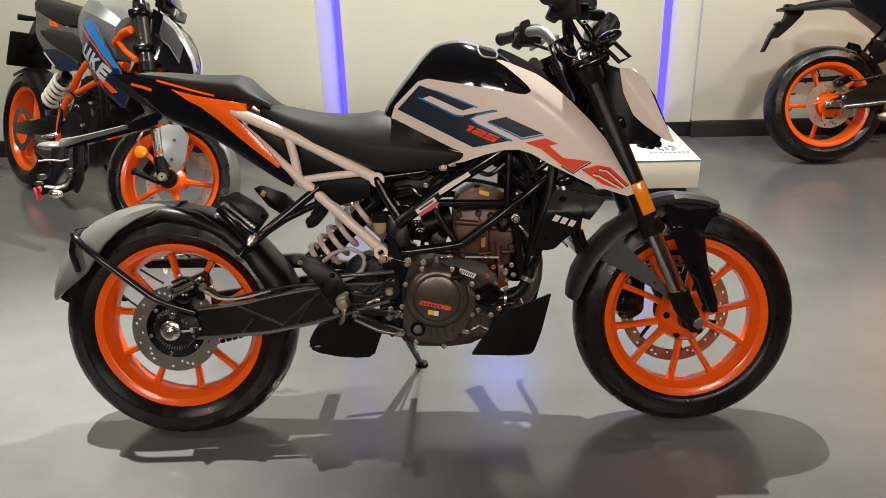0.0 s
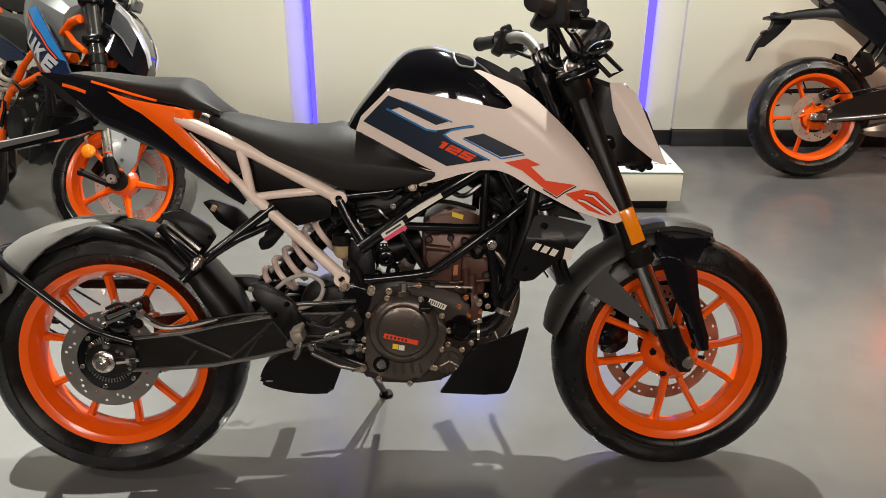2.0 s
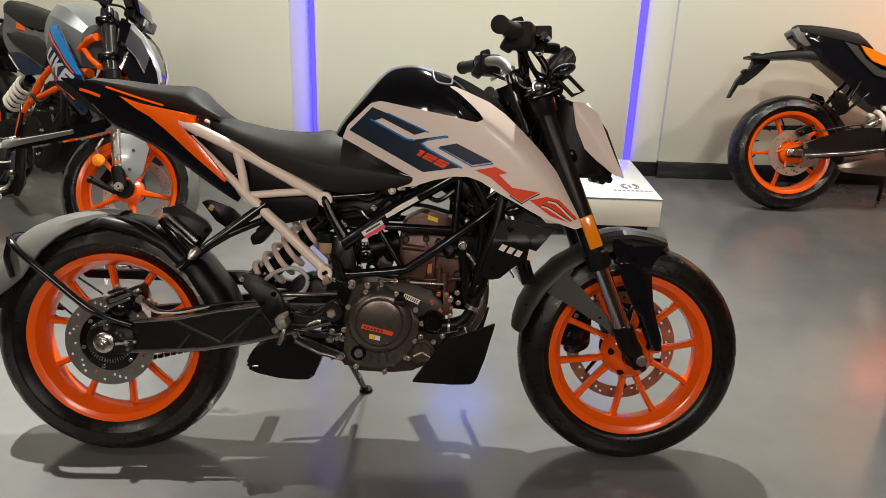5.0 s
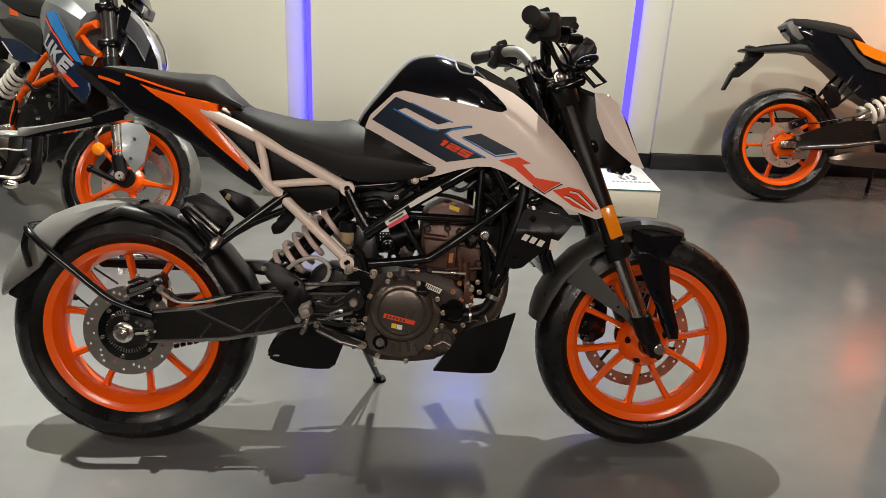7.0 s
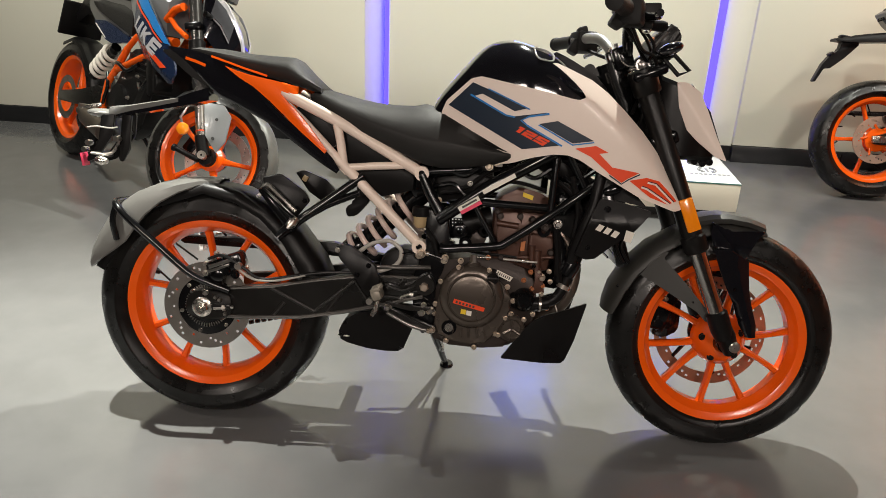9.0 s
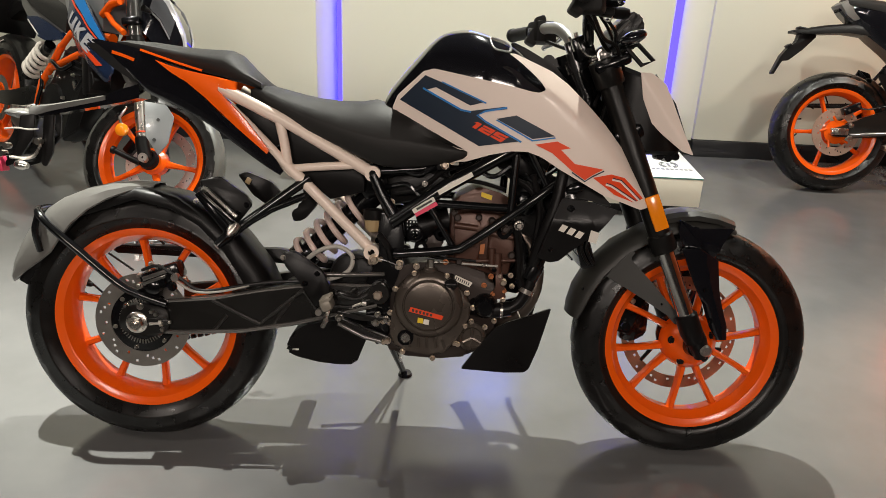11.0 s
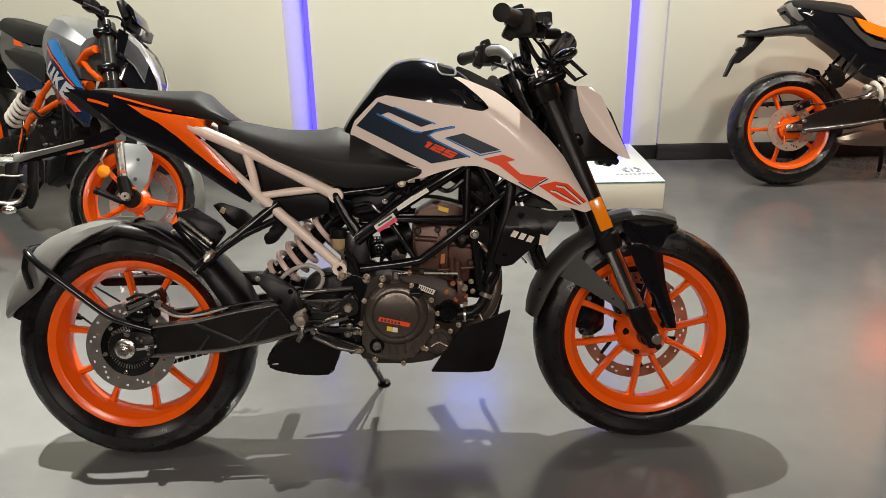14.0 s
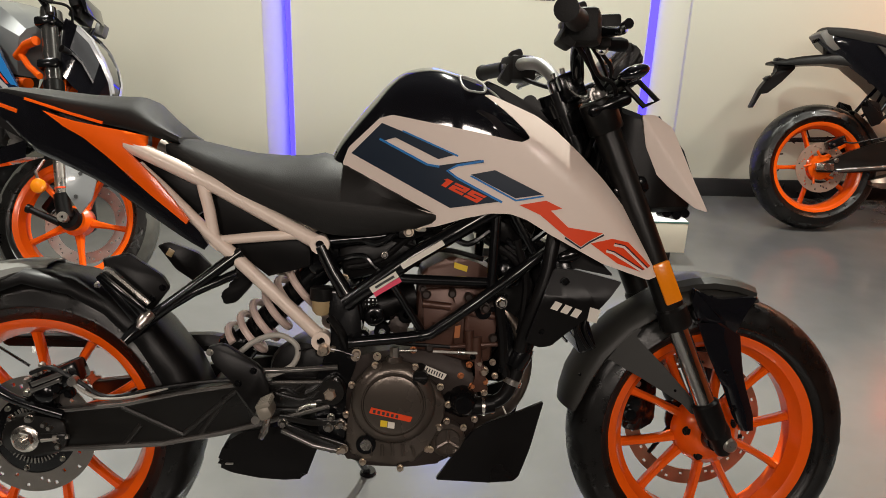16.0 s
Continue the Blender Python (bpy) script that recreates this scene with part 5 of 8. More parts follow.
    P("indicator_stub", tube(bm_new(), ((-0.30, 0.045, 0.669), (-0.285, 0.052, 0.668), (-0.270, 0.052, 0.667)), [0.009, 0.012, 0.007], 12), STEEL, parent=pl_)
    for x, z in ((-0.322, 0.712), (-0.332, 0.694), (-0.247, 0.725)):
        P("screw", tube(bm_new(), ((x, 0.03, z), (x - 0.004, 0.046, z)), 0.0075, 8), STEEL, parent=pl_)
    P("tail_reflector", block(bm_new(), (-0.340, 0.03, 0.668), (0.008, 0.03, 0.034), Matrix.Rotation(radians(-12), 4, "Y"), 0.002), LABEL_PINK, "small red reflector", pl_)
    P("thin_wire", tube(bm_new(), curve([(-0.33, 0.035, 0.752), (-0.30, 0.04, 0.755), (-0.27, 0.04, 0.752), (-0.25, 0.035, 0.755)]), 0.0022, 6), HOSE, parent=pl_)

    # white rear frame
    bm = bm_new()
    for s in (1, -1):
        bm = tube(bm_new(), ((0.197, s * 0.104, 0.868), (0.361, s * 0.100, 0.790), (0.543, s * 0.098, 0.690)), 0.0145, 14)
        rail = P("rear_frame", bm, SUBFRAME, "pale powder-coated tubular rear frame")
        bm = tube(bm_new(), ((0.222, s * 0.104, 0.828), (0.261, s * 0.103, 0.791), (0.296, s * 0.102, 0.754), (0.338, s * 0.101, 0.709), (0.385, s * 0.100, 0.667), (0.470, s * 0.098, 0.585), (0.551, s * 0.095, 0.507)), [0.008, 0.009, 0.0105, 0.012, 0.013, 0.013, 0.013], 14)
        P("lower_rail", bm, SUBFRAME, parent=rail)
        P("rail_brace", tube(bm_new(), ((0.334, s * 0.101, 0.798), (0.346, s * 0.10, 0.748), (0.354, s * 0.10, 0.700)), 0.011, 12), SUBFRAME, parent=rail)
        P("rail_brace", tube(bm_new(), ((0.362, s * 0.10, 0.690), (0.44, s * 0.099, 0.698), (0.522, s * 0.099, 0.704)), [0.009, 0.010, 0.009], 12), SUBFRAME, parent=rail)
        P("gusset", plate(bm_new(), rounded([(0.336, 0.714), (0.372, 0.697), (0.390, 0.666), (0.364, 0.667), (0.340, 0.690)], 0.008), s * 0.086, s * 0.106, 0.004), SUBFRAME, parent=rail)
        for x, z in ((0.551, 0.686), (0.553, 0.502)):
            P("lug", lathe(bm_new(), [(s * 0.078, 0.008), (s * 0.078, 0.018), (s * 0.114, 0.018), (s * 0.114, 0.008)], x, z, 24), SUBFRAME, parent=rail)
            P("lug_bolt", tube(bm_new(), ((x, s * 0.08, z), (x, s * 0.107, z)), 0.0085, 6), BLACK_FRAME, parent=rail)
    for pts in ([(0.24, 0.848), (0.33, 0.805), (0.335, 0.745), (0.318, 0.735), (0.225, 0.825)], [(0.330, 0.800), (0.53, 0.705), (0.362, 0.694), (0.345, 0.73)], [(0.358, 0.694), (0.53, 0.705), (0.53, 0.64), (0.45, 0.62), (0.40, 0.66)]):
        P("side_cover", plate(bm_new(), pts, 0.055, 0.078, 0.003), BLACK_PLASTIC)
    # pillion footrest bracket
    bm = tube(bm_new(), ((0.405, 0.10, 0.670), (0.320, 0.115, 0.605), (0.235, 0.125, 0.540)), 0.0115, 10)
    tube(bm, ((0.395, 0.10, 0.628), (0.320, 0.115, 0.595), (0.255, 0.125, 0.555)), 0.009, 10)
    br = P("pillion_bracket", bm, BLACK_FRAME, "black tubular pillion footrest bracket")
    bm = tube(bm_new(), ((0.245, 0.12, 0.552), (0.222, 0.145, 0.528), (0.205, 0.16, 0.51)), [0.016, 0.014, 0.009], 10)
    P("footrest_hinge", bm, BLACK_FRAME, parent=br)
    bm = block(bm_new(), (0.195, 0.125, 0.580), (0.018, 0.03, 0.125), Matrix.Rotation(radians(-38), 4, "Y"), 0.004)
    block(bm, (0.206, 0.14, 0.586), (0.010, 0.012, 0.110), Matrix.Rotation(radians(-38), 4, "Y"), 0.003)
    P("pillion_footrest", bm, BLACK_FRAME, "folded pillion footrest", br)
    bm = plate(bm_new(), rounded([(0.153, 0.655), (0.200, 0.666), (0.262, 0.624), (0.275, 0.602), (0.240, 0.556), (0.219, 0.570), (0.160, 0.616)], 0.005), 0.100, 0.112, 0.004)
    hp = P("heel_plate", bm, BLACK_PLASTIC, parent=br)
    for x, z in ((0.243, 0.581), (0.262, 0.602)):
        bolt(hp, x, 0.115, z, 0.006, 0.004, BLACK_FRAME)
    P("footrest_tip", tube(bm_new(), ((0.243, 0.135, 0.558), (0.236, 0.148, 0.544), (0.230, 0.155, 0.534)), [0.013, 0.012, 0.005], 12), STEEL, "bright footrest hinge", br)
    P("footrest_edge", tube(bm_new(), ((0.168, 0.138, 0.640), (0.180, 0.140, 0.634), (0.246, 0.142, 0.577)), [0.006, 0.0075, 0.006], 8), STEEL, "bright edge of the folded footrest", br)
    P("footrest_rubber", block(bm_new(), (0.203, 0.146, 0.597), (0.012, 0.016, 0.105), Matrix.Rotation(radians(-49), 4, "Y"), 0.004), BLACK_FRAME, parent=br)
    bolt(br, 0.146, 0.118, 0.607, 0.0055, 0.008, STEEL)
    bm = plate(bm_new(), rounded([(0.183, 0.655), (0.207, 0.663), (0.270, 0.640), (0.298, 0.612), (0.268, 0.572), (0.222, 0.605)], 0.006), -0.125, -0.110, 0.003)
    lp = P("pillion_guard", bm, BLACK_PLASTIC)
    P("sticker", block(bm_new(), (0.212, -0.108, 0.640), (0.014, 0.004, 0.016), Matrix.Rotation(radians(30), 4, "Y"), 0.001), CREAM, parent=lp)
    bm = plate(bm_new(), rounded([(0.385, 0.65), (0.42, 0.64), (0.415, 0.60), (0.385, 0.565), (0.360, 0.560), (0.355, 0.585), (0.378, 0.60)], 0.008), 0.03, 0.06, 0.004)
    P("seat_lock_arm", bm, BLACK_PLASTIC)

    # shock
    a, b = Vector((0.555, 0.02, 0.640)), Vector((0.372, 0.02, 0.462))
    w = (b - a).normalized()
    bm = tube(bm_new(), (a - w * 0.02, a + w * 0.06), 0.030, 18)
    tube(bm, (a + w * 0.05, b - w * 0.02), 0.025, 18)
    tube(bm, (b - w * 0.035, b - w * 0.02, b, b + w * 0.03), [0.036, 0.038, 0.038, 0.022], 18)
    sh = P("shock_absorber", bm, BLACK_FRAME, "rear shock absorber with a pale spring")
    P("spring", coil(bm_new(), a + w * 0.045, b - w * 0.02, 0.041, 0.0075, 5.6), SPRING, "pale pink-white coil spring", sh)
    bm = block(bm_new(), (0.545, 0.02, 0.665), (0.075, 0.075, 0.075), Matrix.Rotation(radians(-30), 4, "Y"), 0.012)
    P("shock_mount", bm, BLACK_FRAME)
    # brake fluid pot, drain hose, expansion box
    bm = tube(bm_new(), ((0.553, 0.085, 0.548), (0.553, 0.085, 0.556), (0.554, 0.085, 0.580)), [0.012, 0.019, 0.0215], 20)
    pot = P("fluid_pot", bm, CREAM, "cream brake fluid pot with a black cap")
    P("cap", tube(bm_new(), ((0.554, 0.085, 0.577), (0.554, 0.085, 0.579), (0.555, 0.085, 0.600), (0.555, 0.085, 0.602)), [0.023, 0.0245, 0.0245, 0.022], 24), BLACK_PLASTIC, parent=pot)
    bm = tube(bm_new(), curve([(0.392, 0.09, 0.470), (0.43, 0.10, 0.50), (0.475, 0.105, 0.512), (0.508, 0.105, 0.49), (0.500, 0.105, 0.455), (0.46, 0.105, 0.435), (0.42, 0.10, 0.432)]), 0.0055, 10)
    P("drain_hose", bm, HOSE, "looped grey drain hose")
    P("thin_cable", tube(bm_new(), curve([(0.508, 0.108, 0.482), (0.55, 0.112, 0.490), (0.59, 0.11, 0.483), (0.625, 0.11, 0.470)]), 0.0018, 6), BLACK_FRAME)
    secs = []
    for d, k in ((-0.06, 0.8), (0.05, 1.0), (0.068, 0.92), (0.074, 0.7)):
        secs.append([(0.510 + 0.062 * k * math.cos(2 * math.pi * i / 24), d, 0.432 + 0.062 * k * math.sin(2 * math.pi * i / 24)) for i in range(24)])
    P("expansion_box", loft(bm_new(), secs), BLACK_PLASTIC, "black round expansion box")

    # frame
    F = lambda pts, r, name="frame_tube", m=None: P(name, tube(bm_new(), pts, r, 14), m or BLACK_FRAME)
    for s in (1, -1):
        F(((0.598, s * 0.118, 0.576), (0.725, s * 0.128, 0.668), (0.889, s * 0.125, 0.766), (1.03, s * 0.06, 0.83)), 0.0165)
        F(curve([(0.612, s * 0.122, 0.503), (0.74, s * 0.128, 0.518), (0.776, s * 0.130, 0.534), (0.874, s * 0.135, 0.606), (0.975, s * 0.12, 0.684), (1.06, s * 0.06, 0.76)], 4), 0.0108)
        F(((0.685, s * 0.118, 0.618), (0.745, s * 0.122, 0.522)), 0.0075)
        F(((0.700, s * 0.115, 0.624), (0.875, s * 0.125, 0.620)), 0.0095)
        F(((0.880, s * 0.122, 0.755), (0.872, s * 0.13, 0.610)), 0.010)
        F(((0.905, s * 0.12, 0.76), (0.955, s * 0.12, 0.672)), 0.009)
        F(((0.552, s * 0.105, 0.682), (0.575, s * 0.11, 0.635), (0.612, s * 0.115, 0.575)), [0.013, 0.013, 0.016])
        F(((0.56, s * 0.09, 0.69), (0.66, s * 0.09, 0.700), (0.76, s * 0.10, 0.722)), 0.010)
        bm = plate(bm_new(), rounded([(0.560, 0.60), (0.622, 0.60), (0.630, 0.52), (0.618, 0.45), (0.600, 0.40), (0.600, 0.30), (0.570, 0.27), (0.545, 0.33), (0.540, 0.42), (0.572, 0.50)], 0.012), s * 0.072, s * 0.100, 0.006)
        P("frame_plate", bm, BLACK_FRAME)
    # labels on the frame
    def on_tube(p0, p1, d, w, material, name="label", label=""):
        (x0, z0), (x1, z1) = p0, p1
        way = Vector((x1 - x0, z1 - z0)).normalized()
        nr = Vector((-way.y, way.x)) * w / 2
        return P(name, plate(bm_new(), [(x0 - nr.x, z0 - nr.y), (x1 - nr.x, z1 - nr.y), (x1 + nr.x, z1 + nr.y), (x0 + nr.x, z0 + nr.y)], d, d + 0.0015, 0), material, label)

    on_tube((0.648, 0.606), (0.696, 0.637), 0.1425, 0.012, LABEL_WHITE, label="white barcode label")
    on_tube((0.654, 0.598), (0.702, 0.627), 0.1425, 0.009, LABEL_PINK, label="pink label")
    on_tube((0.656, 0.6115), (0.690, 0.633), 0.1442, 0.0045, INK, "label_print")
    on_tube((0.704, 0.651), (0.780, 0.697), 0.1450, 0.011, LABEL_WHITE, label="white frame label")

    # engine
    case = [(0.585, 0.275), (0.62, 0.250), (0.72, 0.245), (0.80, 0.255), (0.845, 0.30), (0.860, 0.38), (0.840, 0.455), (0.76, 0.480), (0.66, 0.480), (0.60, 0.46), (0.575, 0.40), (0.57, 0.32)]
    P("crankcase", plate(bm_new(), rounded(case, 0.02), -0.11, 0.090, 0.012), ENGINE, "dark cast engine case")
    cover = [(0.604, 0.345), (0.611, 0.390), (0.625, 0.425), (0.649, 0.454), (0.687, 0.464), (0.744, 0.443), (0.786, 0.404), (0.795, 0.371), (0.777, 0.330), (0.748, 0.275), (0.714, 0.258), (0.623, 0.272), (0.602, 0.295)]
    cc = P("clutch_cover", plate(bm_new(), rounded(cover, 0.018), 0.085, 0.116, 0.008), COVER, "dark grey clutch cover")
    bm = lathe(bm_new(), [(0.108, 0.0), (0.108, 0.083), (0.117, 0.081), (0.125, 0.074), (0.129, 0.066), (0.1295, 0.0615), (0.1265, 0.060), (0.1265, 0.058), (0.131, 0.056), (0.1335, 0.048), (0.134, 0.0)], 0.692, 0.384, 72, closed=False)
    P("clutch_lid", bm, COVER, "round clutch lid", cc)
    for i in range(5):
        x = 0.652 + 0.019 * i
        P("cooling_rib", tube(bm_new(), ((x, 0.117, 0.305 - 0.003 * abs(i - 2)), (x + 0.002 * (i - 1), 0.117, 0.279)), 0.0035, 6), COVER, parent=cc)
    for x, z in ((0.656, 0.457), (0.612, 0.418), (0.602, 0.360), (0.732, 0.454), (0.781, 0.415), (0.797, 0.380), (0.780, 0.335), (0.757, 0.292), (0.634, 0.266), (0.706, 0.253), (0.586, 0.338), (0.588, 0.288)):
        bolt(cc, x, 0.118, z, 0.0062, 0.007)
    bm = lathe(bm_new(), [(0.112, 0.0), (0.112, 0.020), (0.120, 0.019), (0.120, 0.0)], 0.640, 0.302, 24, closed=False)
    P("oil_sight_ring", bm, BLACK_FRAME, parent=cc)
    bm = lathe(bm_new(), [(0.118, 0.0), (0.118, 0.012), (0.123, 0.011), (0.123, 0.0)], 0.640, 0.302, 24, closed=False)
    P("oil_sight_glass", bm, STEEL, parent=cc)
    bm = tube(bm_new(), ((0.692, 0.100, 0.452), (0.692, 0.105, 0.468), (0.692, 0.105, 0.472)), [0.020, 0.018, 0.013], 12)
    P("breather_boss", bm, COVER, parent=cc)
    P("breather_nut", tube(bm_new(), ((0.692, 0.105, 0.468), (0.692, 0.105, 0.490)), 0.009, 6), STEEL, parent=cc)
    bm = tube(bm_new(), ((0.742, 0.095, 0.440), (0.742, 0.130, 0.436)), [0.017, 0.015], 14)
    block(bm, (0.742, 0.132, 0.436), (0.026, 0.008, 0.008), bevel=0.002)
    P("oil_filler_plug", bm, BLACK_PLASTIC, parent=cc)
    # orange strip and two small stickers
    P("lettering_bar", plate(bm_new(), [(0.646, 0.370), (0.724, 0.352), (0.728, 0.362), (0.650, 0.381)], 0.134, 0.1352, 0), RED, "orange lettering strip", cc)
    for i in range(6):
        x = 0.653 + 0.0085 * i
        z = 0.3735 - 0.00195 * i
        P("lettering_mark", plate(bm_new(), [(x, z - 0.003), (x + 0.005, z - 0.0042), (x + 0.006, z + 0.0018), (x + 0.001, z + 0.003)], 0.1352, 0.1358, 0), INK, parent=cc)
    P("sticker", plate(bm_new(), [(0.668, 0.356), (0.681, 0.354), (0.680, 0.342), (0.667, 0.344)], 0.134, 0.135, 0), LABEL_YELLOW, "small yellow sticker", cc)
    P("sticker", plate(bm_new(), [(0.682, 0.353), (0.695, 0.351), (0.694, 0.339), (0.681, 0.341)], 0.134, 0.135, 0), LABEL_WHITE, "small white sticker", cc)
    # water pump, front bolts
    bm = lathe(bm_new(), [(0.085, 0.0), (0.085, 0.036), (0.108, 0.034), (0.114, 0.026), (0.110, 0.022), (0.110, 0.0)], 0.798, 0.306, 32, closed=False)
    wp = P("filter_cover", bm, COVER, "round oil filter cover")
    for i in range(3):
        a = radians(90 + 120 * i)
        P("spoke_rib", tube(bm_new(), ((0.798, 0.112, 0.306), (0.798 + 0.024 * math.cos(a), 0.112, 0.306 + 0.024 * math.sin(a))), 0.004, 6), COVER, parent=wp)
    for x, z in ((0.765, 0.288), (0.828, 0.332), (0.795, 0.345)):
        bolt(wp, x, 0.112, z, 0.006, 0.006)
    bm = tube(bm_new(), curve([(0.800, 0.085, 0.378), (0.825, 0.105, 0.376), (0.850, 0.105, 0.374), (0.885, 0.10, 0.378)]), [0.022] * 7 + [0.018] * 12, 14)
    P("pump_elbow", bm, BLACK_PLASTIC)
    bm = tube(bm_new(), curve([(0.875, 0.10, 0.376), (0.905, 0.10, 0.392), (0.925, 0.10, 0.43), (0.945, 0.10, 0.485), (0.965, 0.10, 0.54)]), 0.0135, 12)
    P("coolant_hose", bm, BLACK_PLASTIC)
    for p0, p1 in (((0.920, 0.10, 0.418), (0.924, 0.10, 0.428)), ((0.862, 0.104, 0.374), (0.868, 0.104, 0.374))):
        P("hose_clip", tube(bm_new(), (p0, p1), 0.019, 14), STEEL)
    # cylinder and head, leaning forward
    t = Matrix.Rotation(radians(3), 4, "Y")
    bm = block(bm_new(), (0.81, 0, 0.53), (0.155, 0.155, 0.15), t, 0.014)
    cyl = P("cylinder", bm, ENGINE_BROWN, "bronze-dark engine cylinder")
    P("cam_chain_cover", plate(bm_new(), rounded([(0.742, 0.600), (0.800, 0.604), (0.812, 0.560), (0.806, 0.470), (0.752, 0.468), (0.748, 0.540)], 0.012), 0.070, 0.090, 0.007), ENGINE_BROWN, parent=cyl)
    P("water_jacket", plate(bm_new(), rounded([(0.828, 0.590), (0.885, 0.585), (0.890, 0.520), (0.872, 0.478), (0.826, 0.480)], 0.012), 0.070, 0.086, 0.006), ENGINE_BROWN, parent=cyl)
    for a, b, r in (((0.745, 0.572), (0.80, 0.566), 0.008), ((0.832, 0.556), (0.885, 0.548), 0.007), ((0.836, 0.52), (0.838, 0.47), 0.009), ((0.764, 0.53), (0.798, 0.526), 0.006), ((0.850, 0.508), (0.852, 0.46), 0.011), ((0.800, 0.488), (0.900, 0.494), 0.005)):
        P("cast_rib", tube(bm_new(), ((a[0], 0.089, a[1]), (b[0], 0.089, b[1])), r, 10), ENGINE_BROWN, parent=cyl)
    for x, z, r in ((0.752, 0.590, 0.010), (0.802, 0.592, 0.009), (0.880, 0.57, 0.012), (0.834, 0.585, 0.009), (0.884, 0.505, 0.010), (0.76, 0.485, 0.009)):
        P("cast_boss", lathe(bm_new(), [(0.07, 0.0), (0.07, r), (0.092, r * 0.9), (0.095, r * 0.6), (0.095, 0.0)], x, z, 16, closed=False), ENGINE, parent=cyl)
    bm = plate(bm_new(), rounded([(0.735, 0.600), (0.745, 0.635), (0.800, 0.664), (0.850, 0.652), (0.895, 0.628), (0.900, 0.602)], 0.012), -0.078, 0.078, 0.008)
    hd = P("cylinder_head", bm, ENGINE_BROWN, "bronze engine head cover")
    P("sticker", plate(bm_new(), [(0.806, 0.652), (0.832, 0.644), (0.830, 0.633), (0.805, 0.641)], 0.078, 0.0795, 0), LABEL_YELLOW, "small yellow sticker", hd)
    P("sticker", plate(bm_new(), [(0.798, 0.525), (0.820, 0.530), (0.818, 0.505), (0.797, 0.503)], 0.086, 0.0872, 0), COPPER, "small orange sticker", hd)
    for x, z in ((0.745, 0.60), (0.89, 0.61), (0.875, 0.585)):
        bolt(hd, x, 0.085, z, 0.007, 0.007, ENGINE)
    for x, z, m in ((0.862, 0.56, BLACK_FRAME), (0.878, 0.575, BLACK_FRAME)):
        P("head_boss", lathe(bm_new(), [(0.07, 0.006), (0.07, 0.016), (0.10, 0.016), (0.10, 0.006)], x, z, 16), m)
    for x, z in ((0.838, 0.452), (0.868, 0.440), (0.845, 0.410), (0.870, 0.418), (0.822, 0.43)):
        bolt(root, x, 0.092, z, 0.006, 0.006, COPPER, "case_bolt")
    bolt(root, 0.866, 0.096, 0.440, 0.009, 0.010)
    lab = P("barcode_label", plate(bm_new(), [(0.748, 0.446), (0.786, 0.430), (0.793, 0.441), (0.753, 0.458)], 0.118, 0.1192, 0), LABEL_WHITE, "white barcode label")
    for i in range(7):
        k = i / 7
        x, z = 0.752 + 0.034 * k, 0.4475 - 0.0145 * k
        P("bar", plate(bm_new(), [(x, z), (x + 0.0022, z - 0.001), (x + 0.005, z + 0.006), (x + 0.0028, z + 0.007)], 0.1192, 0.1198, 0), INK, parent=lab)
    # throttle body, airbox and mesh of dark fittings behind the frame
    bm = tube(bm_new(), ((0.66, 0.02, 0.555), (0.735, 0.02, 0.575)), 0.034, 18)
    P("throttle_body", bm, BLACK_PLASTIC)
    bm = lathe(bm_new(), [(0.05, 0.0), (0.05, 0.022), (0.075, 0.020), (0.078, 0.0)], 0.700, 0.525, 20, closed=False, dent=lambda i, k: 0.003 if i % 2 and k in (1, 2) else 0)
    P("starter_cap", bm, ENGINE)
    bm = block(bm_new(), (0.66, 0, 0.66), (0.15, 0.15, 0.07), Matrix.Rotation(radians(-12), 4, "Y"), 0.015)
    P("airbox", bm, BLACK_PLASTIC)
    bm = block(bm_new(), (0.90, 0, 0.72), (0.12, 0.16, 0.06), Matrix.Rotation(radians(20), 4, "Y"), 0.012)
    P("coil_box", bm, BLACK_PLASTIC)
    P("horn_cover", plate(bm_new(), [(0.915, 0.735), (0.955, 0.715), (0.955, 0.685), (0.915, 0.70)], 0.05, 0.07, 0.002), COPPER, "orange connector block")
    # perforated plate
    bm = bm_new()
    for i in range(6):
        for j in range(5):
            x, z = 0.632 + 0.008 * i, 0.535 + 0.0085 * j
            q = [(x - 0.004, z - 0.00425), (x + 0.004, z - 0.00425), (x + 0.004, z + 0.00425), (x - 0.004, z + 0.00425)]
            h = [(x + 0.0024 * math.cos(radians(a)), z + 0.0024 * math.sin(radians(a))) for a in (225, 315, 45, 135)]
            vq = [bm.verts.new((a, 0.04, b)) for a, b in q]
            vh = [bm.verts.new((a, 0.04, b)) for a, b in h]
            for k in range(4):
                bm.faces.new((vq[k], vq[(k + 1) % 4], vh[(k + 1) % 4], vh[k]))
    P("perforated_guard", bm, BLACK_PLASTIC)
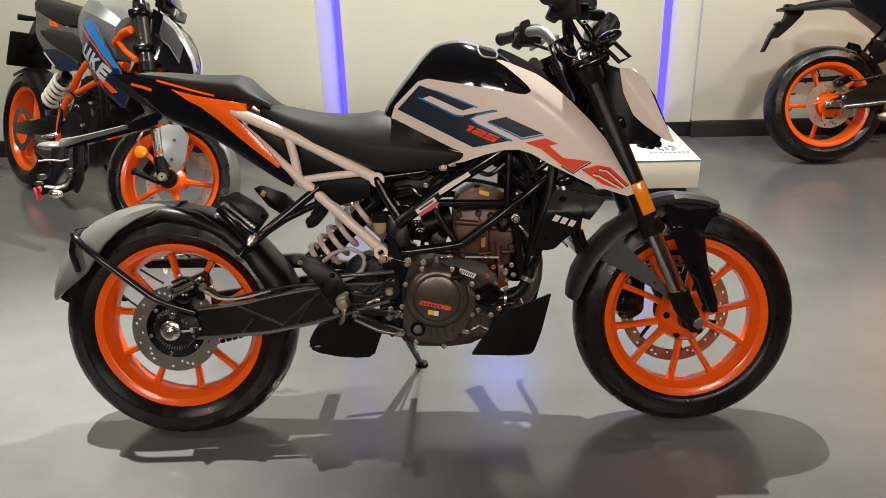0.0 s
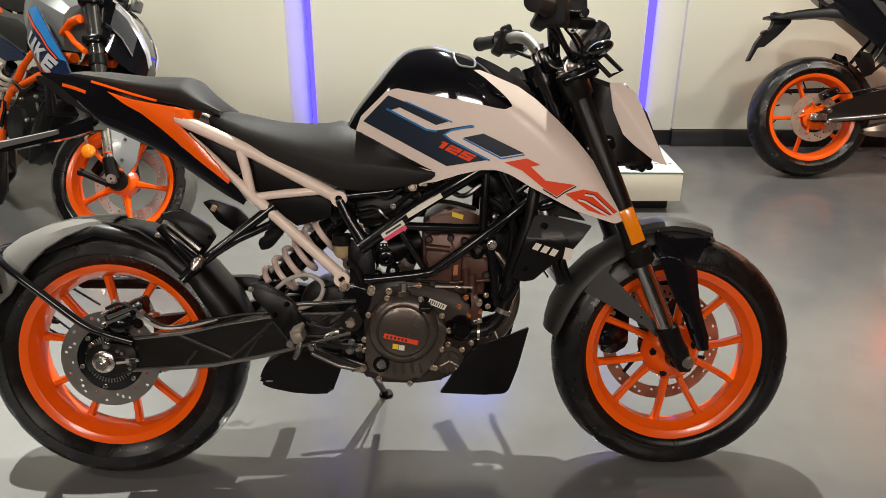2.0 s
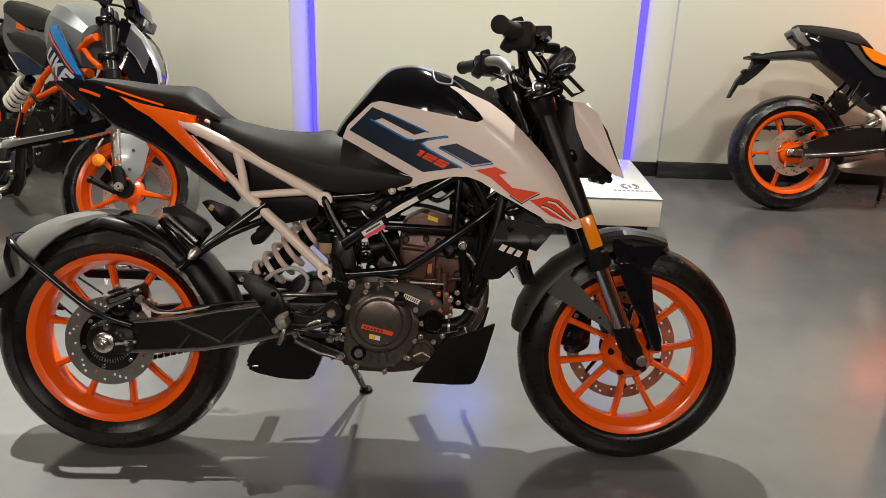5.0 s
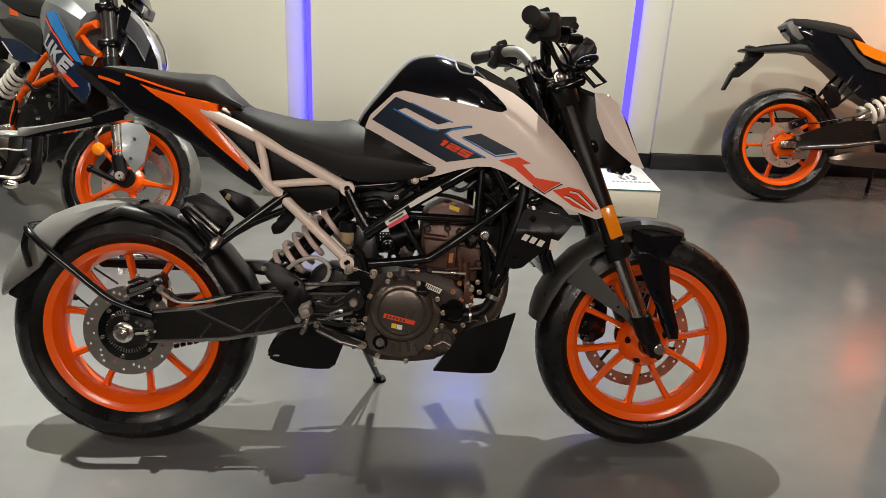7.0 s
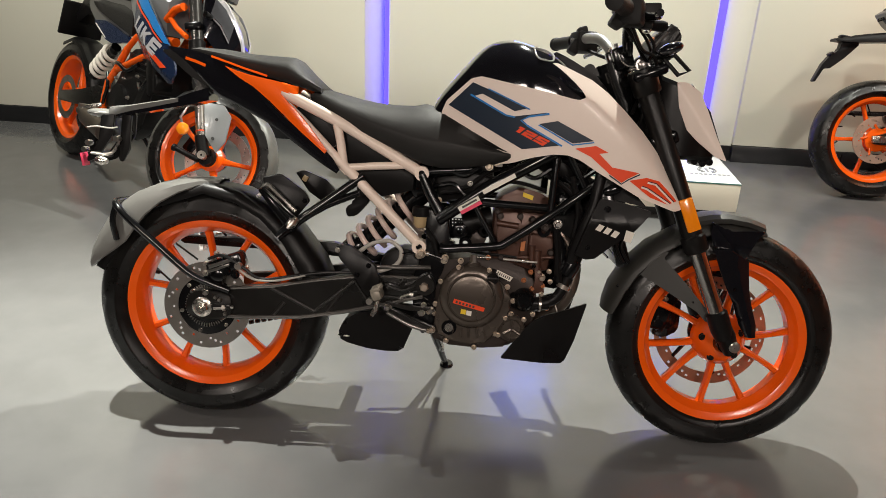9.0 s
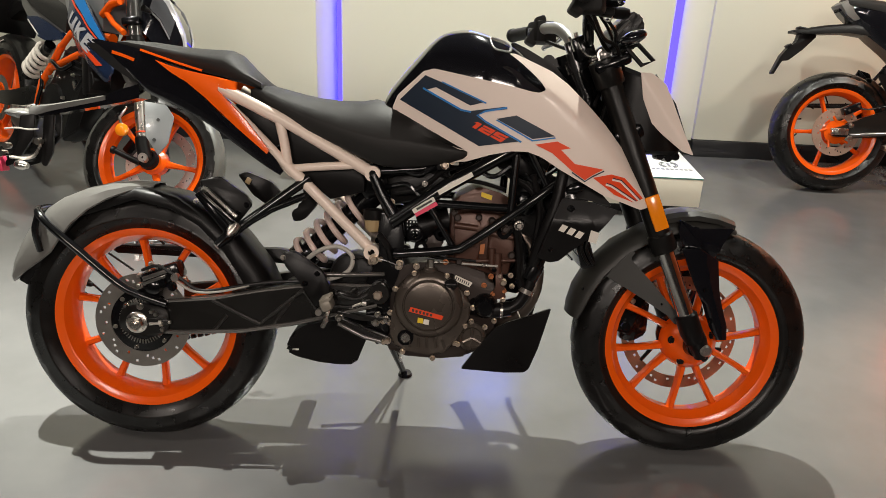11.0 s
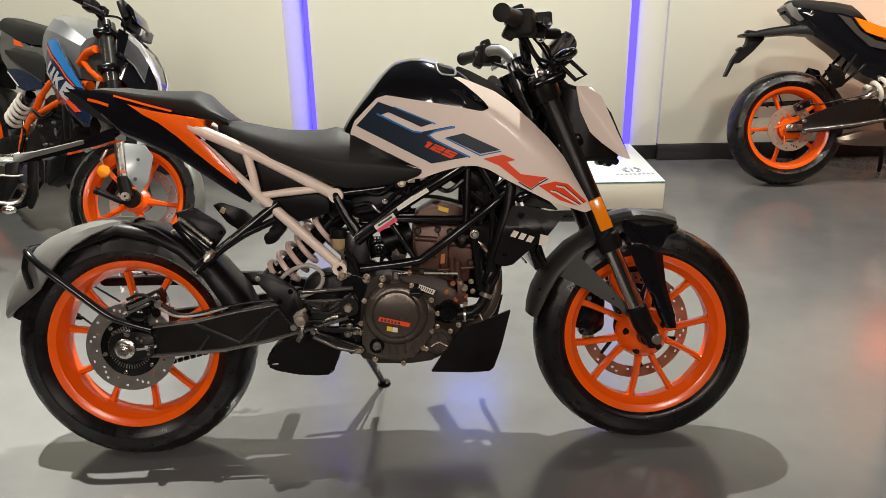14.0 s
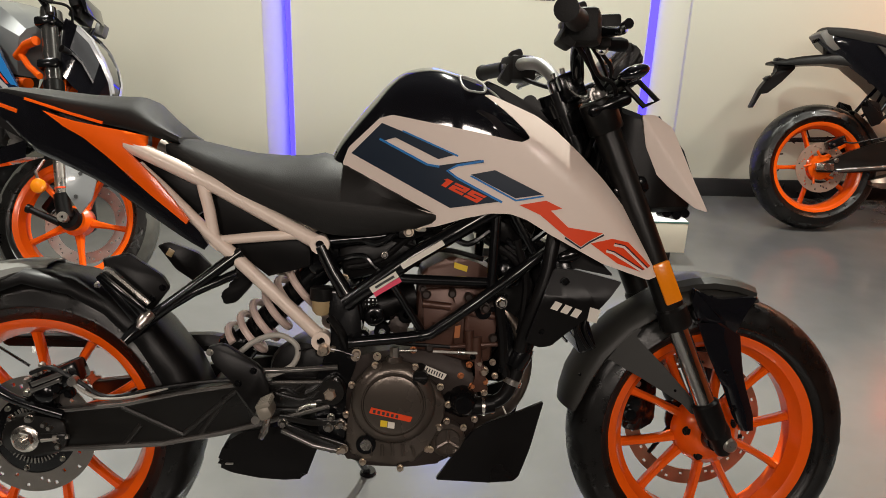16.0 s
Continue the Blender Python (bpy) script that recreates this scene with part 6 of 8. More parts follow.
    for pts, r in (([(0.60, 0.09, 0.64), (0.66, 0.10, 0.655), (0.72, 0.09, 0.70), (0.78, 0.08, 0.715)], 0.006), ([(0.65, 0.07, 0.50), (0.70, 0.085, 0.493), (0.76, 0.09, 0.49), (0.84, 0.085, 0.484)], 0.004), ([(0.86, 0.10, 0.70), (0.92, 0.11, 0.66), (0.95, 0.115, 0.60), (0.93, 0.11, 0.52)], 0.007),
                   ([(0.90, 0.09, 0.74), (0.955, 0.10, 0.70), (1.0, 0.11, 0.68), (1.03, 0.11, 0.70)], 0.006), ([(0.89, 0.10, 0.58), (0.90, 0.10, 0.52), (0.905, 0.10, 0.46), (0.915, 0.10, 0.42)], 0.010), ([(0.68, 0.08, 0.70), (0.74, 0.085, 0.68), (0.80, 0.09, 0.675), (0.86, 0.09, 0.66)], 0.005),
                   ([(0.57, 0.10, 0.545), (0.59, 0.11, 0.52), (0.60, 0.10, 0.49), (0.61, 0.09, 0.46)], 0.008), ([(0.92, 0.12, 0.70), (0.94, 0.12, 0.62), (0.935, 0.115, 0.53), (0.945, 0.11, 0.47)], 0.008)):
        P("wiring_hose", tube(bm_new(), curve(pts), r, 8), BLACK_PLASTIC)
    for x, d, z in ((0.62, 0.11, 0.478), (0.575, 0.10, 0.485), (0.595, 0.095, 0.62), (0.70, 0.12, 0.648), (0.735, 0.11, 0.722), (0.618, 0.105, 0.47), (0.553, 0.10, 0.478)):
        bolt(root, x, d, z, 0.008, 0.006, BOLT, "frame_bolt")

    P("coolant_hose", tube(bm_new(), curve([(0.995, 0.12, 0.74), (0.984, 0.135, 0.695), (0.974, 0.14, 0.637), (0.957, 0.14, 0.585), (0.940, 0.132, 0.532), (0.932, 0.12, 0.49)]), 0.0135, 12), BLACK_PLASTIC)
    bm = plate(bm_new(), rounded([(0.885, 0.700), (0.975, 0.700), (0.980, 0.62), (0.955, 0.55), (0.938, 0.50), (0.905, 0.505), (0.885, 0.45), (0.868, 0.47), (0.880, 0.60)], 0.008), 0.015, 0.05, 0.005)
    P("expansion_tank", bm, BLACK_PLASTIC, "black coolant tank behind the frame")
    bm = plate(bm_new(), rounded([(0.845, 0.505), (0.935, 0.520), (0.940, 0.440), (0.915, 0.400), (0.845, 0.405)], 0.01), -0.01, 0.03, 0.005)
    P("hose_shield", bm, BLACK_PLASTIC)
    P("hose_joint", tube(bm_new(), ((0.925, 0.10, 0.452), (0.936, 0.10, 0.476), (0.944, 0.10, 0.492)), [0.021, 0.023, 0.020], 14), BLACK_FRAME)
    P("horn", lathe(bm_new(), [(0.055, 0.0), (0.055, 0.028), (0.07, 0.028), (0.075, 0.018), (0.075, 0.0)], 0.913, 0.628, 24, closed=False), BLACK_FRAME)
    for x, d, z in ((0.858, 0.092, 0.455), (0.885, 0.085, 0.455), (0.888, 0.10, 0.432), (0.868, 0.10, 0.398), (0.85, 0.10, 0.345), (0.905, 0.08, 0.585), (0.845, 0.1, 0.47)):
        bolt(root, x, d, z, 0.006, 0.006, BOLT if z < 0.46 else BLACK_FRAME, "case_bolt")
    # small clips, couplings and screws round the engine
    for x, d, z, r, m in ((0.716, 0.12, 0.713, 0.009, BOLT), (0.672, 0.112, 0.668, 0.006, STEEL), (0.66, 0.122, 0.475, 0.007, BOLT), (0.728, 0.112, 0.486, 0.006, COPPER), (0.56, 0.118, 0.487, 0.011, BOLT), (0.893, 0.13, 0.582, 0.010, STEEL), (0.862, 0.13, 0.572, 0.009, ENGINE), (0.945, 0.128, 0.545, 0.005, STEEL), (0.60, 0.115, 0.335, 0.006, BOLT), (0.842, 0.108, 0.372, 0.006, COPPER), (0.885, 0.10, 0.362, 0.005, COPPER), (0.573, 0.12, 0.355, 0.007, STEEL)):
        bolt(root, x, d, z, r, r * 0.9, m, "screw")
    for p0, p1, r, m in (((0.70, 0.125, 0.488), (0.735, 0.125, 0.489), 0.0022, STEEL), ((0.765, 0.125, 0.487), (0.850, 0.12, 0.483), 0.0026, HOSE), ((0.812, 0.122, 0.485), (0.826, 0.122, 0.4845), 0.0050, STEEL), ((0.508, 0.122, 0.370), (0.535, 0.124, 0.383), 0.0035, STEEL), ((0.535, 0.124, 0.383), (0.545, 0.122, 0.383), 0.006, STEEL), ((0.905, 0.10, 0.372), (0.912, 0.10, 0.355), 0.0018, LABEL_WHITE)):
        P("linkage", rod(bm_new(), p0, p1, r), m)
    for a, b, r in (((0.606, 0.122, 0.5035), (0.614, 0.122, 0.504), 0.013), ((0.738, 0.128, 0.518), (0.744, 0.128, 0.519), 0.012), ((0.602, 0.118, 0.579), (0.606, 0.118, 0.582), 0.018)):
        P("weld_ring", tube(bm_new(), (a, b), r, 14), BLACK_FRAME)
    for cx, cz, r in ((0.652, 0.545, 0.020), (0.668, 0.515, 0.016), (0.63, 0.505, 0.014), (0.715, 0.548, 0.017)):
        P("hose_end", lathe(bm_new(), [(0.055, r * 0.4), (0.055, r), (0.082, r), (0.085, r * 0.8), (0.085, r * 0.4)], cx, cz, 18), BLACK_FRAME)
    for pts, r in (([(0.575, 0.075, 0.68), (0.62, 0.09, 0.695), (0.66, 0.10, 0.69), (0.70, 0.10, 0.715)], 0.007), ([(0.58, 0.09, 0.655), (0.63, 0.10, 0.665), (0.66, 0.10, 0.64), (0.70, 0.09, 0.65)], 0.005), ([(0.745, 0.09, 0.70), (0.79, 0.10, 0.705), (0.83, 0.10, 0.69), (0.87, 0.10, 0.715)], 0.006),
                   ([(0.90, 0.11, 0.70), (0.925, 0.12, 0.685), (0.95, 0.12, 0.70), (0.985, 0.11, 0.725)], 0.006), ([(0.91, 0.10, 0.735), (0.93, 0.11, 0.705), (0.955, 0.11, 0.69), (0.965, 0.11, 0.66)], 0.005), ([(0.60, 0.08, 0.52), (0.625, 0.09, 0.545), (0.622, 0.09, 0.575), (0.605, 0.08, 0.60)], 0.006), ([(0.90, 0.09, 0.55), (0.915, 0.095, 0.51), (0.908, 0.1, 0.47), (0.9, 0.1, 0.44)], 0.008)):
        P("wiring_hose", tube(bm_new(), curve(pts), r, 8), BLACK_FRAME)
    P("harness_plug", block(bm_new(), (0.712, 0.105, 0.712), (0.030, 0.02, 0.020), Matrix.Rotation(radians(-8), 4, "Y"), 0.003), BLACK_PLASTIC)
    P("harness_plug", block(bm_new(), (0.742, 0.105, 0.722), (0.014, 0.012, 0.018), None, 0.003), HOSE)
    P("water_pump", lathe(bm_new(), [(0.085, 0.0), (0.085, 0.030), (0.118, 0.026), (0.128, 0.016), (0.128, 0.0)], 0.826, 0.382, 28, closed=False), BLACK_FRAME)
    P("pump_bracket", plate(bm_new(), rounded([(0.838, 0.398), (0.876, 0.400), (0.870, 0.432), (0.862, 0.468), (0.846, 0.466), (0.850, 0.430)], 0.005), 0.088, 0.096, 0.002), ENGINE_BROWN, "brown pump bracket")
    # radiator with its side guard
    bm = block(bm_new(), (1.03, 0, 0.585), (0.035, 0.27, 0.20), Matrix.Rotation(radians(-18), 4, "Y"), 0.006)
    rad = P("radiator", bm, BLACK_FRAME, "black radiator")
    for i in range(8):
        P("radiator_fin", block(bm_new(), (1.05 + 0.0075 * (i - 3.5), 0, 0.585 + 0.023 * (i - 3.5)), (0.004, 0.22, 0.004)), BLACK_FRAME, parent=rad)
    gd = lambda x, z: 0.168 - 0.35 * abs(z - 0.60) * (1 if z > 0.6 else 0.4)
    for s in (1, -1):
        bm = skin(bm_new(), rounded([(0.936, 0.514), (0.950, 0.560), (0.968, 0.613), (0.986, 0.652), (1.03, 0.649), (1.112, 0.629), (1.071, 0.579), (1.011, 0.531), (0.985, 0.507), (0.962, 0.503)], 0.005), gd, 0.010, 0.02, s)
        rg = P("radiator_guard", bm, BLACK_PLASTIC, "black radiator side guard", angle=22)
        if s == 1:
            for x, z in ((0.978, 0.5795), (0.997, 0.573), (1.016, 0.566)):
                shape = [(x, z), (x + 0.013, z - 0.0045), (x + 0.022, z + 0.0095), (x + 0.009, z + 0.0145)]
                P("emblem_bar", skin(bm_new(), shape, lambda x, z: gd(x, z) + 0.0015, 0.001, 0.03), LABEL_WHITE, "white emblem", rg)
            P("tag", skin(bm_new(), [(1.052, 0.583), (1.072, 0.577), (1.066, 0.552), (1.048, 0.556)], lambda x, z: gd(x, z) + 0.0025, 0.001, 0.03), LABEL_WHITE, "white paper tag", rg)
            bolt(rg, 1.005, 0.160, 0.628, 0.008, 0.004, BLACK_FRAME)
            bolt(rg, 0.965, 0.160, 0.535, 0.006, 0.004, BLACK_FRAME)
            P("guard_bracket", plate(bm_new(), rounded([(0.982, 0.650), (0.988, 0.698), (1.022, 0.706), (1.06, 0.680), (1.104, 0.636), (1.03, 0.650)], 0.006), 0.118, 0.134, 0.004), BLACK_PLASTIC, parent=rg)
            bm = bm_new()
            m = Matrix.Translation((1.017, 0.134, 0.674)) @ Matrix.Rotation(radians(-20), 4, "Y") @ Matrix.Diagonal((0.026, 0.008, 0.013, 1))
            bmesh.ops.create_uvsphere(bm, u_segments=20, v_segments=12, radius=1, matrix=m)
            P("oval_badge", bm, BLACK_FRAME, "oval black badge", rg)
            for k in (0.0, 0.012):
                P("drain_tube", tube(bm_new(), curve([(1.040 + k, 0.14, 0.555), (1.038 + k, 0.142, 0.535), (1.050 + k, 0.142, 0.510), (1.058 + k, 0.142, 0.500)]), 0.004, 8), BLACK_PLASTIC, parent=rg)
    # belly panels
    bm = skin(bm_new(), rounded([(0.775, 0.226), (0.823, 0.298), (0.850, 0.332), (0.880, 0.350), (0.936, 0.366), (0.984, 0.384), (0.958, 0.287), (0.938, 0.235), (0.927, 0.226)], 0.006), lambda x, z: 0.122 - 0.15 * abs(x - 0.88), 0.008, 0.025)
    P("belly_panel", bm, BLACK_PLASTIC, "black matte belly panel")
    P("belly_panel", skin(bm_new(), [(0.775, 0.226), (0.823, 0.298), (0.880, 0.350), (0.984, 0.384), (0.958, 0.287), (0.927, 0.226)], lambda x, z: 0.10, 0.008, 0.04, -1), BLACK_PLASTIC)
    bel = [(0.353, 0.262), (0.366, 0.295), (0.400, 0.318), (0.47, 0.330), (0.56, 0.325), (0.545, 0.285), (0.522, 0.224), (0.480, 0.222), (0.432, 0.226), (0.378, 0.238), (0.355, 0.250)]
    P("silencer_cover", plate(bm_new(), rounded(bel, 0.01), -0.02, 0.095, 0.012), BLACK_PLASTIC, "black silencer cover under the swingarm")
    P("silencer_slot", block(bm_new(), (0.376, 0.0965, 0.256), (0.016, 0.003, 0.004), bevel=0.001), STEEL)
    bm = tube(bm_new(), curve([(0.90, 0.03, 0.56), (0.945, 0.04, 0.50), (0.945, 0.05, 0.41), (0.90, 0.04, 0.34), (0.80, 0.0, 0.29), (0.66, 0.0, 0.285), (0.55, 0.0, 0.285)]), 0.019, 14)
    P("exhaust_pipe", bm, MUFFLER, "heat-tinted exhaust pipe")

    # footrest assembly
    bm = plate(bm_new(), rounded([(0.348, 0.498), (0.379, 0.504), (0.446, 0.459), (0.464, 0.411), (0.450, 0.370), (0.430, 0.372), (0.412, 0.400), (0.385, 0.438), (0.358, 0.466)], 0.008), 0.128, 0.140, 0.004)
    hp = P("heel_guard", bm, BLACK_PLASTIC, "black heel guard")
    for x, z in ((0.353, 0.487), (0.432, 0.452), (0.404, 0.428)):
        bolt(hp, x, 0.142, z, 0.006, 0.004, STEEL if x < 0.4 else BLACK_FRAME)
    bm = plate(bm_new(), rounded([(0.462, 0.400), (0.480, 0.412), (0.517, 0.398), (0.543, 0.410), (0.561, 0.428), (0.583, 0.438), (0.596, 0.422), (0.590, 0.394), (0.572, 0.382), (0.548, 0.386), (0.516, 0.368), (0.470, 0.370)], 0.008), 0.104, 0.122, 0.005)
    tube(bm, curve([(0.470, 0.122, 0.404), (0.517, 0.122, 0.392), (0.545, 0.122, 0.404), (0.575, 0.122, 0.432)]), 0.004, 8)
    tube(bm, curve([(0.470, 0.122, 0.374), (0.516, 0.122, 0.373), (0.548, 0.122, 0.390), (0.572, 0.122, 0.387)]), 0.004, 8)
    lathe(bm, [(0.085, 0.0), (0.085, 0.028), (0.126, 0.024), (0.126, 0.0)], 0.574, 0.406, 24, closed=False)
    fb = P("footrest_bracket", bm, SWING, "dark cast footrest bracket")
    bolt(fb, 0.572, 0.128, 0.404, 0.0140, 0.008)
    P("bracket_rail", tube(bm_new(), ((0.43, 0.118, 0.446), (0.50, 0.118, 0.448), (0.585, 0.112, 0.452)), 0.0055, 10), SWING_EDGE, parent=fb)
    for pts in ([(0.474, 0.362), (0.535, 0.350), (0.598, 0.350), (0.598, 0.338), (0.535, 0.338), (0.474, 0.350)], [(0.476, 0.348), (0.54, 0.322), (0.606, 0.300), (0.604, 0.287), (0.54, 0.306), (0.476, 0.334)]):
        bm = plate(bm_new(), rounded(pts, 0.004), 0.104, 0.116, 0.003)
        bl = P("footrest_stay", bm, SWING, parent=fb)
    P("footrest_stay", tube(bm_new(), ((0.48, 0.118, 0.330), (0.54, 0.118, 0.300), (0.60, 0.112, 0.284)), 0.0055, 10), SWING_EDGE, parent=fb)
    for x, z in ((0.592, 0.342), (0.596, 0.292), (0.568, 0.335), (0.482, 0.343)):
        bolt(fb, x, 0.118, z, 0.009, 0.008, STEEL if z > 0.3 else BOLT)
    bm = block(bm_new(), (0.460, 0.168, 0.389), (0.027, 0.056, 0.028), Matrix.Rotation(radians(-25), 4, "Y"), 0.008)
    PEG = surface("grey_footrest_metal", (0.24, 0.215, 0.175), 0.5, metal=0.3)
    peg = P("footrest", bm, PEG, "grey ridged footrest", fb)
    for k in range(5):
        P("ridge", block(bm_new(), (0.458, 0.144 + 0.012 * k, 0.402), (0.026, 0.005, 0.010), Matrix.Rotation(radians(-25), 4, "Y"), 0.001), PEG, parent=fb)
    bm = tube(bm_new(), ((0.462, 0.150, 0.372), (0.455, 0.160, 0.345), (0.448, 0.162, 0.33)), [0.006, 0.007, 0.005], 8)
    rod(bm, (0.440, 0.145, 0.367), (0.440, 0.168, 0.367), 0.008)
    P("brake_pedal_tip", bm, STEEL, parent=fb)
    # footrests on the far side
    bm = plate(bm_new(), rounded([(0.470, 0.432), (0.575, 0.432), (0.594, 0.392), (0.556, 0.380), (0.478, 0.388), (0.440, 0.380), (0.440, 0.41)], 0.008), -0.122, -0.104, 0.005)
    fl = P("footrest_bracket", bm, SWING, "dark cast footrest bracket")
    P("footrest", block(bm_new(), (0.455, -0.172, 0.389), (0.034, 0.105, 0.028), Matrix.Rotation(radians(-25), 4, "Y"), 0.008), PEG, "grey ridged footrest", fl)
    bm = tube(bm_new(), curve([(0.50, -0.126, 0.365), (0.56, -0.130, 0.345), (0.62, -0.132, 0.335), (0.66, -0.135, 0.335)]), 0.006, 8)
    rod(bm, (0.66, -0.13, 0.335), (0.662, -0.185, 0.337), 0.009)
    P("gear_lever", bm, BLACK_FRAME, "black gear lever")
    # side stand on the far side
    bm = tube(bm_new(), ((0.580, -0.09, 0.262), (0.598, -0.17, 0.185), (0.622, -0.272, 0.092), (0.627, -0.286, 0.080)), [0.013, 0.011, 0.009, 0.009], 12)
    st = P("side_stand", bm, BLACK_FRAME, "black side stand")
    foot = Vector((0.629, -0.290, 0.0765))
    m = Matrix.Translation(foot) @ Matrix.Rotation(radians(-14), 4, "X")
    bm = bm_new()
    bmesh.ops.create_cone(bm, cap_ends=True, segments=20, radius1=0.021, radius2=0.018, depth=0.008, matrix=m)
    P("stand_foot", bm, BLACK_FRAME, parent=st)
    P("stand_spring", tube(bm_new(), ((0.61, -0.10, 0.25), (0.618, -0.21, 0.14)), 0.0035, 8), STEEL, parent=st)
    return root


main_bike = build_main()

# ---- wall lettering ----
m = Matrix(((0.4584 / 7.55, 0, 0, 0.311), (0, 0, -0.1, W_PANEL - 0.0015), (0, 0.0680, 0, 1.031), (0, 0, 0, 1)))
solid("wall_lettering", text_mesh("MOTORCYCLES", m, 0.022), surface("dark_grey_lettering", (0.05, 0.05, 0.06), 0.5, vary=0.1, bump=0.0), "dark grey word on the cream wall", "lettering")

# ---- podium ----
def podium(x0, x1, y0, y1):
    root = thing("display_podium", pose((x0 + x1) / 2, (y0 + y1) / 2, 0), "low cream display podium with a white glass top", "podium", "display podiums")
    w, h = (x1 - x0) / 2, (y1 - y0) / 2
    part("plinth", block(bm_new(), (0, 0, 0.03), (2 * w - 0.07, 2 * h - 0.14, 0.06), bevel=0.002), SKIRT, root, "black recessed plinth")
    part("body", block(bm_new(), (0, 0, 0.126), (2 * w, 2 * h, 0.132), bevel=0.002), PODIUM, root, "cream podium body")
    part("glass_top", block(bm_new(), (0, 0, 0.197), (2 * w, 2 * h, 0.006), bevel=0.001), GLASS_TOP, root, "white glass top")
    part("glass_edge", block(bm_new(), (0, h + 0.001, 0.1965), (2 * w, 0.002, 0.006)), GLASS_EDGE, root, "greenish glass edge")
    ex, ey = w - 0.115, h - 0.20
    for s in (1, -1):
        bm = bm_new()
        for k in range(2):
            r = 0.030 + 0.012 * k
            tube(bm, [(ex + s * (0.010 + r * math.cos(radians(a)) * 0.8), ey + r * math.sin(radians(a)), 0.2008) for a in range(-75, 76, 15)], 0.003, 6)
        part("emblem_arc", bm, PRINT_GREY, root, "grey emblem")
    part("emblem_bar", block(bm_new(), (ex, ey, 0.2008), (0.012, 0.056, 0.001)), PRINT_GREY, root)
    for i in range(9):
        part("caption_bar", block(bm_new(), (ex - 0.088 + 0.022 * i, ey + 0.072, 0.2006), (0.015, 0.020, 0.001)), PRINT_GREY, root)
    return root


podium(0.30, 1.198, 3.505, 4.25)
podium(-0.76, -0.10, 3.78, 4.30)


def display_stand(x, y, w, dep, h):
    """A dark upright stand at the edge of the aisle."""
    root = thing("display_stand", pose(x, y, 0), "dark grey upright display stand on the polished floor", "display stand")
    part("plinth", block(bm_new(), (0, 0, 0.02), (w - 0.012, dep - 0.012, 0.04), bevel=0.002), SKIRT, root, "black plinth")
    part("body", block(bm_new(), (0, 0, 0.04 + (h - 0.06) / 2), (w, dep, h - 0.06), bevel=0.004), DARK_WALL, root, "dark grey stand body")
    part("top_panel", block(bm_new(), (0, 0, h - 0.01), (w + 0.01, dep + 0.01, 0.02), bevel=0.003), SKIRT, root, "black top panel")


display_stand(1.71, 2.071, 0.18, 0.19, 0.55)


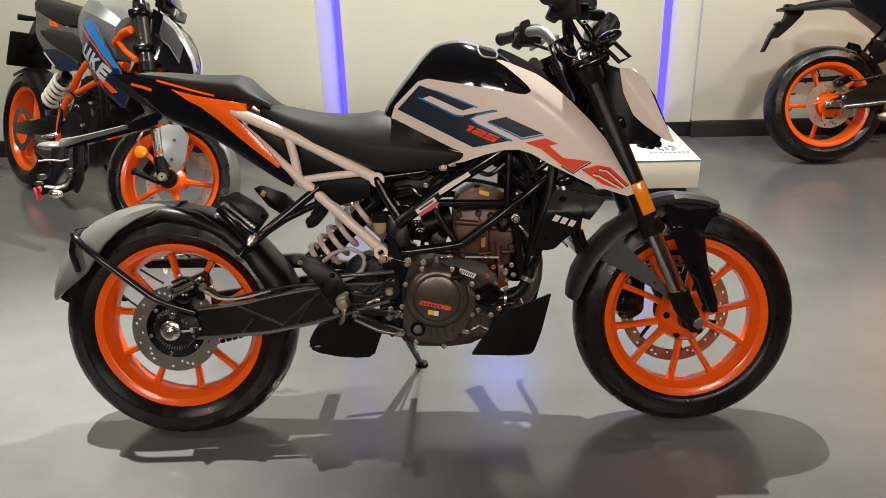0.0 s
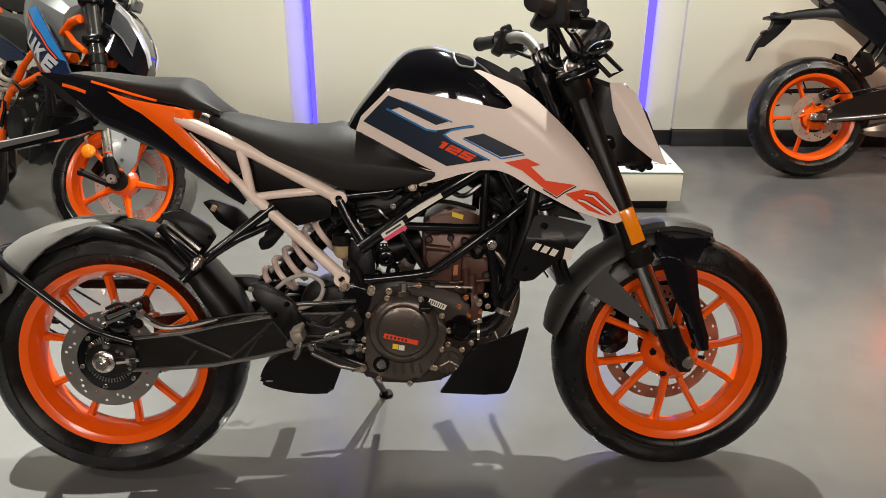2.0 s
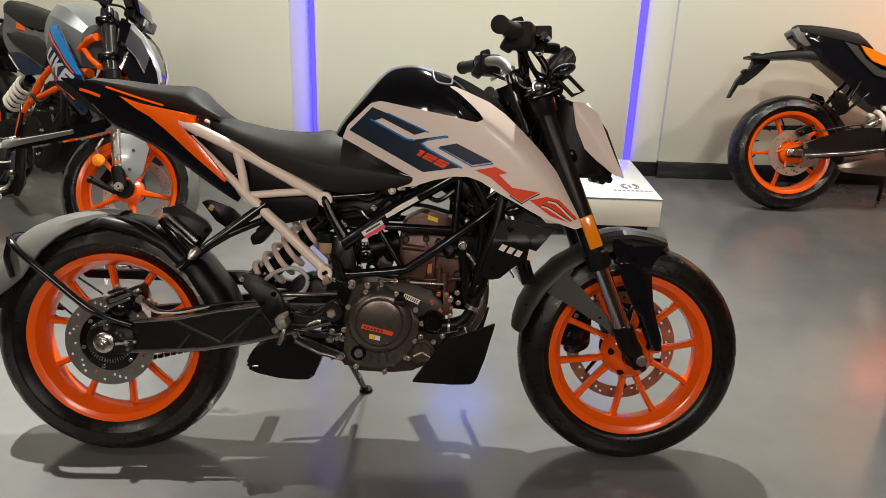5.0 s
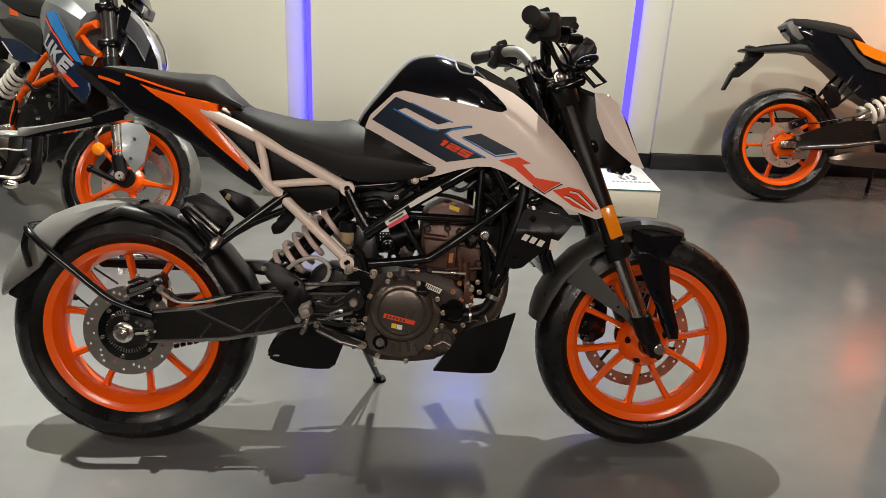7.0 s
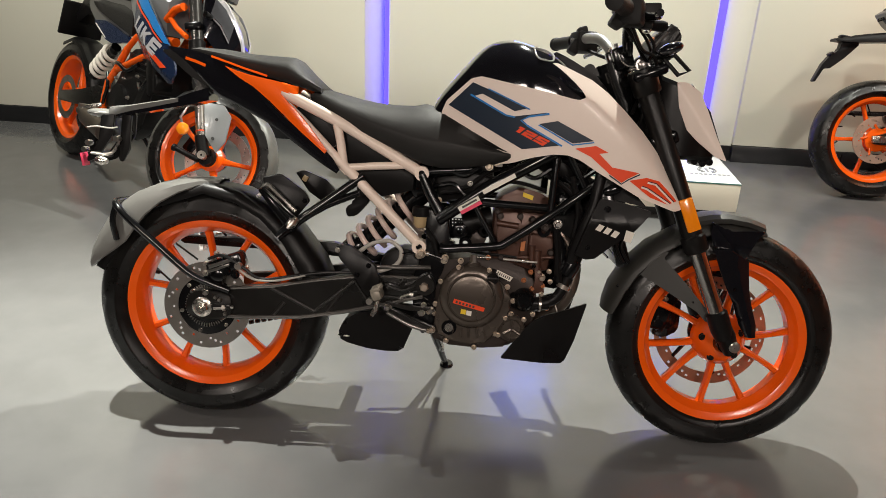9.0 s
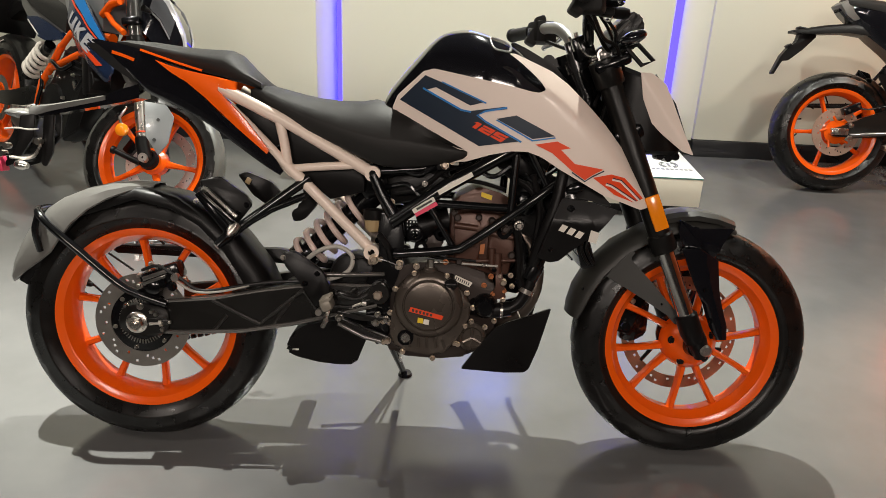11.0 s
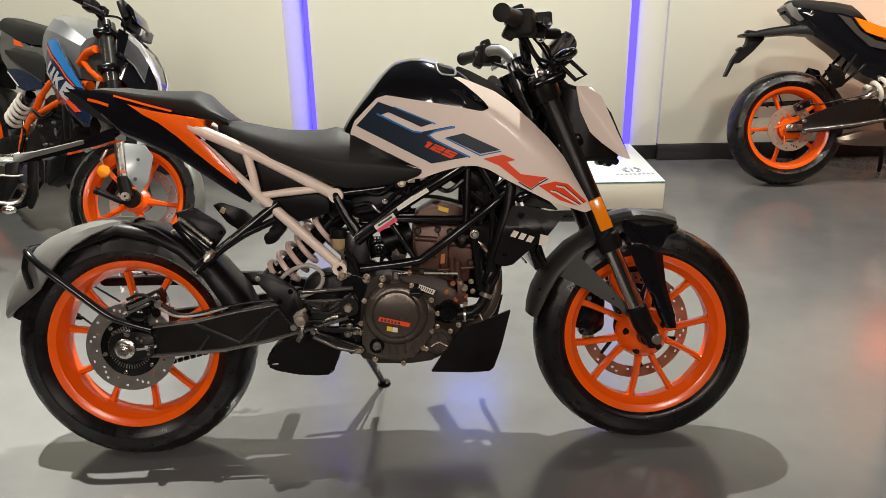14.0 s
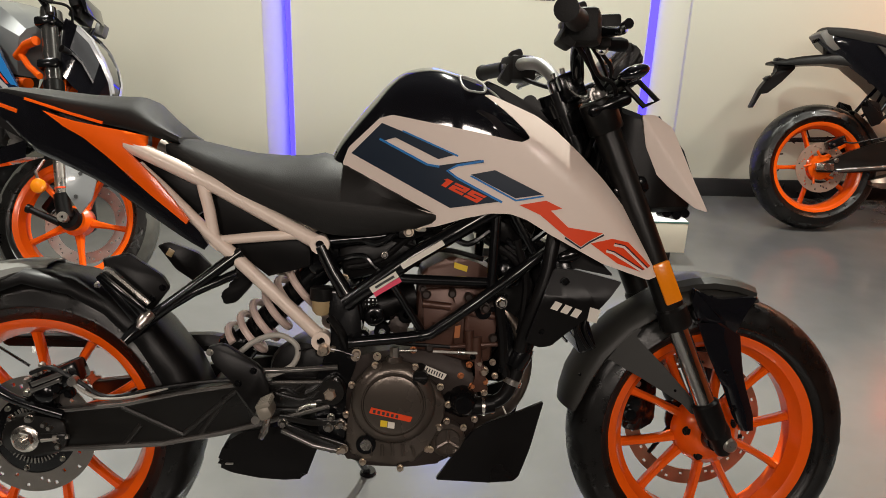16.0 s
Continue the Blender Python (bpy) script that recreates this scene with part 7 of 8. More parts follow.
def build_left():
    """A dark blue and grey bike with an orange frame, its fork turned to the left."""
    root_m = pose(-2.283, 3.913, 0.002, 0, 0, -40.3) @ pose(0, 0, 0, -15.2, 0, 0)
    root = thing("motorcycle", root_m, "grey and dark blue naked motorcycle with an orange tubular frame", "motorcycle", "motorcycles on display")
    P = lambda name, bm, material, label="", parent=None, angle=38, turn=None: part(name, bm, material, parent or root, label, turn, angle)
    RA, FA, FX = 0.308, 0.293, 1.357
    ax = Vector((-0.385, 0, 0.923)).normalized()
    piv = Vector((1.318 - 0.05, 0, 0.352))
    S = Matrix.Translation(piv) @ Matrix.Rotation(radians(37.9), 4, ax) @ Matrix.Translation(-piv)
    rear = wheel("rear_wheel", root, 0, RA, 0.074, 0.222, 0.058, 5, 20, "wide")
    # the paler tread colour stands for light on the turned front tyre
    front = wheel("front_wheel", root, FX, FA, 0.056, 0.216, 0.046, 5, 6, "wide", S, tread=TREAD_LIT)
    disc("front_brake_disc", front, FX, FA, 0.110, 0.150, -0.060, 28, S, DISC_LIGHT)
    disc("rear_brake_disc", rear, 0, RA, 0.08, 0.115, 0.075, 24)
    # fork, steered
    for s in (1, -1):
        low = Vector((1.326, s * 0.100, 0.352))
        at = lambda k: low + ax * k
        leg = P("fork_slider", tube(bm_new(), (at(0.0), at(0.25)), 0.0215, 18), STEEL, "bright steel fork slider", turn=S)
        P("fork_tube", tube(bm_new(), (at(0.22), at(0.24), at(0.68), at(0.70)), [0.026, 0.029, 0.029, 0.026], 18), GUNMETAL, "gunmetal upper fork tube", leg, turn=S)
        P("fork_collar", tube(bm_new(), (at(0.385), at(0.39), at(0.425), at(0.43)), [0.031, 0.035, 0.035, 0.031], 18), FORK_BLACK, "", leg, turn=S)
        P("slider_band", tube(bm_new(), (at(0.036), at(0.042)), 0.0225, 18), RED, "thin red band", leg, turn=S)
        bm = tube(bm_new(), (at(0.022), at(0.017), at(-0.01), (FX, s * 0.096, FA), (FX + 0.006, s * 0.094, FA - 0.014)), [0.022, 0.0275, 0.0275, 0.027, 0.014], 16)
        lathe(bm, [(s * 0.06, 0.0), (s * 0.06, 0.042), (s * 0.085, 0.036), (s * 0.09, 0.0)], FX, FA, 24, closed=False)
        ac = P("axle_clamp", bm, BLACK_PLASTIC, "", leg, turn=S)
        P("axle_end", lathe(bm_new(), [(s * 0.10, 0.005), (s * 0.10, 0.019), (s * 0.126, 0.018), (s * 0.126, 0.005)], FX, FA, 24), STEEL, "bright axle end", leg, turn=S)
    bm = plate(bm_new(), rounded([(1.285, 0.510), (1.375, 0.522), (1.422, 0.484), (1.432, 0.378), (1.410, 0.318), (1.338, 0.378)], 0.006), 0.108, 0.114, 0.002)
    g = P("fork_guard", bm, GREYBODY, "grey fork guard plate", turn=S)
    for x, z in ((1.366, 0.455), (1.376, 0.374)):
        part("bolt", tube(bm_new(), ((x, 0.11, z), (x, 0.118, z)), 0.007, 8), INK, g, "", S)
    bm = tube(bm_new(), ((1.210, 0.085, 0.288), (1.222, 0.085, 0.287), (1.226, 0.085, 0.286), (1.335, 0.085, 0.270)), [0.016, 0.016, 0.012, 0.013], 14)
    P("guard_stay", bm, BLACK_PLASTIC, turn=S)
    bm = block(bm_new(), (FX - 0.13, -0.066, FA + 0.055), (0.05, 0.055, 0.115), Matrix.Rotation(radians(20), 4, "Y"), 0.010)
    P("brake_caliper", bm, BLACK_FRAME, "black brake caliper", turn=S)
    bm = bm_new()
    lathe(bm, [(0.10, 0.0), (0.10, 0.026), (0.112, 0.026), (0.116, 0.018), (0.116, 0.0)], 1.234, 0.374, 28, closed=False)
    P("reflector", bm, REFLECTOR, "round amber reflector", turn=S)
    P("reflector_stay", tube(bm_new(), ((1.234, 0.10, 0.374), (1.20, 0.09, 0.42), (1.215, 0.09, 0.47)), 0.006, 8), STEEL, turn=S)
    bm = arch(bm_new(), FX, FA, [(150, 0.318, 0.050, 0.03), (130, 0.316, 0.060, 0.035), (110, 0.315, 0.062, 0.035), (90, 0.314, 0.060, 0.03), (72, 0.312, 0.045, 0.015)])
    P("front_mudguard", bm, GREYBODY, "grey front mudguard", turn=S)
    for z, x in ((0.945, 1.075), (0.80, 1.135)):
        P("yoke", block(bm_new(), (x, 0, z), (0.075, 0.27, 0.035), Matrix.Rotation(radians(-22), 4, "Y"), 0.01), BLACK_FRAME, turn=S)
    # headlight
    head = ((1.12, 0.80, 0.985, 0.085), (1.18, 0.78, 0.965, 0.10), (1.235, 0.745, 0.935, 0.095), (1.288, 0.725, 0.880, 0.080), (1.328, 0.715, 0.822, 0.055), (1.344, 0.712, 0.775, 0.035))
    hl = P("headlight", loft(bm_new(), [[(x, w, z0), (x, -w, z0), (x, -w, z1), (x, w, z1)] for x, z0, z1, w in head]), BLACK_GLOSS, "angular headlight with clear lenses", turn=S)
    for s in (1, -1):
        secs = [[(x, s * (w + 0.003), z1 - 0.018), (x, s * (w + 0.006), z1 + 0.002), (x, s * (w - 0.016), z1 + 0.006), (x, s * (w - 0.016), z1 - 0.006)] for x, z0, z1, w in head[1:]]
        P("lamp_trim", loft(bm_new(), secs), SILVER, "silver headlight trim", hl, turn=S)
        secs = [[(x, s * (w + 0.004), z1 - 0.098), (x, s * (w + 0.006), z1 - 0.090), (x, s * (w - 0.01), z1 - 0.090), (x, s * (w - 0.01), z1 - 0.098)] for x, z0, z1, w in head[1:4]]
        P("lamp_trim", loft(bm_new(), secs), SILVER, "silver headlight trim", hl, turn=S)
        secs = [[(x, s * (w + 0.002), z1 - 0.088), (x, s * (w + 0.003), z1 - 0.016), (x, s * (w - 0.01), z1 - 0.016), (x, s * (w - 0.01), z1 - 0.088)] for x, z0, z1, w in head[1:4]]
        P("lens", loft(bm_new(), secs), LAMP_GREY, "grey clear lamp lens", hl, turn=S)
    # handlebar
    line = [(1.06, 0.36, 1.0), (1.055, 0.28, 1.012), (1.05, 0.20, 1.018), (1.055, 0.13, 1.005), (1.06, 0.06, 0.985), (1.06, 0, 0.985)]
    bar = P("handlebar", tube(bm_new(), curve(line + [(x, -d, z) for x, d, z in line[-2::-1]], 5), 0.0125, 12), BLACK_FRAME, "black tubular handlebar", turn=S)
    for s in (1, -1):
        P("grip", tube(bm_new(), ((1.061, s * 0.385, 0.998), (1.06, s * 0.37, 1.0), (1.054, s * 0.255, 1.014)), [0.015, 0.019, 0.018], 14), BLACK_PLASTIC, "", bar, turn=S)
        bm = block(bm_new(), (1.052, s * 0.215, 1.018), (0.05, 0.06, 0.05), None, 0.01)
        block(bm, (1.075, s * 0.165, 1.02), (0.04, 0.045, 0.035), None, 0.006)
        P("switch_box", bm, BLACK_PLASTIC, "", bar, turn=S)
        P("lever", tube(bm_new(), curve([(1.085, s * 0.17, 1.01), (1.11, s * 0.22, 1.0), (1.115, s * 0.29, 0.99), (1.10, s * 0.36, 0.98)]), [0.009] * 7 + [0.006] * 12, 8), BLACK_FRAME, "", bar, turn=S)
        P("bar_clamp", block(bm_new(), (1.06, s * 0.045, 0.985), (0.045, 0.035, 0.05), Matrix.Rotation(radians(-22), 4, "Y"), 0.008), GREY, "grey cast bar clamp", bar, turn=S)
        P("cable", tube(bm_new(), curve([(1.085, s * 0.165, 1.005), (1.13, s * 0.10, 1.02), (1.14, s * 0.06, 0.95), (1.12, s * 0.05, 0.84)]), 0.005, 8), BLACK_PLASTIC, "", bar, turn=S)
        P("indicator", tube(bm_new(), ((1.19, s * 0.11, 0.86), (1.20, s * 0.15, 0.855), (1.19, s * 0.17, 0.855)), [0.008, 0.011, 0.014], 10), BLACK_PLASTIC, "", turn=S)
    bm = block(bm_new(), (1.13, -0.155, 1.035), (0.04, 0.045, 0.05), None, 0.008)
    P("brake_reservoir", bm, GREY, "grey brake fluid reservoir", bar, turn=S)
    bm = block(bm_new(), (1.105, 0, 1.075), (0.035, 0.15, 0.085), Matrix.Rotation(radians(-35), 4, "Y"), 0.008)
    block(bm, (1.125, 0, 1.035), (0.05, 0.10, 0.06), None, 0.008)
    ip = P("instrument_panel", bm, BLACK_PLASTIC, turn=S)
    P("visor", plate(bm_new(), rounded([(1.12, 1.105), (1.15, 1.085), (1.185, 1.03), (1.175, 1.028), (1.14, 1.07), (1.115, 1.09)], 0.003), -0.07, 0.07, 0.003), BLACK_GLOSS, "dark visor", ip, turn=S)
    # tank and shrouds
    secs = []
    for x, zt, w, zm in ((0.58, 0.84, 0.06, 0.80), (0.62, 0.92, 0.085, 0.86), (0.68, 0.99, 0.11, 0.90), (0.76, 1.03, 0.135, 0.93), (0.86, 1.025, 0.14, 0.92), (0.94, 0.99, 0.12, 0.90), (1.0, 0.95, 0.09, 0.88)):
        q = [(w * 0.85, 0.76), (w, zm - 0.03), (w * 0.97, zm + 0.02), (w * 0.75, zm + (zt - zm) * 0.72), (w * 0.42, zm + (zt - zm) * 0.96), (0, zt)]
        secs.append([(x, d, z) for d, z in q] + [(x, -d, z) for d, z in q[-2::-1]])
    P("fuel_tank", loft(bm_new(), secs), GREYBODY, "grey metallic fuel tank", angle=22)
    def shroud_l(x, z):
        """A folded panel: it bends in below the lettering and towards its tip."""
        fold = z - lin(x, [(0.84, 0.800), (1.00, 0.735), (1.25, 0.600)])
        return lin(x, [(0.84, 0.170), (0.95, 0.190), (1.10, 0.198), (1.29, 0.172)]) + 0.45 * min(0.0, fold) - 0.12 * max(0.0, fold)

    for s in (1, -1):
        sh = P("tank_shroud", skin(bm_new(), rounded([(0.842, 0.895), (0.942, 0.915), (1.087, 0.828), (1.205, 0.735), (1.272, 0.665), (1.300, 0.625), (1.276, 0.580), (1.248, 0.572), (1.070, 0.635), (0.890, 0.656), (0.850, 0.692), (0.895, 0.775)], 0.012), shroud_l, 0.008, 0.02, s), DARKBLUE, "dark blue radiator shroud with grey and orange graphics", angle=25)
        on = lambda lift: (lambda x, z: shroud_l(x, z) + lift)
        P("decal", skin(bm_new(), [(0.846, 0.896), (0.940, 0.914), (1.085, 0.828), (1.215, 0.730), (1.182, 0.730), (1.040, 0.806)], on(0.002), 0.001, 0.02, s), BLUE, "bright blue decal", sh)
        P("decal", skin(bm_new(), [(0.856, 0.880), (1.034, 0.804), (1.171, 0.730), (1.158, 0.730), (1.028, 0.798), (0.862, 0.868)], on(0.002), 0.001, 0.02, s), RED, "thin red stripe", sh)
        for u0, shape in ((0.05, [(0, 1), (0.3, 1), (0.3, 0.28), (0.7, 0.28), (0.7, 1), (1, 1), (1, 0), (0, 0)]), (0.36, [(0, 1), (0.3, 1), (0.3, 0.65), (0.75, 1), (1.05, 1), (0.6, 0.55), (1.05, 0), (0.7, 0), (0.3, 0.4), (0.3, 0), (0, 0)]), (0.68, [(0, 1), (1, 1), (1, 0.74), (0.3, 0.74), (0.3, 0.62), (0.9, 0.62), (0.9, 0.38), (0.3, 0.38), (0.3, 0.26), (1, 0.26), (1, 0), (0, 0)])):
            pts = []
            for u, v in shape:
                k = u0 + 0.25 * u
                low, high = Vector((0.892 + 0.262 * k, 0.768 - 0.110 * k)), Vector((0.925 + 0.272 * k, 0.822 - 0.112 * k))
                pts.append(tuple(low.lerp(high, v)))
            P("decal", skin(bm_new(), pts, on(0.003), 0.001, 0.03, s), ARM_PALE, "pale lettering shape", sh)
        P("decal", skin(bm_new(), [(1.077, 0.678), (1.112, 0.688), (1.236, 0.634), (1.199, 0.627)], on(0.003), 0.001, 0.03, s), RED, "orange lettering strip", sh)
        # orange frame
        for pts, r in ((((0.548, 0.30), (0.552, 0.40), (0.570, 0.475), (0.640, 0.550), (0.722, 0.655)), 0.0165), (((0.640, 0.545), (0.86, 0.630), (1.00, 0.70)), 0.015), (((0.722, 0.655), (0.80, 0.72), (0.90, 0.78)), 0.014), (((1.00, 0.825), (1.06, 0.875), (1.13, 0.895)), 0.017), (((1.03, 0.835), (1.10, 0.80), (1.19, 0.775)), 0.012), (((0.90, 0.72), (1.03, 0.735), (1.11, 0.74)), 0.020)):
            P("frame_tube", tube(bm_new(), [(x, s * 0.115 * (1 if x < 0.9 else 0.75), z) for x, z in pts], r, 12), ORANGE, "orange frame tube")
    # shock, swingarm, engine, exhaust, seat and tail
    a, b = Vector((0.525, 0.09, 0.625)), Vector((0.36, 0.09, 0.490))
    w = (b - a).normalized()
    sh = P("shock_absorber", tube(bm_new(), (a - w * 0.03, b + w * 0.03), 0.024, 14), BLACK_FRAME, "shock absorber with a white spring")
    P("spring", coil(bm_new(), a, b, 0.038, 0.010, 5.5), LABEL_WHITE, "white coil spring", sh)
    for s in (1, -1):
        P("swingarm", plate(bm_new(), rounded([(-0.02, 0.335), (0.25, 0.385), (0.45, 0.44), (0.60, 0.43), (0.60, 0.36), (0.30, 0.31), (-0.02, 0.285)], 0.015), s * 0.085, s * 0.115, 0.005), SWING, "black cast swingarm leg")
    P("engine", plate(bm_new(), rounded([(0.60, 0.28), (0.82, 0.26), (0.90, 0.33), (0.93, 0.60), (0.82, 0.68), (0.72, 0.62), (0.66, 0.50), (0.60, 0.44)], 0.03), -0.115, 0.11, 0.015), ENGINE_BLACK, "dark engine")
    bm = lathe(bm_new(), [(0.10, 0.0), (0.10, 0.09), (0.125, 0.085), (0.13, 0.0)], 0.70, 0.40, 40, closed=False)
    P("clutch_cover", bm, ENGINE_BLACK)
    P("radiator", block(bm_new(), (1.03, 0, 0.60), (0.06, 0.30, 0.22), Matrix.Rotation(radians(-18), 4, "Y"), 0.01), BLACK_PLASTIC)
    P("engine_guard", plate(bm_new(), rounded([(0.88, 0.26), (1.02, 0.34), (1.10, 0.56), (1.04, 0.62), (0.95, 0.50), (0.86, 0.36)], 0.02), 0.06, 0.14, 0.01), BLACK_PLASTIC)
    for x, z in ((0.62, 0.44), (0.64, 0.33), (0.70, 0.285), (0.79, 0.33), (0.80, 0.44), (0.74, 0.52), (0.87, 0.55), (0.66, 0.51)):
        bolt(root, x, 0.122, z, 0.008, 0.008, STEEL)
    for pts, r in (([(0.60, 0.11, 0.56), (0.68, 0.13, 0.58), (0.78, 0.13, 0.56), (0.86, 0.12, 0.60)], 0.010), ([(0.88, 0.11, 0.52), (0.95, 0.13, 0.50), (1.0, 0.13, 0.55), (1.03, 0.12, 0.60)], 0.014), ([(0.90, 0.08, 0.60), (0.98, 0.10, 0.52), (0.97, 0.09, 0.38), (0.86, 0.08, 0.27)], 0.018), ([(0.56, 0.12, 0.52), (0.60, 0.13, 0.46), (0.58, 0.13, 0.40), (0.55, 0.12, 0.36)], 0.008)):
        P("engine_hose", tube(bm_new(), curve(pts), r, 10), BLACK_FRAME)
    for i in range(4):
        P("cylinder_fin", block(bm_new(), (0.84, 0, 0.56 + 0.025 * i), (0.17, 0.235, 0.008), Matrix.Rotation(radians(4), 4, "Y"), 0.002), ENGINE_BLACK)
    bm = tube(bm_new(), ((0.36, 0.10, 0.27), (0.60, 0.10, 0.24)), [0.05, 0.06], 16)
    tube(bm, ((0.28, 0.11, 0.285), (0.37, 0.10, 0.268)), [0.024, 0.03], 14)
    P("silencer", bm, MUFFLER, "short dark exhaust silencer")
    seat_ring = lambda x, z, w1, w2, zb: [(x, w1, z), (x, (w1 + w2) / 2, z - 0.006), (x, w2, z + (zb - z) * 0.4), (x, w2 * 0.95, zb), (x, -w2 * 0.95, zb), (x, -w2, z + (zb - z) * 0.4), (x, -(w1 + w2) / 2, z - 0.006), (x, -w1, z), (x, 0, z + 0.006)]
    rows = [(0.29, 0.842, 0.08, 0.116, 0.815), (0.38, 0.855, 0.09, 0.122, 0.79), (0.48, 0.85, 0.095, 0.124, 0.77), (0.62, 0.85, 0.095, 0.126, 0.742), (0.75, 0.85, 0.08, 0.122, 0.715)]
    P("rider_seat", loft(bm_new(), [seat_ring(*r) for r in rows]), SEAT, "black rider seat", angle=60)
    rows = [(0.08, 0.970, 0.04, 0.06, 0.945), (0.12, 0.985, 0.055, 0.08, 0.925), (0.18, 0.990, 0.065, 0.095, 0.912), (0.36, 0.974, 0.075, 0.10, 0.886), (0.54, 0.964, 0.08, 0.10, 0.875), (0.66, 0.948, 0.07, 0.09, 0.878)]
    P("pillion_seat", loft(bm_new(), [seat_ring(*r) for r in rows]), SEAT, "black pillion seat", angle=60)
    td = lambda x, z: lin(x, [(0.10, 0.085), (0.3, 0.104), (0.75, 0.112)])
    for s in (1, -1):
        P("tail_panel", skin(bm_new(), [(0.17, 0.925), (0.37, 0.886), (0.52, 0.866), (0.74, 0.868), (0.742, 0.80), (0.74, 0.725), (0.67, 0.705), (0.466, 0.746), (0.315, 0.741), (0.218, 0.784), (0.184, 0.815)], td, 0.02, 0.03, s), GREY, "grey tail panel")
        P("tail_insert", skin(bm_new(), [(0.368, 0.889), (0.446, 0.879), (0.477, 0.858), (0.375, 0.860)], lambda x, z: td(x, z) + 0.003, 0.004, 0.03, s), ORANGE, "orange tail patch")
        sp = P("side_panel", skin(bm_new(), [(0.349, 0.744), (0.469, 0.754), (0.587, 0.735), (0.729, 0.708), (0.758, 0.686), (0.564, 0.659), (0.493, 0.668), (0.382, 0.715)], lambda x, z: 0.125, 0.02, 0.03, s), DARKBLUE, "dark blue side panel")
        P("panel_stripe", skin(bm_new(), [(0.362, 0.730), (0.372, 0.732), (0.500, 0.676), (0.490, 0.674)], lambda x, z: 0.127, 0.002, 0.03, s), LABEL_WHITE, "thin pale stripe", sp)
        P("indicator", tube(bm_new(), ((0.13, s * 0.05, 0.885), (0.11, s * 0.11, 0.88), (0.10, s * 0.15, 0.88)), [0.008, 0.014, 0.016], 10), BLACK_PLASTIC)
    bm = block(bm_new(), (0.10, 0, 0.935), (0.06, 0.10, 0.04), None, 0.01)
    P("tail_light", bm, LENS_M, "dark tail light")
    P("plate_holder", plate(bm_new(), rounded([(0.06, 0.925), (0.20, 0.90), (0.22, 0.80), (0.06, 0.76), (-0.06, 0.70), (-0.10, 0.74)], 0.01), -0.04, 0.04, 0.005), BLACK_PLASTIC, "black number plate arm")
    P("plate_holder", block(bm_new(), (-0.105, 0.0, 0.715), (0.018, 0.23, 0.185), Matrix.Rotation(radians(14), 4, "Y"), 0.008), BLACK_PLASTIC, "black number plate holder")
    P("rear_mudguard", arch(bm_new(), 0, RA, [(120, 0.33, 0.07, 0.03), (95, 0.325, 0.078, 0.03), (70, 0.322, 0.078, 0.035), (40, 0.325, 0.078, 0.04)]), BLACK_PLASTIC)
    bm = tube(bm_new(), ((0.50, -0.10, 0.26), (0.56, -0.2, 0.10), (0.57, -0.225, 0.055)), 0.012, 10)
    P("side_stand", bm, BLACK_FRAME)
    bm = tube(bm_new(), ((0.55, 0.12, 0.36), (0.53, 0.17, 0.34), (0.53, 0.22, 0.34)), [0.014, 0.012, 0.012], 10)
    P("footrest", bm, STEEL)
    return root


left_bike = build_left()


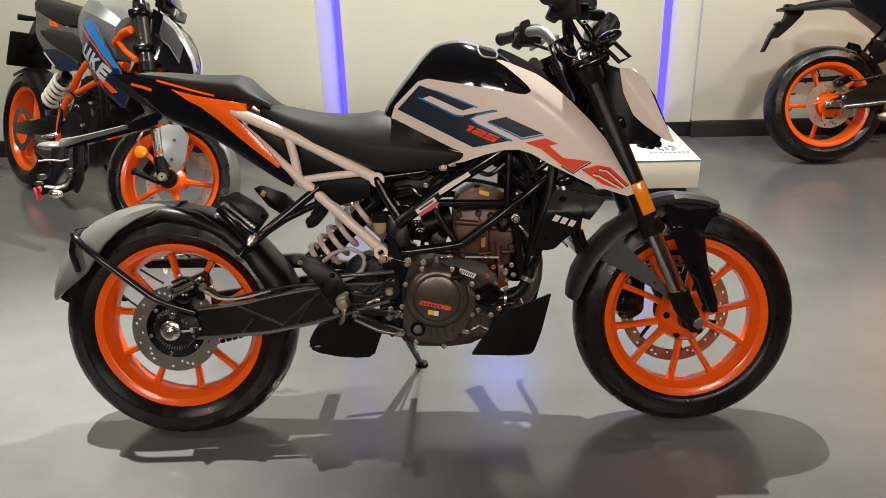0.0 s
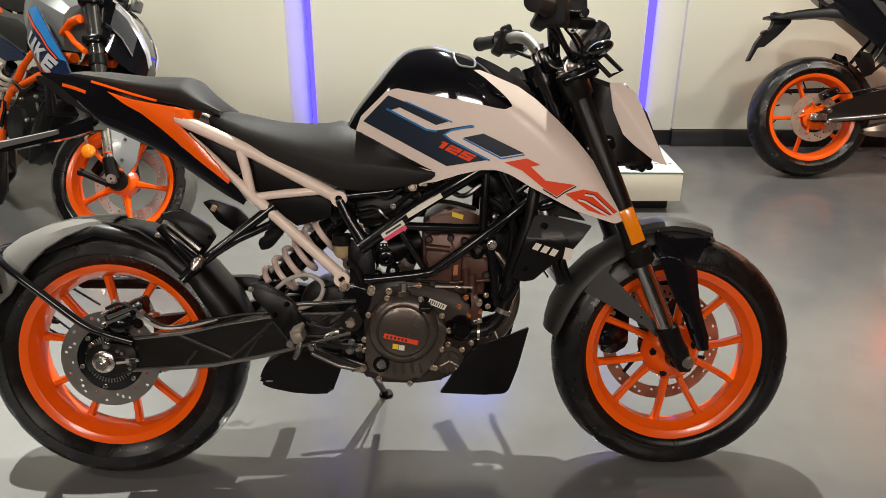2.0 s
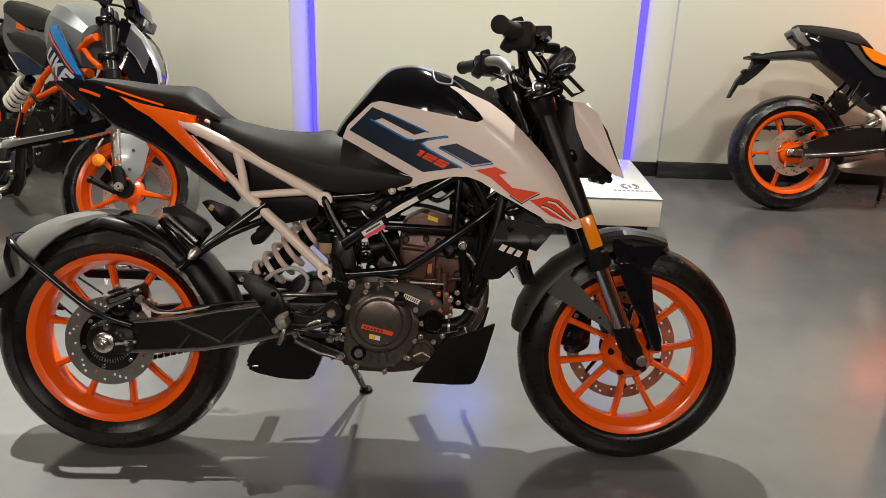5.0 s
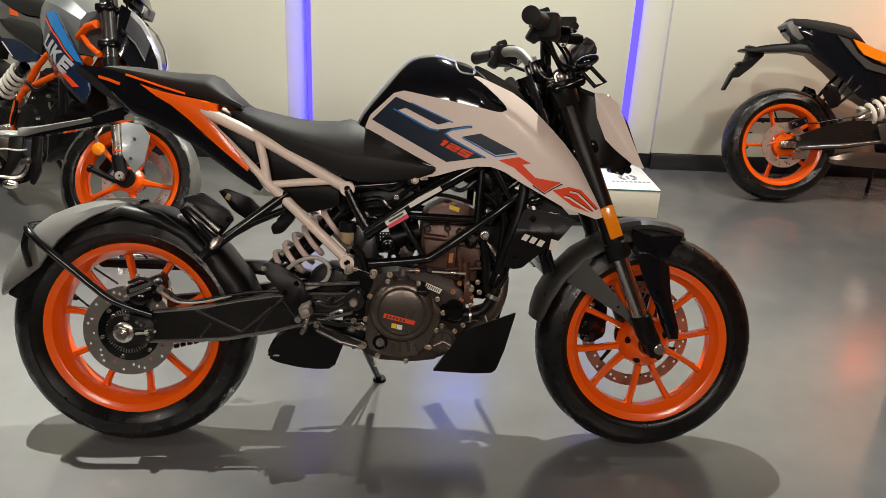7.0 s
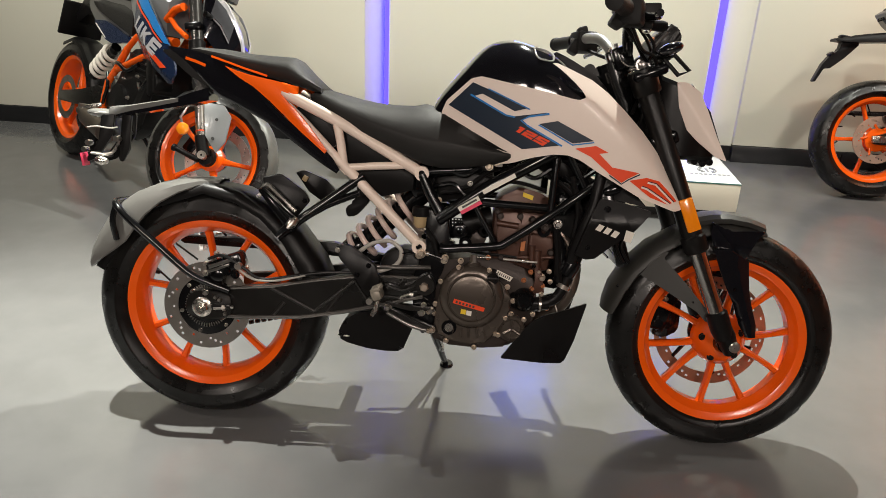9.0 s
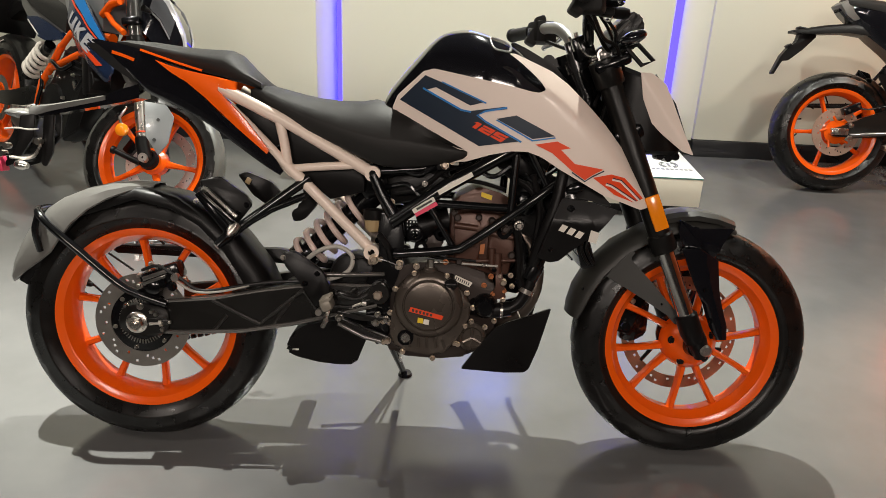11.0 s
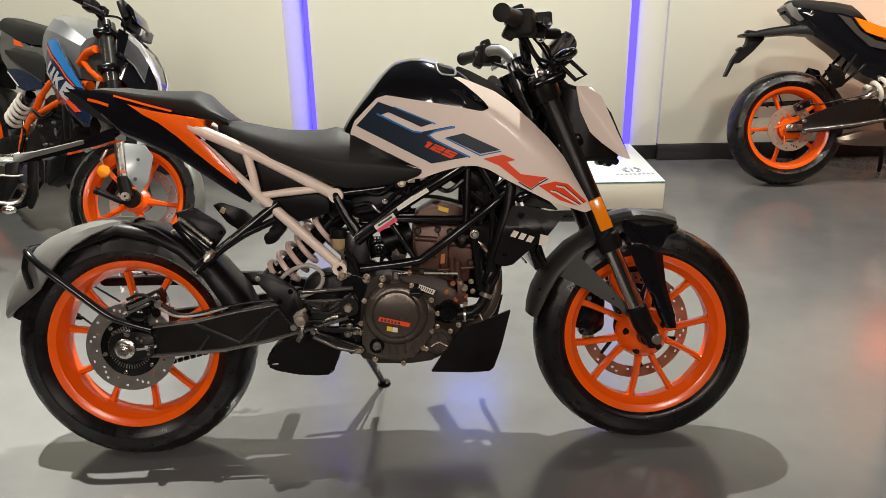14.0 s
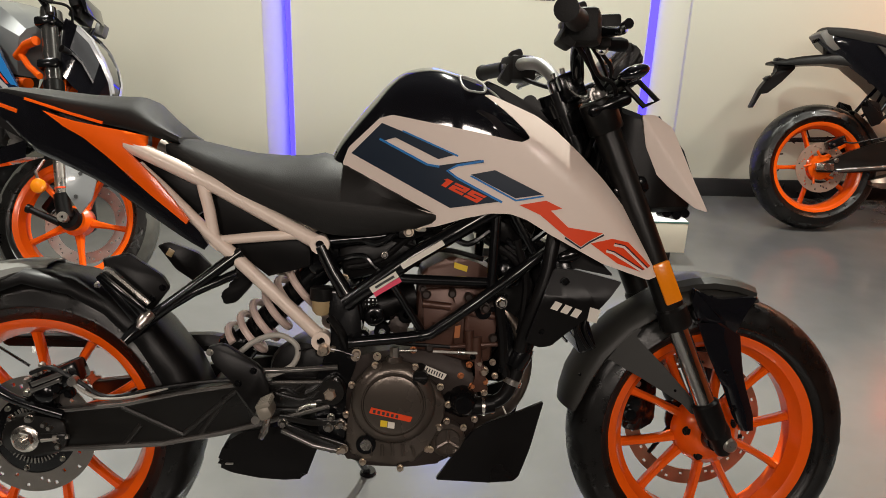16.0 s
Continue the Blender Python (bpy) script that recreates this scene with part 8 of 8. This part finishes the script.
def build_right():
    """A black bike with a yellow-orange tail, seen from its rear."""
    root = thing("motorcycle", pose(2.010, 4.055, 0.002, 0, 0, -1.0) @ pose(0, 0, 0, -13, 0, 0), "black naked motorcycle with a yellow and orange tail", "motorcycle", "motorcycles on display")
    P = lambda name, bm, material, label="", parent=None, angle=38: part(name, bm, material, parent or root, label, None, angle)
    RA, FA, FX = 0.308, 0.293, 1.357
    rear = wheel("rear_wheel", root, 0, RA, 0.074, 0.222, 0.058, 5, 110, "wide")
    front = wheel("front_wheel", root, FX, FA, 0.056, 0.216, 0.046, 5, 30, "wide")
    disc("rear_brake_disc", rear, 0, RA, 0.076, 0.122, 0.078, 24, None, DISC_PALE)
    P("disc_carrier", lathe(bm_new(), [(0.06, 0.02), (0.06, 0.060), (0.078, 0.060), (0.082, 0.02)], 0, RA, 32), RIM, parent=rear)
    for i in range(5):
        a = radians(72 * i + 20)
        P("carrier_arm", tube(bm_new(), ((0.05 * math.cos(a), 0.076, RA + 0.05 * math.sin(a)), (0.084 * math.cos(a + 0.25), 0.077, RA + 0.084 * math.sin(a + 0.25))), 0.007, 8), RIM, parent=rear)
    for i in range(10):
        a = radians(36 * i + 8)
        P("guard_spoke", tube(bm_new(), ((0.13 * math.cos(a), -0.09, RA + 0.13 * math.sin(a)), (0.19 * math.cos(a + 0.2), -0.09, RA + 0.19 * math.sin(a + 0.2))), 0.004, 6), BLACK_PLASTIC, parent=rear)
    for s in (1, -1):
        top = [(-0.03, 0.325), (0.025, 0.344), (0.111, 0.387), (0.227, 0.428), (0.314, 0.452), (0.434, 0.457), (0.62, 0.455)]
        bot = [(0.62, 0.36), (0.487, 0.337), (0.307, 0.30), (0.10, 0.285), (-0.03, 0.285)]
        arm = P("swingarm", plate(bm_new(), rounded(top + bot, 0.015), s * 0.085, s * 0.112, 0.005), SWING, "black cast swingarm leg")
        P("swingarm_rail", tube(bm_new(), ((0.05, s * 0.118, 0.295), (0.30, s * 0.12, 0.318), (0.55, s * 0.12, 0.355)), 0.011, 10), SWING_EDGE, parent=arm)
    bm = block(bm_new(), (0.0, 0.115, 0.312), (0.085, 0.022, 0.034), None, 0.004)
    rod(bm, (0, 0.12, 0.312), (0, 0.142, 0.312), 0.018)
    ab = P("axle_block", bm, STEEL, "bright axle block")
    for x, z in ((0.055, 0.345), (0.055, 0.285)):
        bolt(ab, x, 0.122, z, 0.011, 0.008, STEEL)
    bm = block(bm_new(), (0.05, 0.10, 0.43), (0.09, 0.05, 0.04), Matrix.Rotation(radians(-25), 4, "Y"), 0.008)
    cal = P("brake_caliper", bm, BLACK_FRAME, "black rear brake caliper")
    bolt(cal, 0.03, 0.125, 0.42, 0.008, 0.008, STEEL)
    bolt(cal, 0.075, 0.125, 0.445, 0.007, 0.007, STEEL)
    P("brake_hose", tube(bm_new(), curve([(0.06, 0.12, 0.44), (0.12, 0.125, 0.43), (0.22, 0.12, 0.45), (0.38, 0.115, 0.48)]), 0.004, 8), BLACK_PLASTIC)
    P("rear_mudguard", arch(bm_new(), 0, RA, [(60, 0.325, 0.065, 0.03), (45, 0.325, 0.075, 0.04), (25, 0.33, 0.078, 0.05), (8, 0.34, 0.078, 0.05)]), BLACK_PLASTIC)
    P("chain_guard", plate(bm_new(), rounded([(-0.13, 0.45), (0.30, 0.47), (0.45, 0.45), (0.30, 0.435), (-0.12, 0.43)], 0.006), -0.115, -0.09, 0.003), BLACK_PLASTIC)
    # number plate carrier
    secs = []
    for x, z, h, w in ((0.16, 0.822, 0.034, 0.060), (0.12, 0.826, 0.030, 0.055), (0.01, 0.831, 0.024, 0.050), (-0.112, 0.820, 0.021, 0.045), (-0.16, 0.814, 0.018, 0.042), (-0.20, 0.808, 0.013, 0.042), (-0.265, 0.806, 0.006, 0.036)):
        secs.append([(x, w, z - h), (x, -w, z - h), (x, -w, z + h * 0.5), (x, -w * 0.8, z + h), (x, w * 0.8, z + h), (x, w, z + h * 0.5)])
    arm = P("plate_arm", loft(bm_new(), secs), BLACK_PLASTIC, "black number plate arm", angle=50)
    P("plate_holder", plate(bm_new(), rounded([(-0.222, 0.801), (-0.147, 0.815), (-0.135, 0.786), (-0.199, 0.717), (-0.265, 0.660), (-0.292, 0.662), (-0.329, 0.588), (-0.342, 0.593), (-0.303, 0.683), (-0.276, 0.720), (-0.231, 0.758)], 0.005), -0.03, 0.015, 0.004), BLACK_PLASTIC, "black number plate holder", arm)
    for x, z in ((-0.268, 0.735), (-0.155, 0.826)):
        P("holder_lug", block(bm_new(), (x, 0.0, z), (0.022, 0.05, 0.014), Matrix.Rotation(radians(-40 if x < -0.2 else 5), 4, "Y"), 0.003), BLACK_PLASTIC, "", arm)
    P("plate_lamp", block(bm_new(), (-0.205, 0, 0.822), (0.06, 0.05, 0.016), Matrix.Rotation(radians(8), 4, "Y"), 0.006), BLACK_PLASTIC, "", arm)
    # tail
    rows = [(-0.045, 0.940, 0.915, 0.030), (-0.018, 0.966, 0.885, 0.050), (0.05, 0.960, 0.838, 0.068), (0.10, 0.950, 0.800, 0.078), (0.145, 0.942, 0.768, 0.086), (0.226, 0.930, 0.713, 0.095), (0.309, 0.905, 0.641, 0.100), (0.375, 0.850, 0.584, 0.105), (0.455, 0.790, 0.542, 0.108), (0.58, 0.76, 0.50, 0.11)]
    bm = loft(bm_new(), [[(x, w, z1 - 0.03), (x, w * 0.96, (z0 + z1) / 2), (x, w * 0.62, z0), (x, -w * 0.62, z0), (x, -w * 0.96, (z0 + z1) / 2), (x, -w, z1 - 0.03), (x, -w * 0.7, z1), (x, w * 0.7, z1)] for x, z1, z0, w in rows])
    P("tail_body", bm, BLACK_GLOSS, "black tail body", angle=40)
    P("tail_light", plate(bm_new(), rounded([(-0.056, 0.944), (-0.024, 0.968), (0.040, 0.920), (0.062, 0.882), (0.026, 0.866), (-0.014, 0.893)], 0.006), -0.055, 0.058, 0.004), GREY, "grey tail light lens")
    rows = [(-0.026, 0.962, 0.030, 0.048, 0.945), (-0.015, 0.979, 0.045, 0.062, 0.944), (0.05, 0.977, 0.060, 0.080, 0.932), (0.103, 0.972, 0.066, 0.090, 0.922), (0.20, 0.960, 0.074, 0.098, 0.903), (0.286, 0.942, 0.076, 0.102, 0.880), (0.325, 0.912, 0.074, 0.102, 0.868), (0.362, 0.868, 0.070, 0.098, 0.856)]
    bm = loft(bm_new(), [[(x, w1, z), (x, (w1 + w2) / 2 + 0.006, z - (z - zb) * 0.22), (x, w2, (z + zb) / 2), (x, w2 * 0.9, zb), (x, -w2 * 0.9, zb), (x, -w2, (z + zb) / 2), (x, -(w1 + w2) / 2 - 0.006, z - (z - zb) * 0.22), (x, -w1, z), (x, 0, z + 0.004)] for x, z, w1, w2, zb in rows])
    P("pillion_seat", bm, SEAT, "black pillion seat", angle=60)
    for s in (1, -1):
        P("tail_insert", skin(bm_new(), [(0.288, 0.878), (0.338, 0.862), (0.410, 0.832), (0.480, 0.810), (0.60, 0.775), (0.60, 0.720), (0.486, 0.757), (0.415, 0.776), (0.353, 0.800), (0.318, 0.835)], lambda x, z: lin(x, [(0.3, 0.112), (0.6, 0.135)]), 0.01, 0.03, s), YELLOW, "yellow and orange tail panel")
        P("tail_panel", skin(bm_new(), [(0.205, 0.895), (0.272, 0.874), (0.325, 0.806), (0.404, 0.758), (0.490, 0.735), (0.60, 0.71), (0.60, 0.67), (0.494, 0.700), (0.377, 0.728), (0.295, 0.800)], lambda x, z: lin(x, [(0.2, 0.102), (0.6, 0.124)]), 0.012, 0.02, s), MUDGUARD, "dark grey side panel")
        bm = tube(bm_new(), ((0.315, s * 0.10, 0.690), (0.246, s * 0.118, 0.584), (0.225, s * 0.12, 0.55)), 0.009, 10)
        tube(bm, ((0.365, s * 0.10, 0.635), (0.333, s * 0.11, 0.611), (0.235, s * 0.118, 0.530)), 0.008, 10)
        br = P("pillion_bracket", bm, BLACK_FRAME, "black pillion footrest bracket")
        P("heel_plate", plate(bm_new(), rounded([(0.143, 0.609), (0.180, 0.599), (0.164, 0.642), (0.225, 0.624), (0.253, 0.563), (0.242, 0.524), (0.205, 0.510), (0.162, 0.574)], 0.004), s * 0.118, s * 0.13, 0.003), BLACK_PLASTIC, parent=br)
    a, b = Vector((0.575, 0.075, 0.565)), Vector((0.405, 0.085, 0.475))
    w = (b - a).normalized()
    sh = P("shock_absorber", tube(bm_new(), (a - w * 0.03, b + w * 0.05), 0.02, 14), STEEL, "shock absorber with a white spring")
    P("spring", coil(bm_new(), a, b, 0.050, 0.012, 4.5), LABEL_WHITE, "white coil spring", sh)
    secs = [[(x, 0.115 - 0.02 * k, z + h), (x, 0.12, z), (x, 0.10, z - h), (x, 0.02, z - h), (x, 0.02, z + h)] for x, z, h, k in ((0.24, 0.242, 0.010, 1), (0.29, 0.242, 0.026, 0), (0.377, 0.250, 0.040, 0), (0.45, 0.248, 0.042, 0), (0.60, 0.245, 0.042, 0))]
    P("silencer", loft(bm_new(), secs), MUFFLER, "grey steel exhaust silencer")
    P("engine", plate(bm_new(), rounded([(0.60, 0.28), (0.82, 0.26), (0.90, 0.33), (0.93, 0.60), (0.82, 0.68), (0.72, 0.62), (0.62, 0.52), (0.58, 0.44)], 0.03), -0.115, 0.11, 0.015), ENGINE_BLACK, "dark engine")
    P("footrest_bracket", plate(bm_new(), rounded([(0.46, 0.44), (0.60, 0.46), (0.62, 0.32), (0.50, 0.34)], 0.015), 0.115, 0.135, 0.004), COVER)
    secs = []
    for x, zt, w, zm in ((0.58, 0.84, 0.07, 0.80), (0.68, 1.0, 0.13, 0.90), (0.80, 1.04, 0.155, 0.92), (0.94, 1.0, 0.14, 0.90), (1.02, 0.94, 0.10, 0.88)):
        q = [(w * 0.85, 0.76), (w, zm - 0.03), (w * 0.75, zm + (zt - zm) * 0.72), (0, zt)]
        secs.append([(x, d, z) for d, z in q] + [(x, -d, z) for d, z in q[-2::-1]])
    P("fuel_tank", loft(bm_new(), secs), YELLOW, "yellow-orange fuel tank")
    ax = Vector((-0.385, 0, 0.923)).normalized()
    for s in (1, -1):
        low = Vector((1.318, s * 0.100, 0.352))
        P("fork_tube", tube(bm_new(), (Vector((FX, s * 0.095, FA)), low, low + ax * 0.25, low + ax * 0.66), [0.022, 0.022, 0.027, 0.027], 14), BLACK_FRAME)
        P("frame_tube", tube(bm_new(), ((0.60, s * 0.115, 0.58), (0.89, s * 0.12, 0.76), (1.05, s * 0.05, 0.84)), 0.017, 10), ORANGE)
    P("headlight", block(bm_new(), (1.18, 0, 0.86), (0.12, 0.18, 0.18), Matrix.Rotation(radians(-22), 4, "Y"), 0.03), BLACK_GLOSS)
    P("side_stand", tube(bm_new(), ((0.60, -0.09, 0.26), (0.64, -0.19, 0.10), (0.65, -0.22, 0.055)), 0.012, 10), BLACK_FRAME)
    return root


right_bike = build_right()
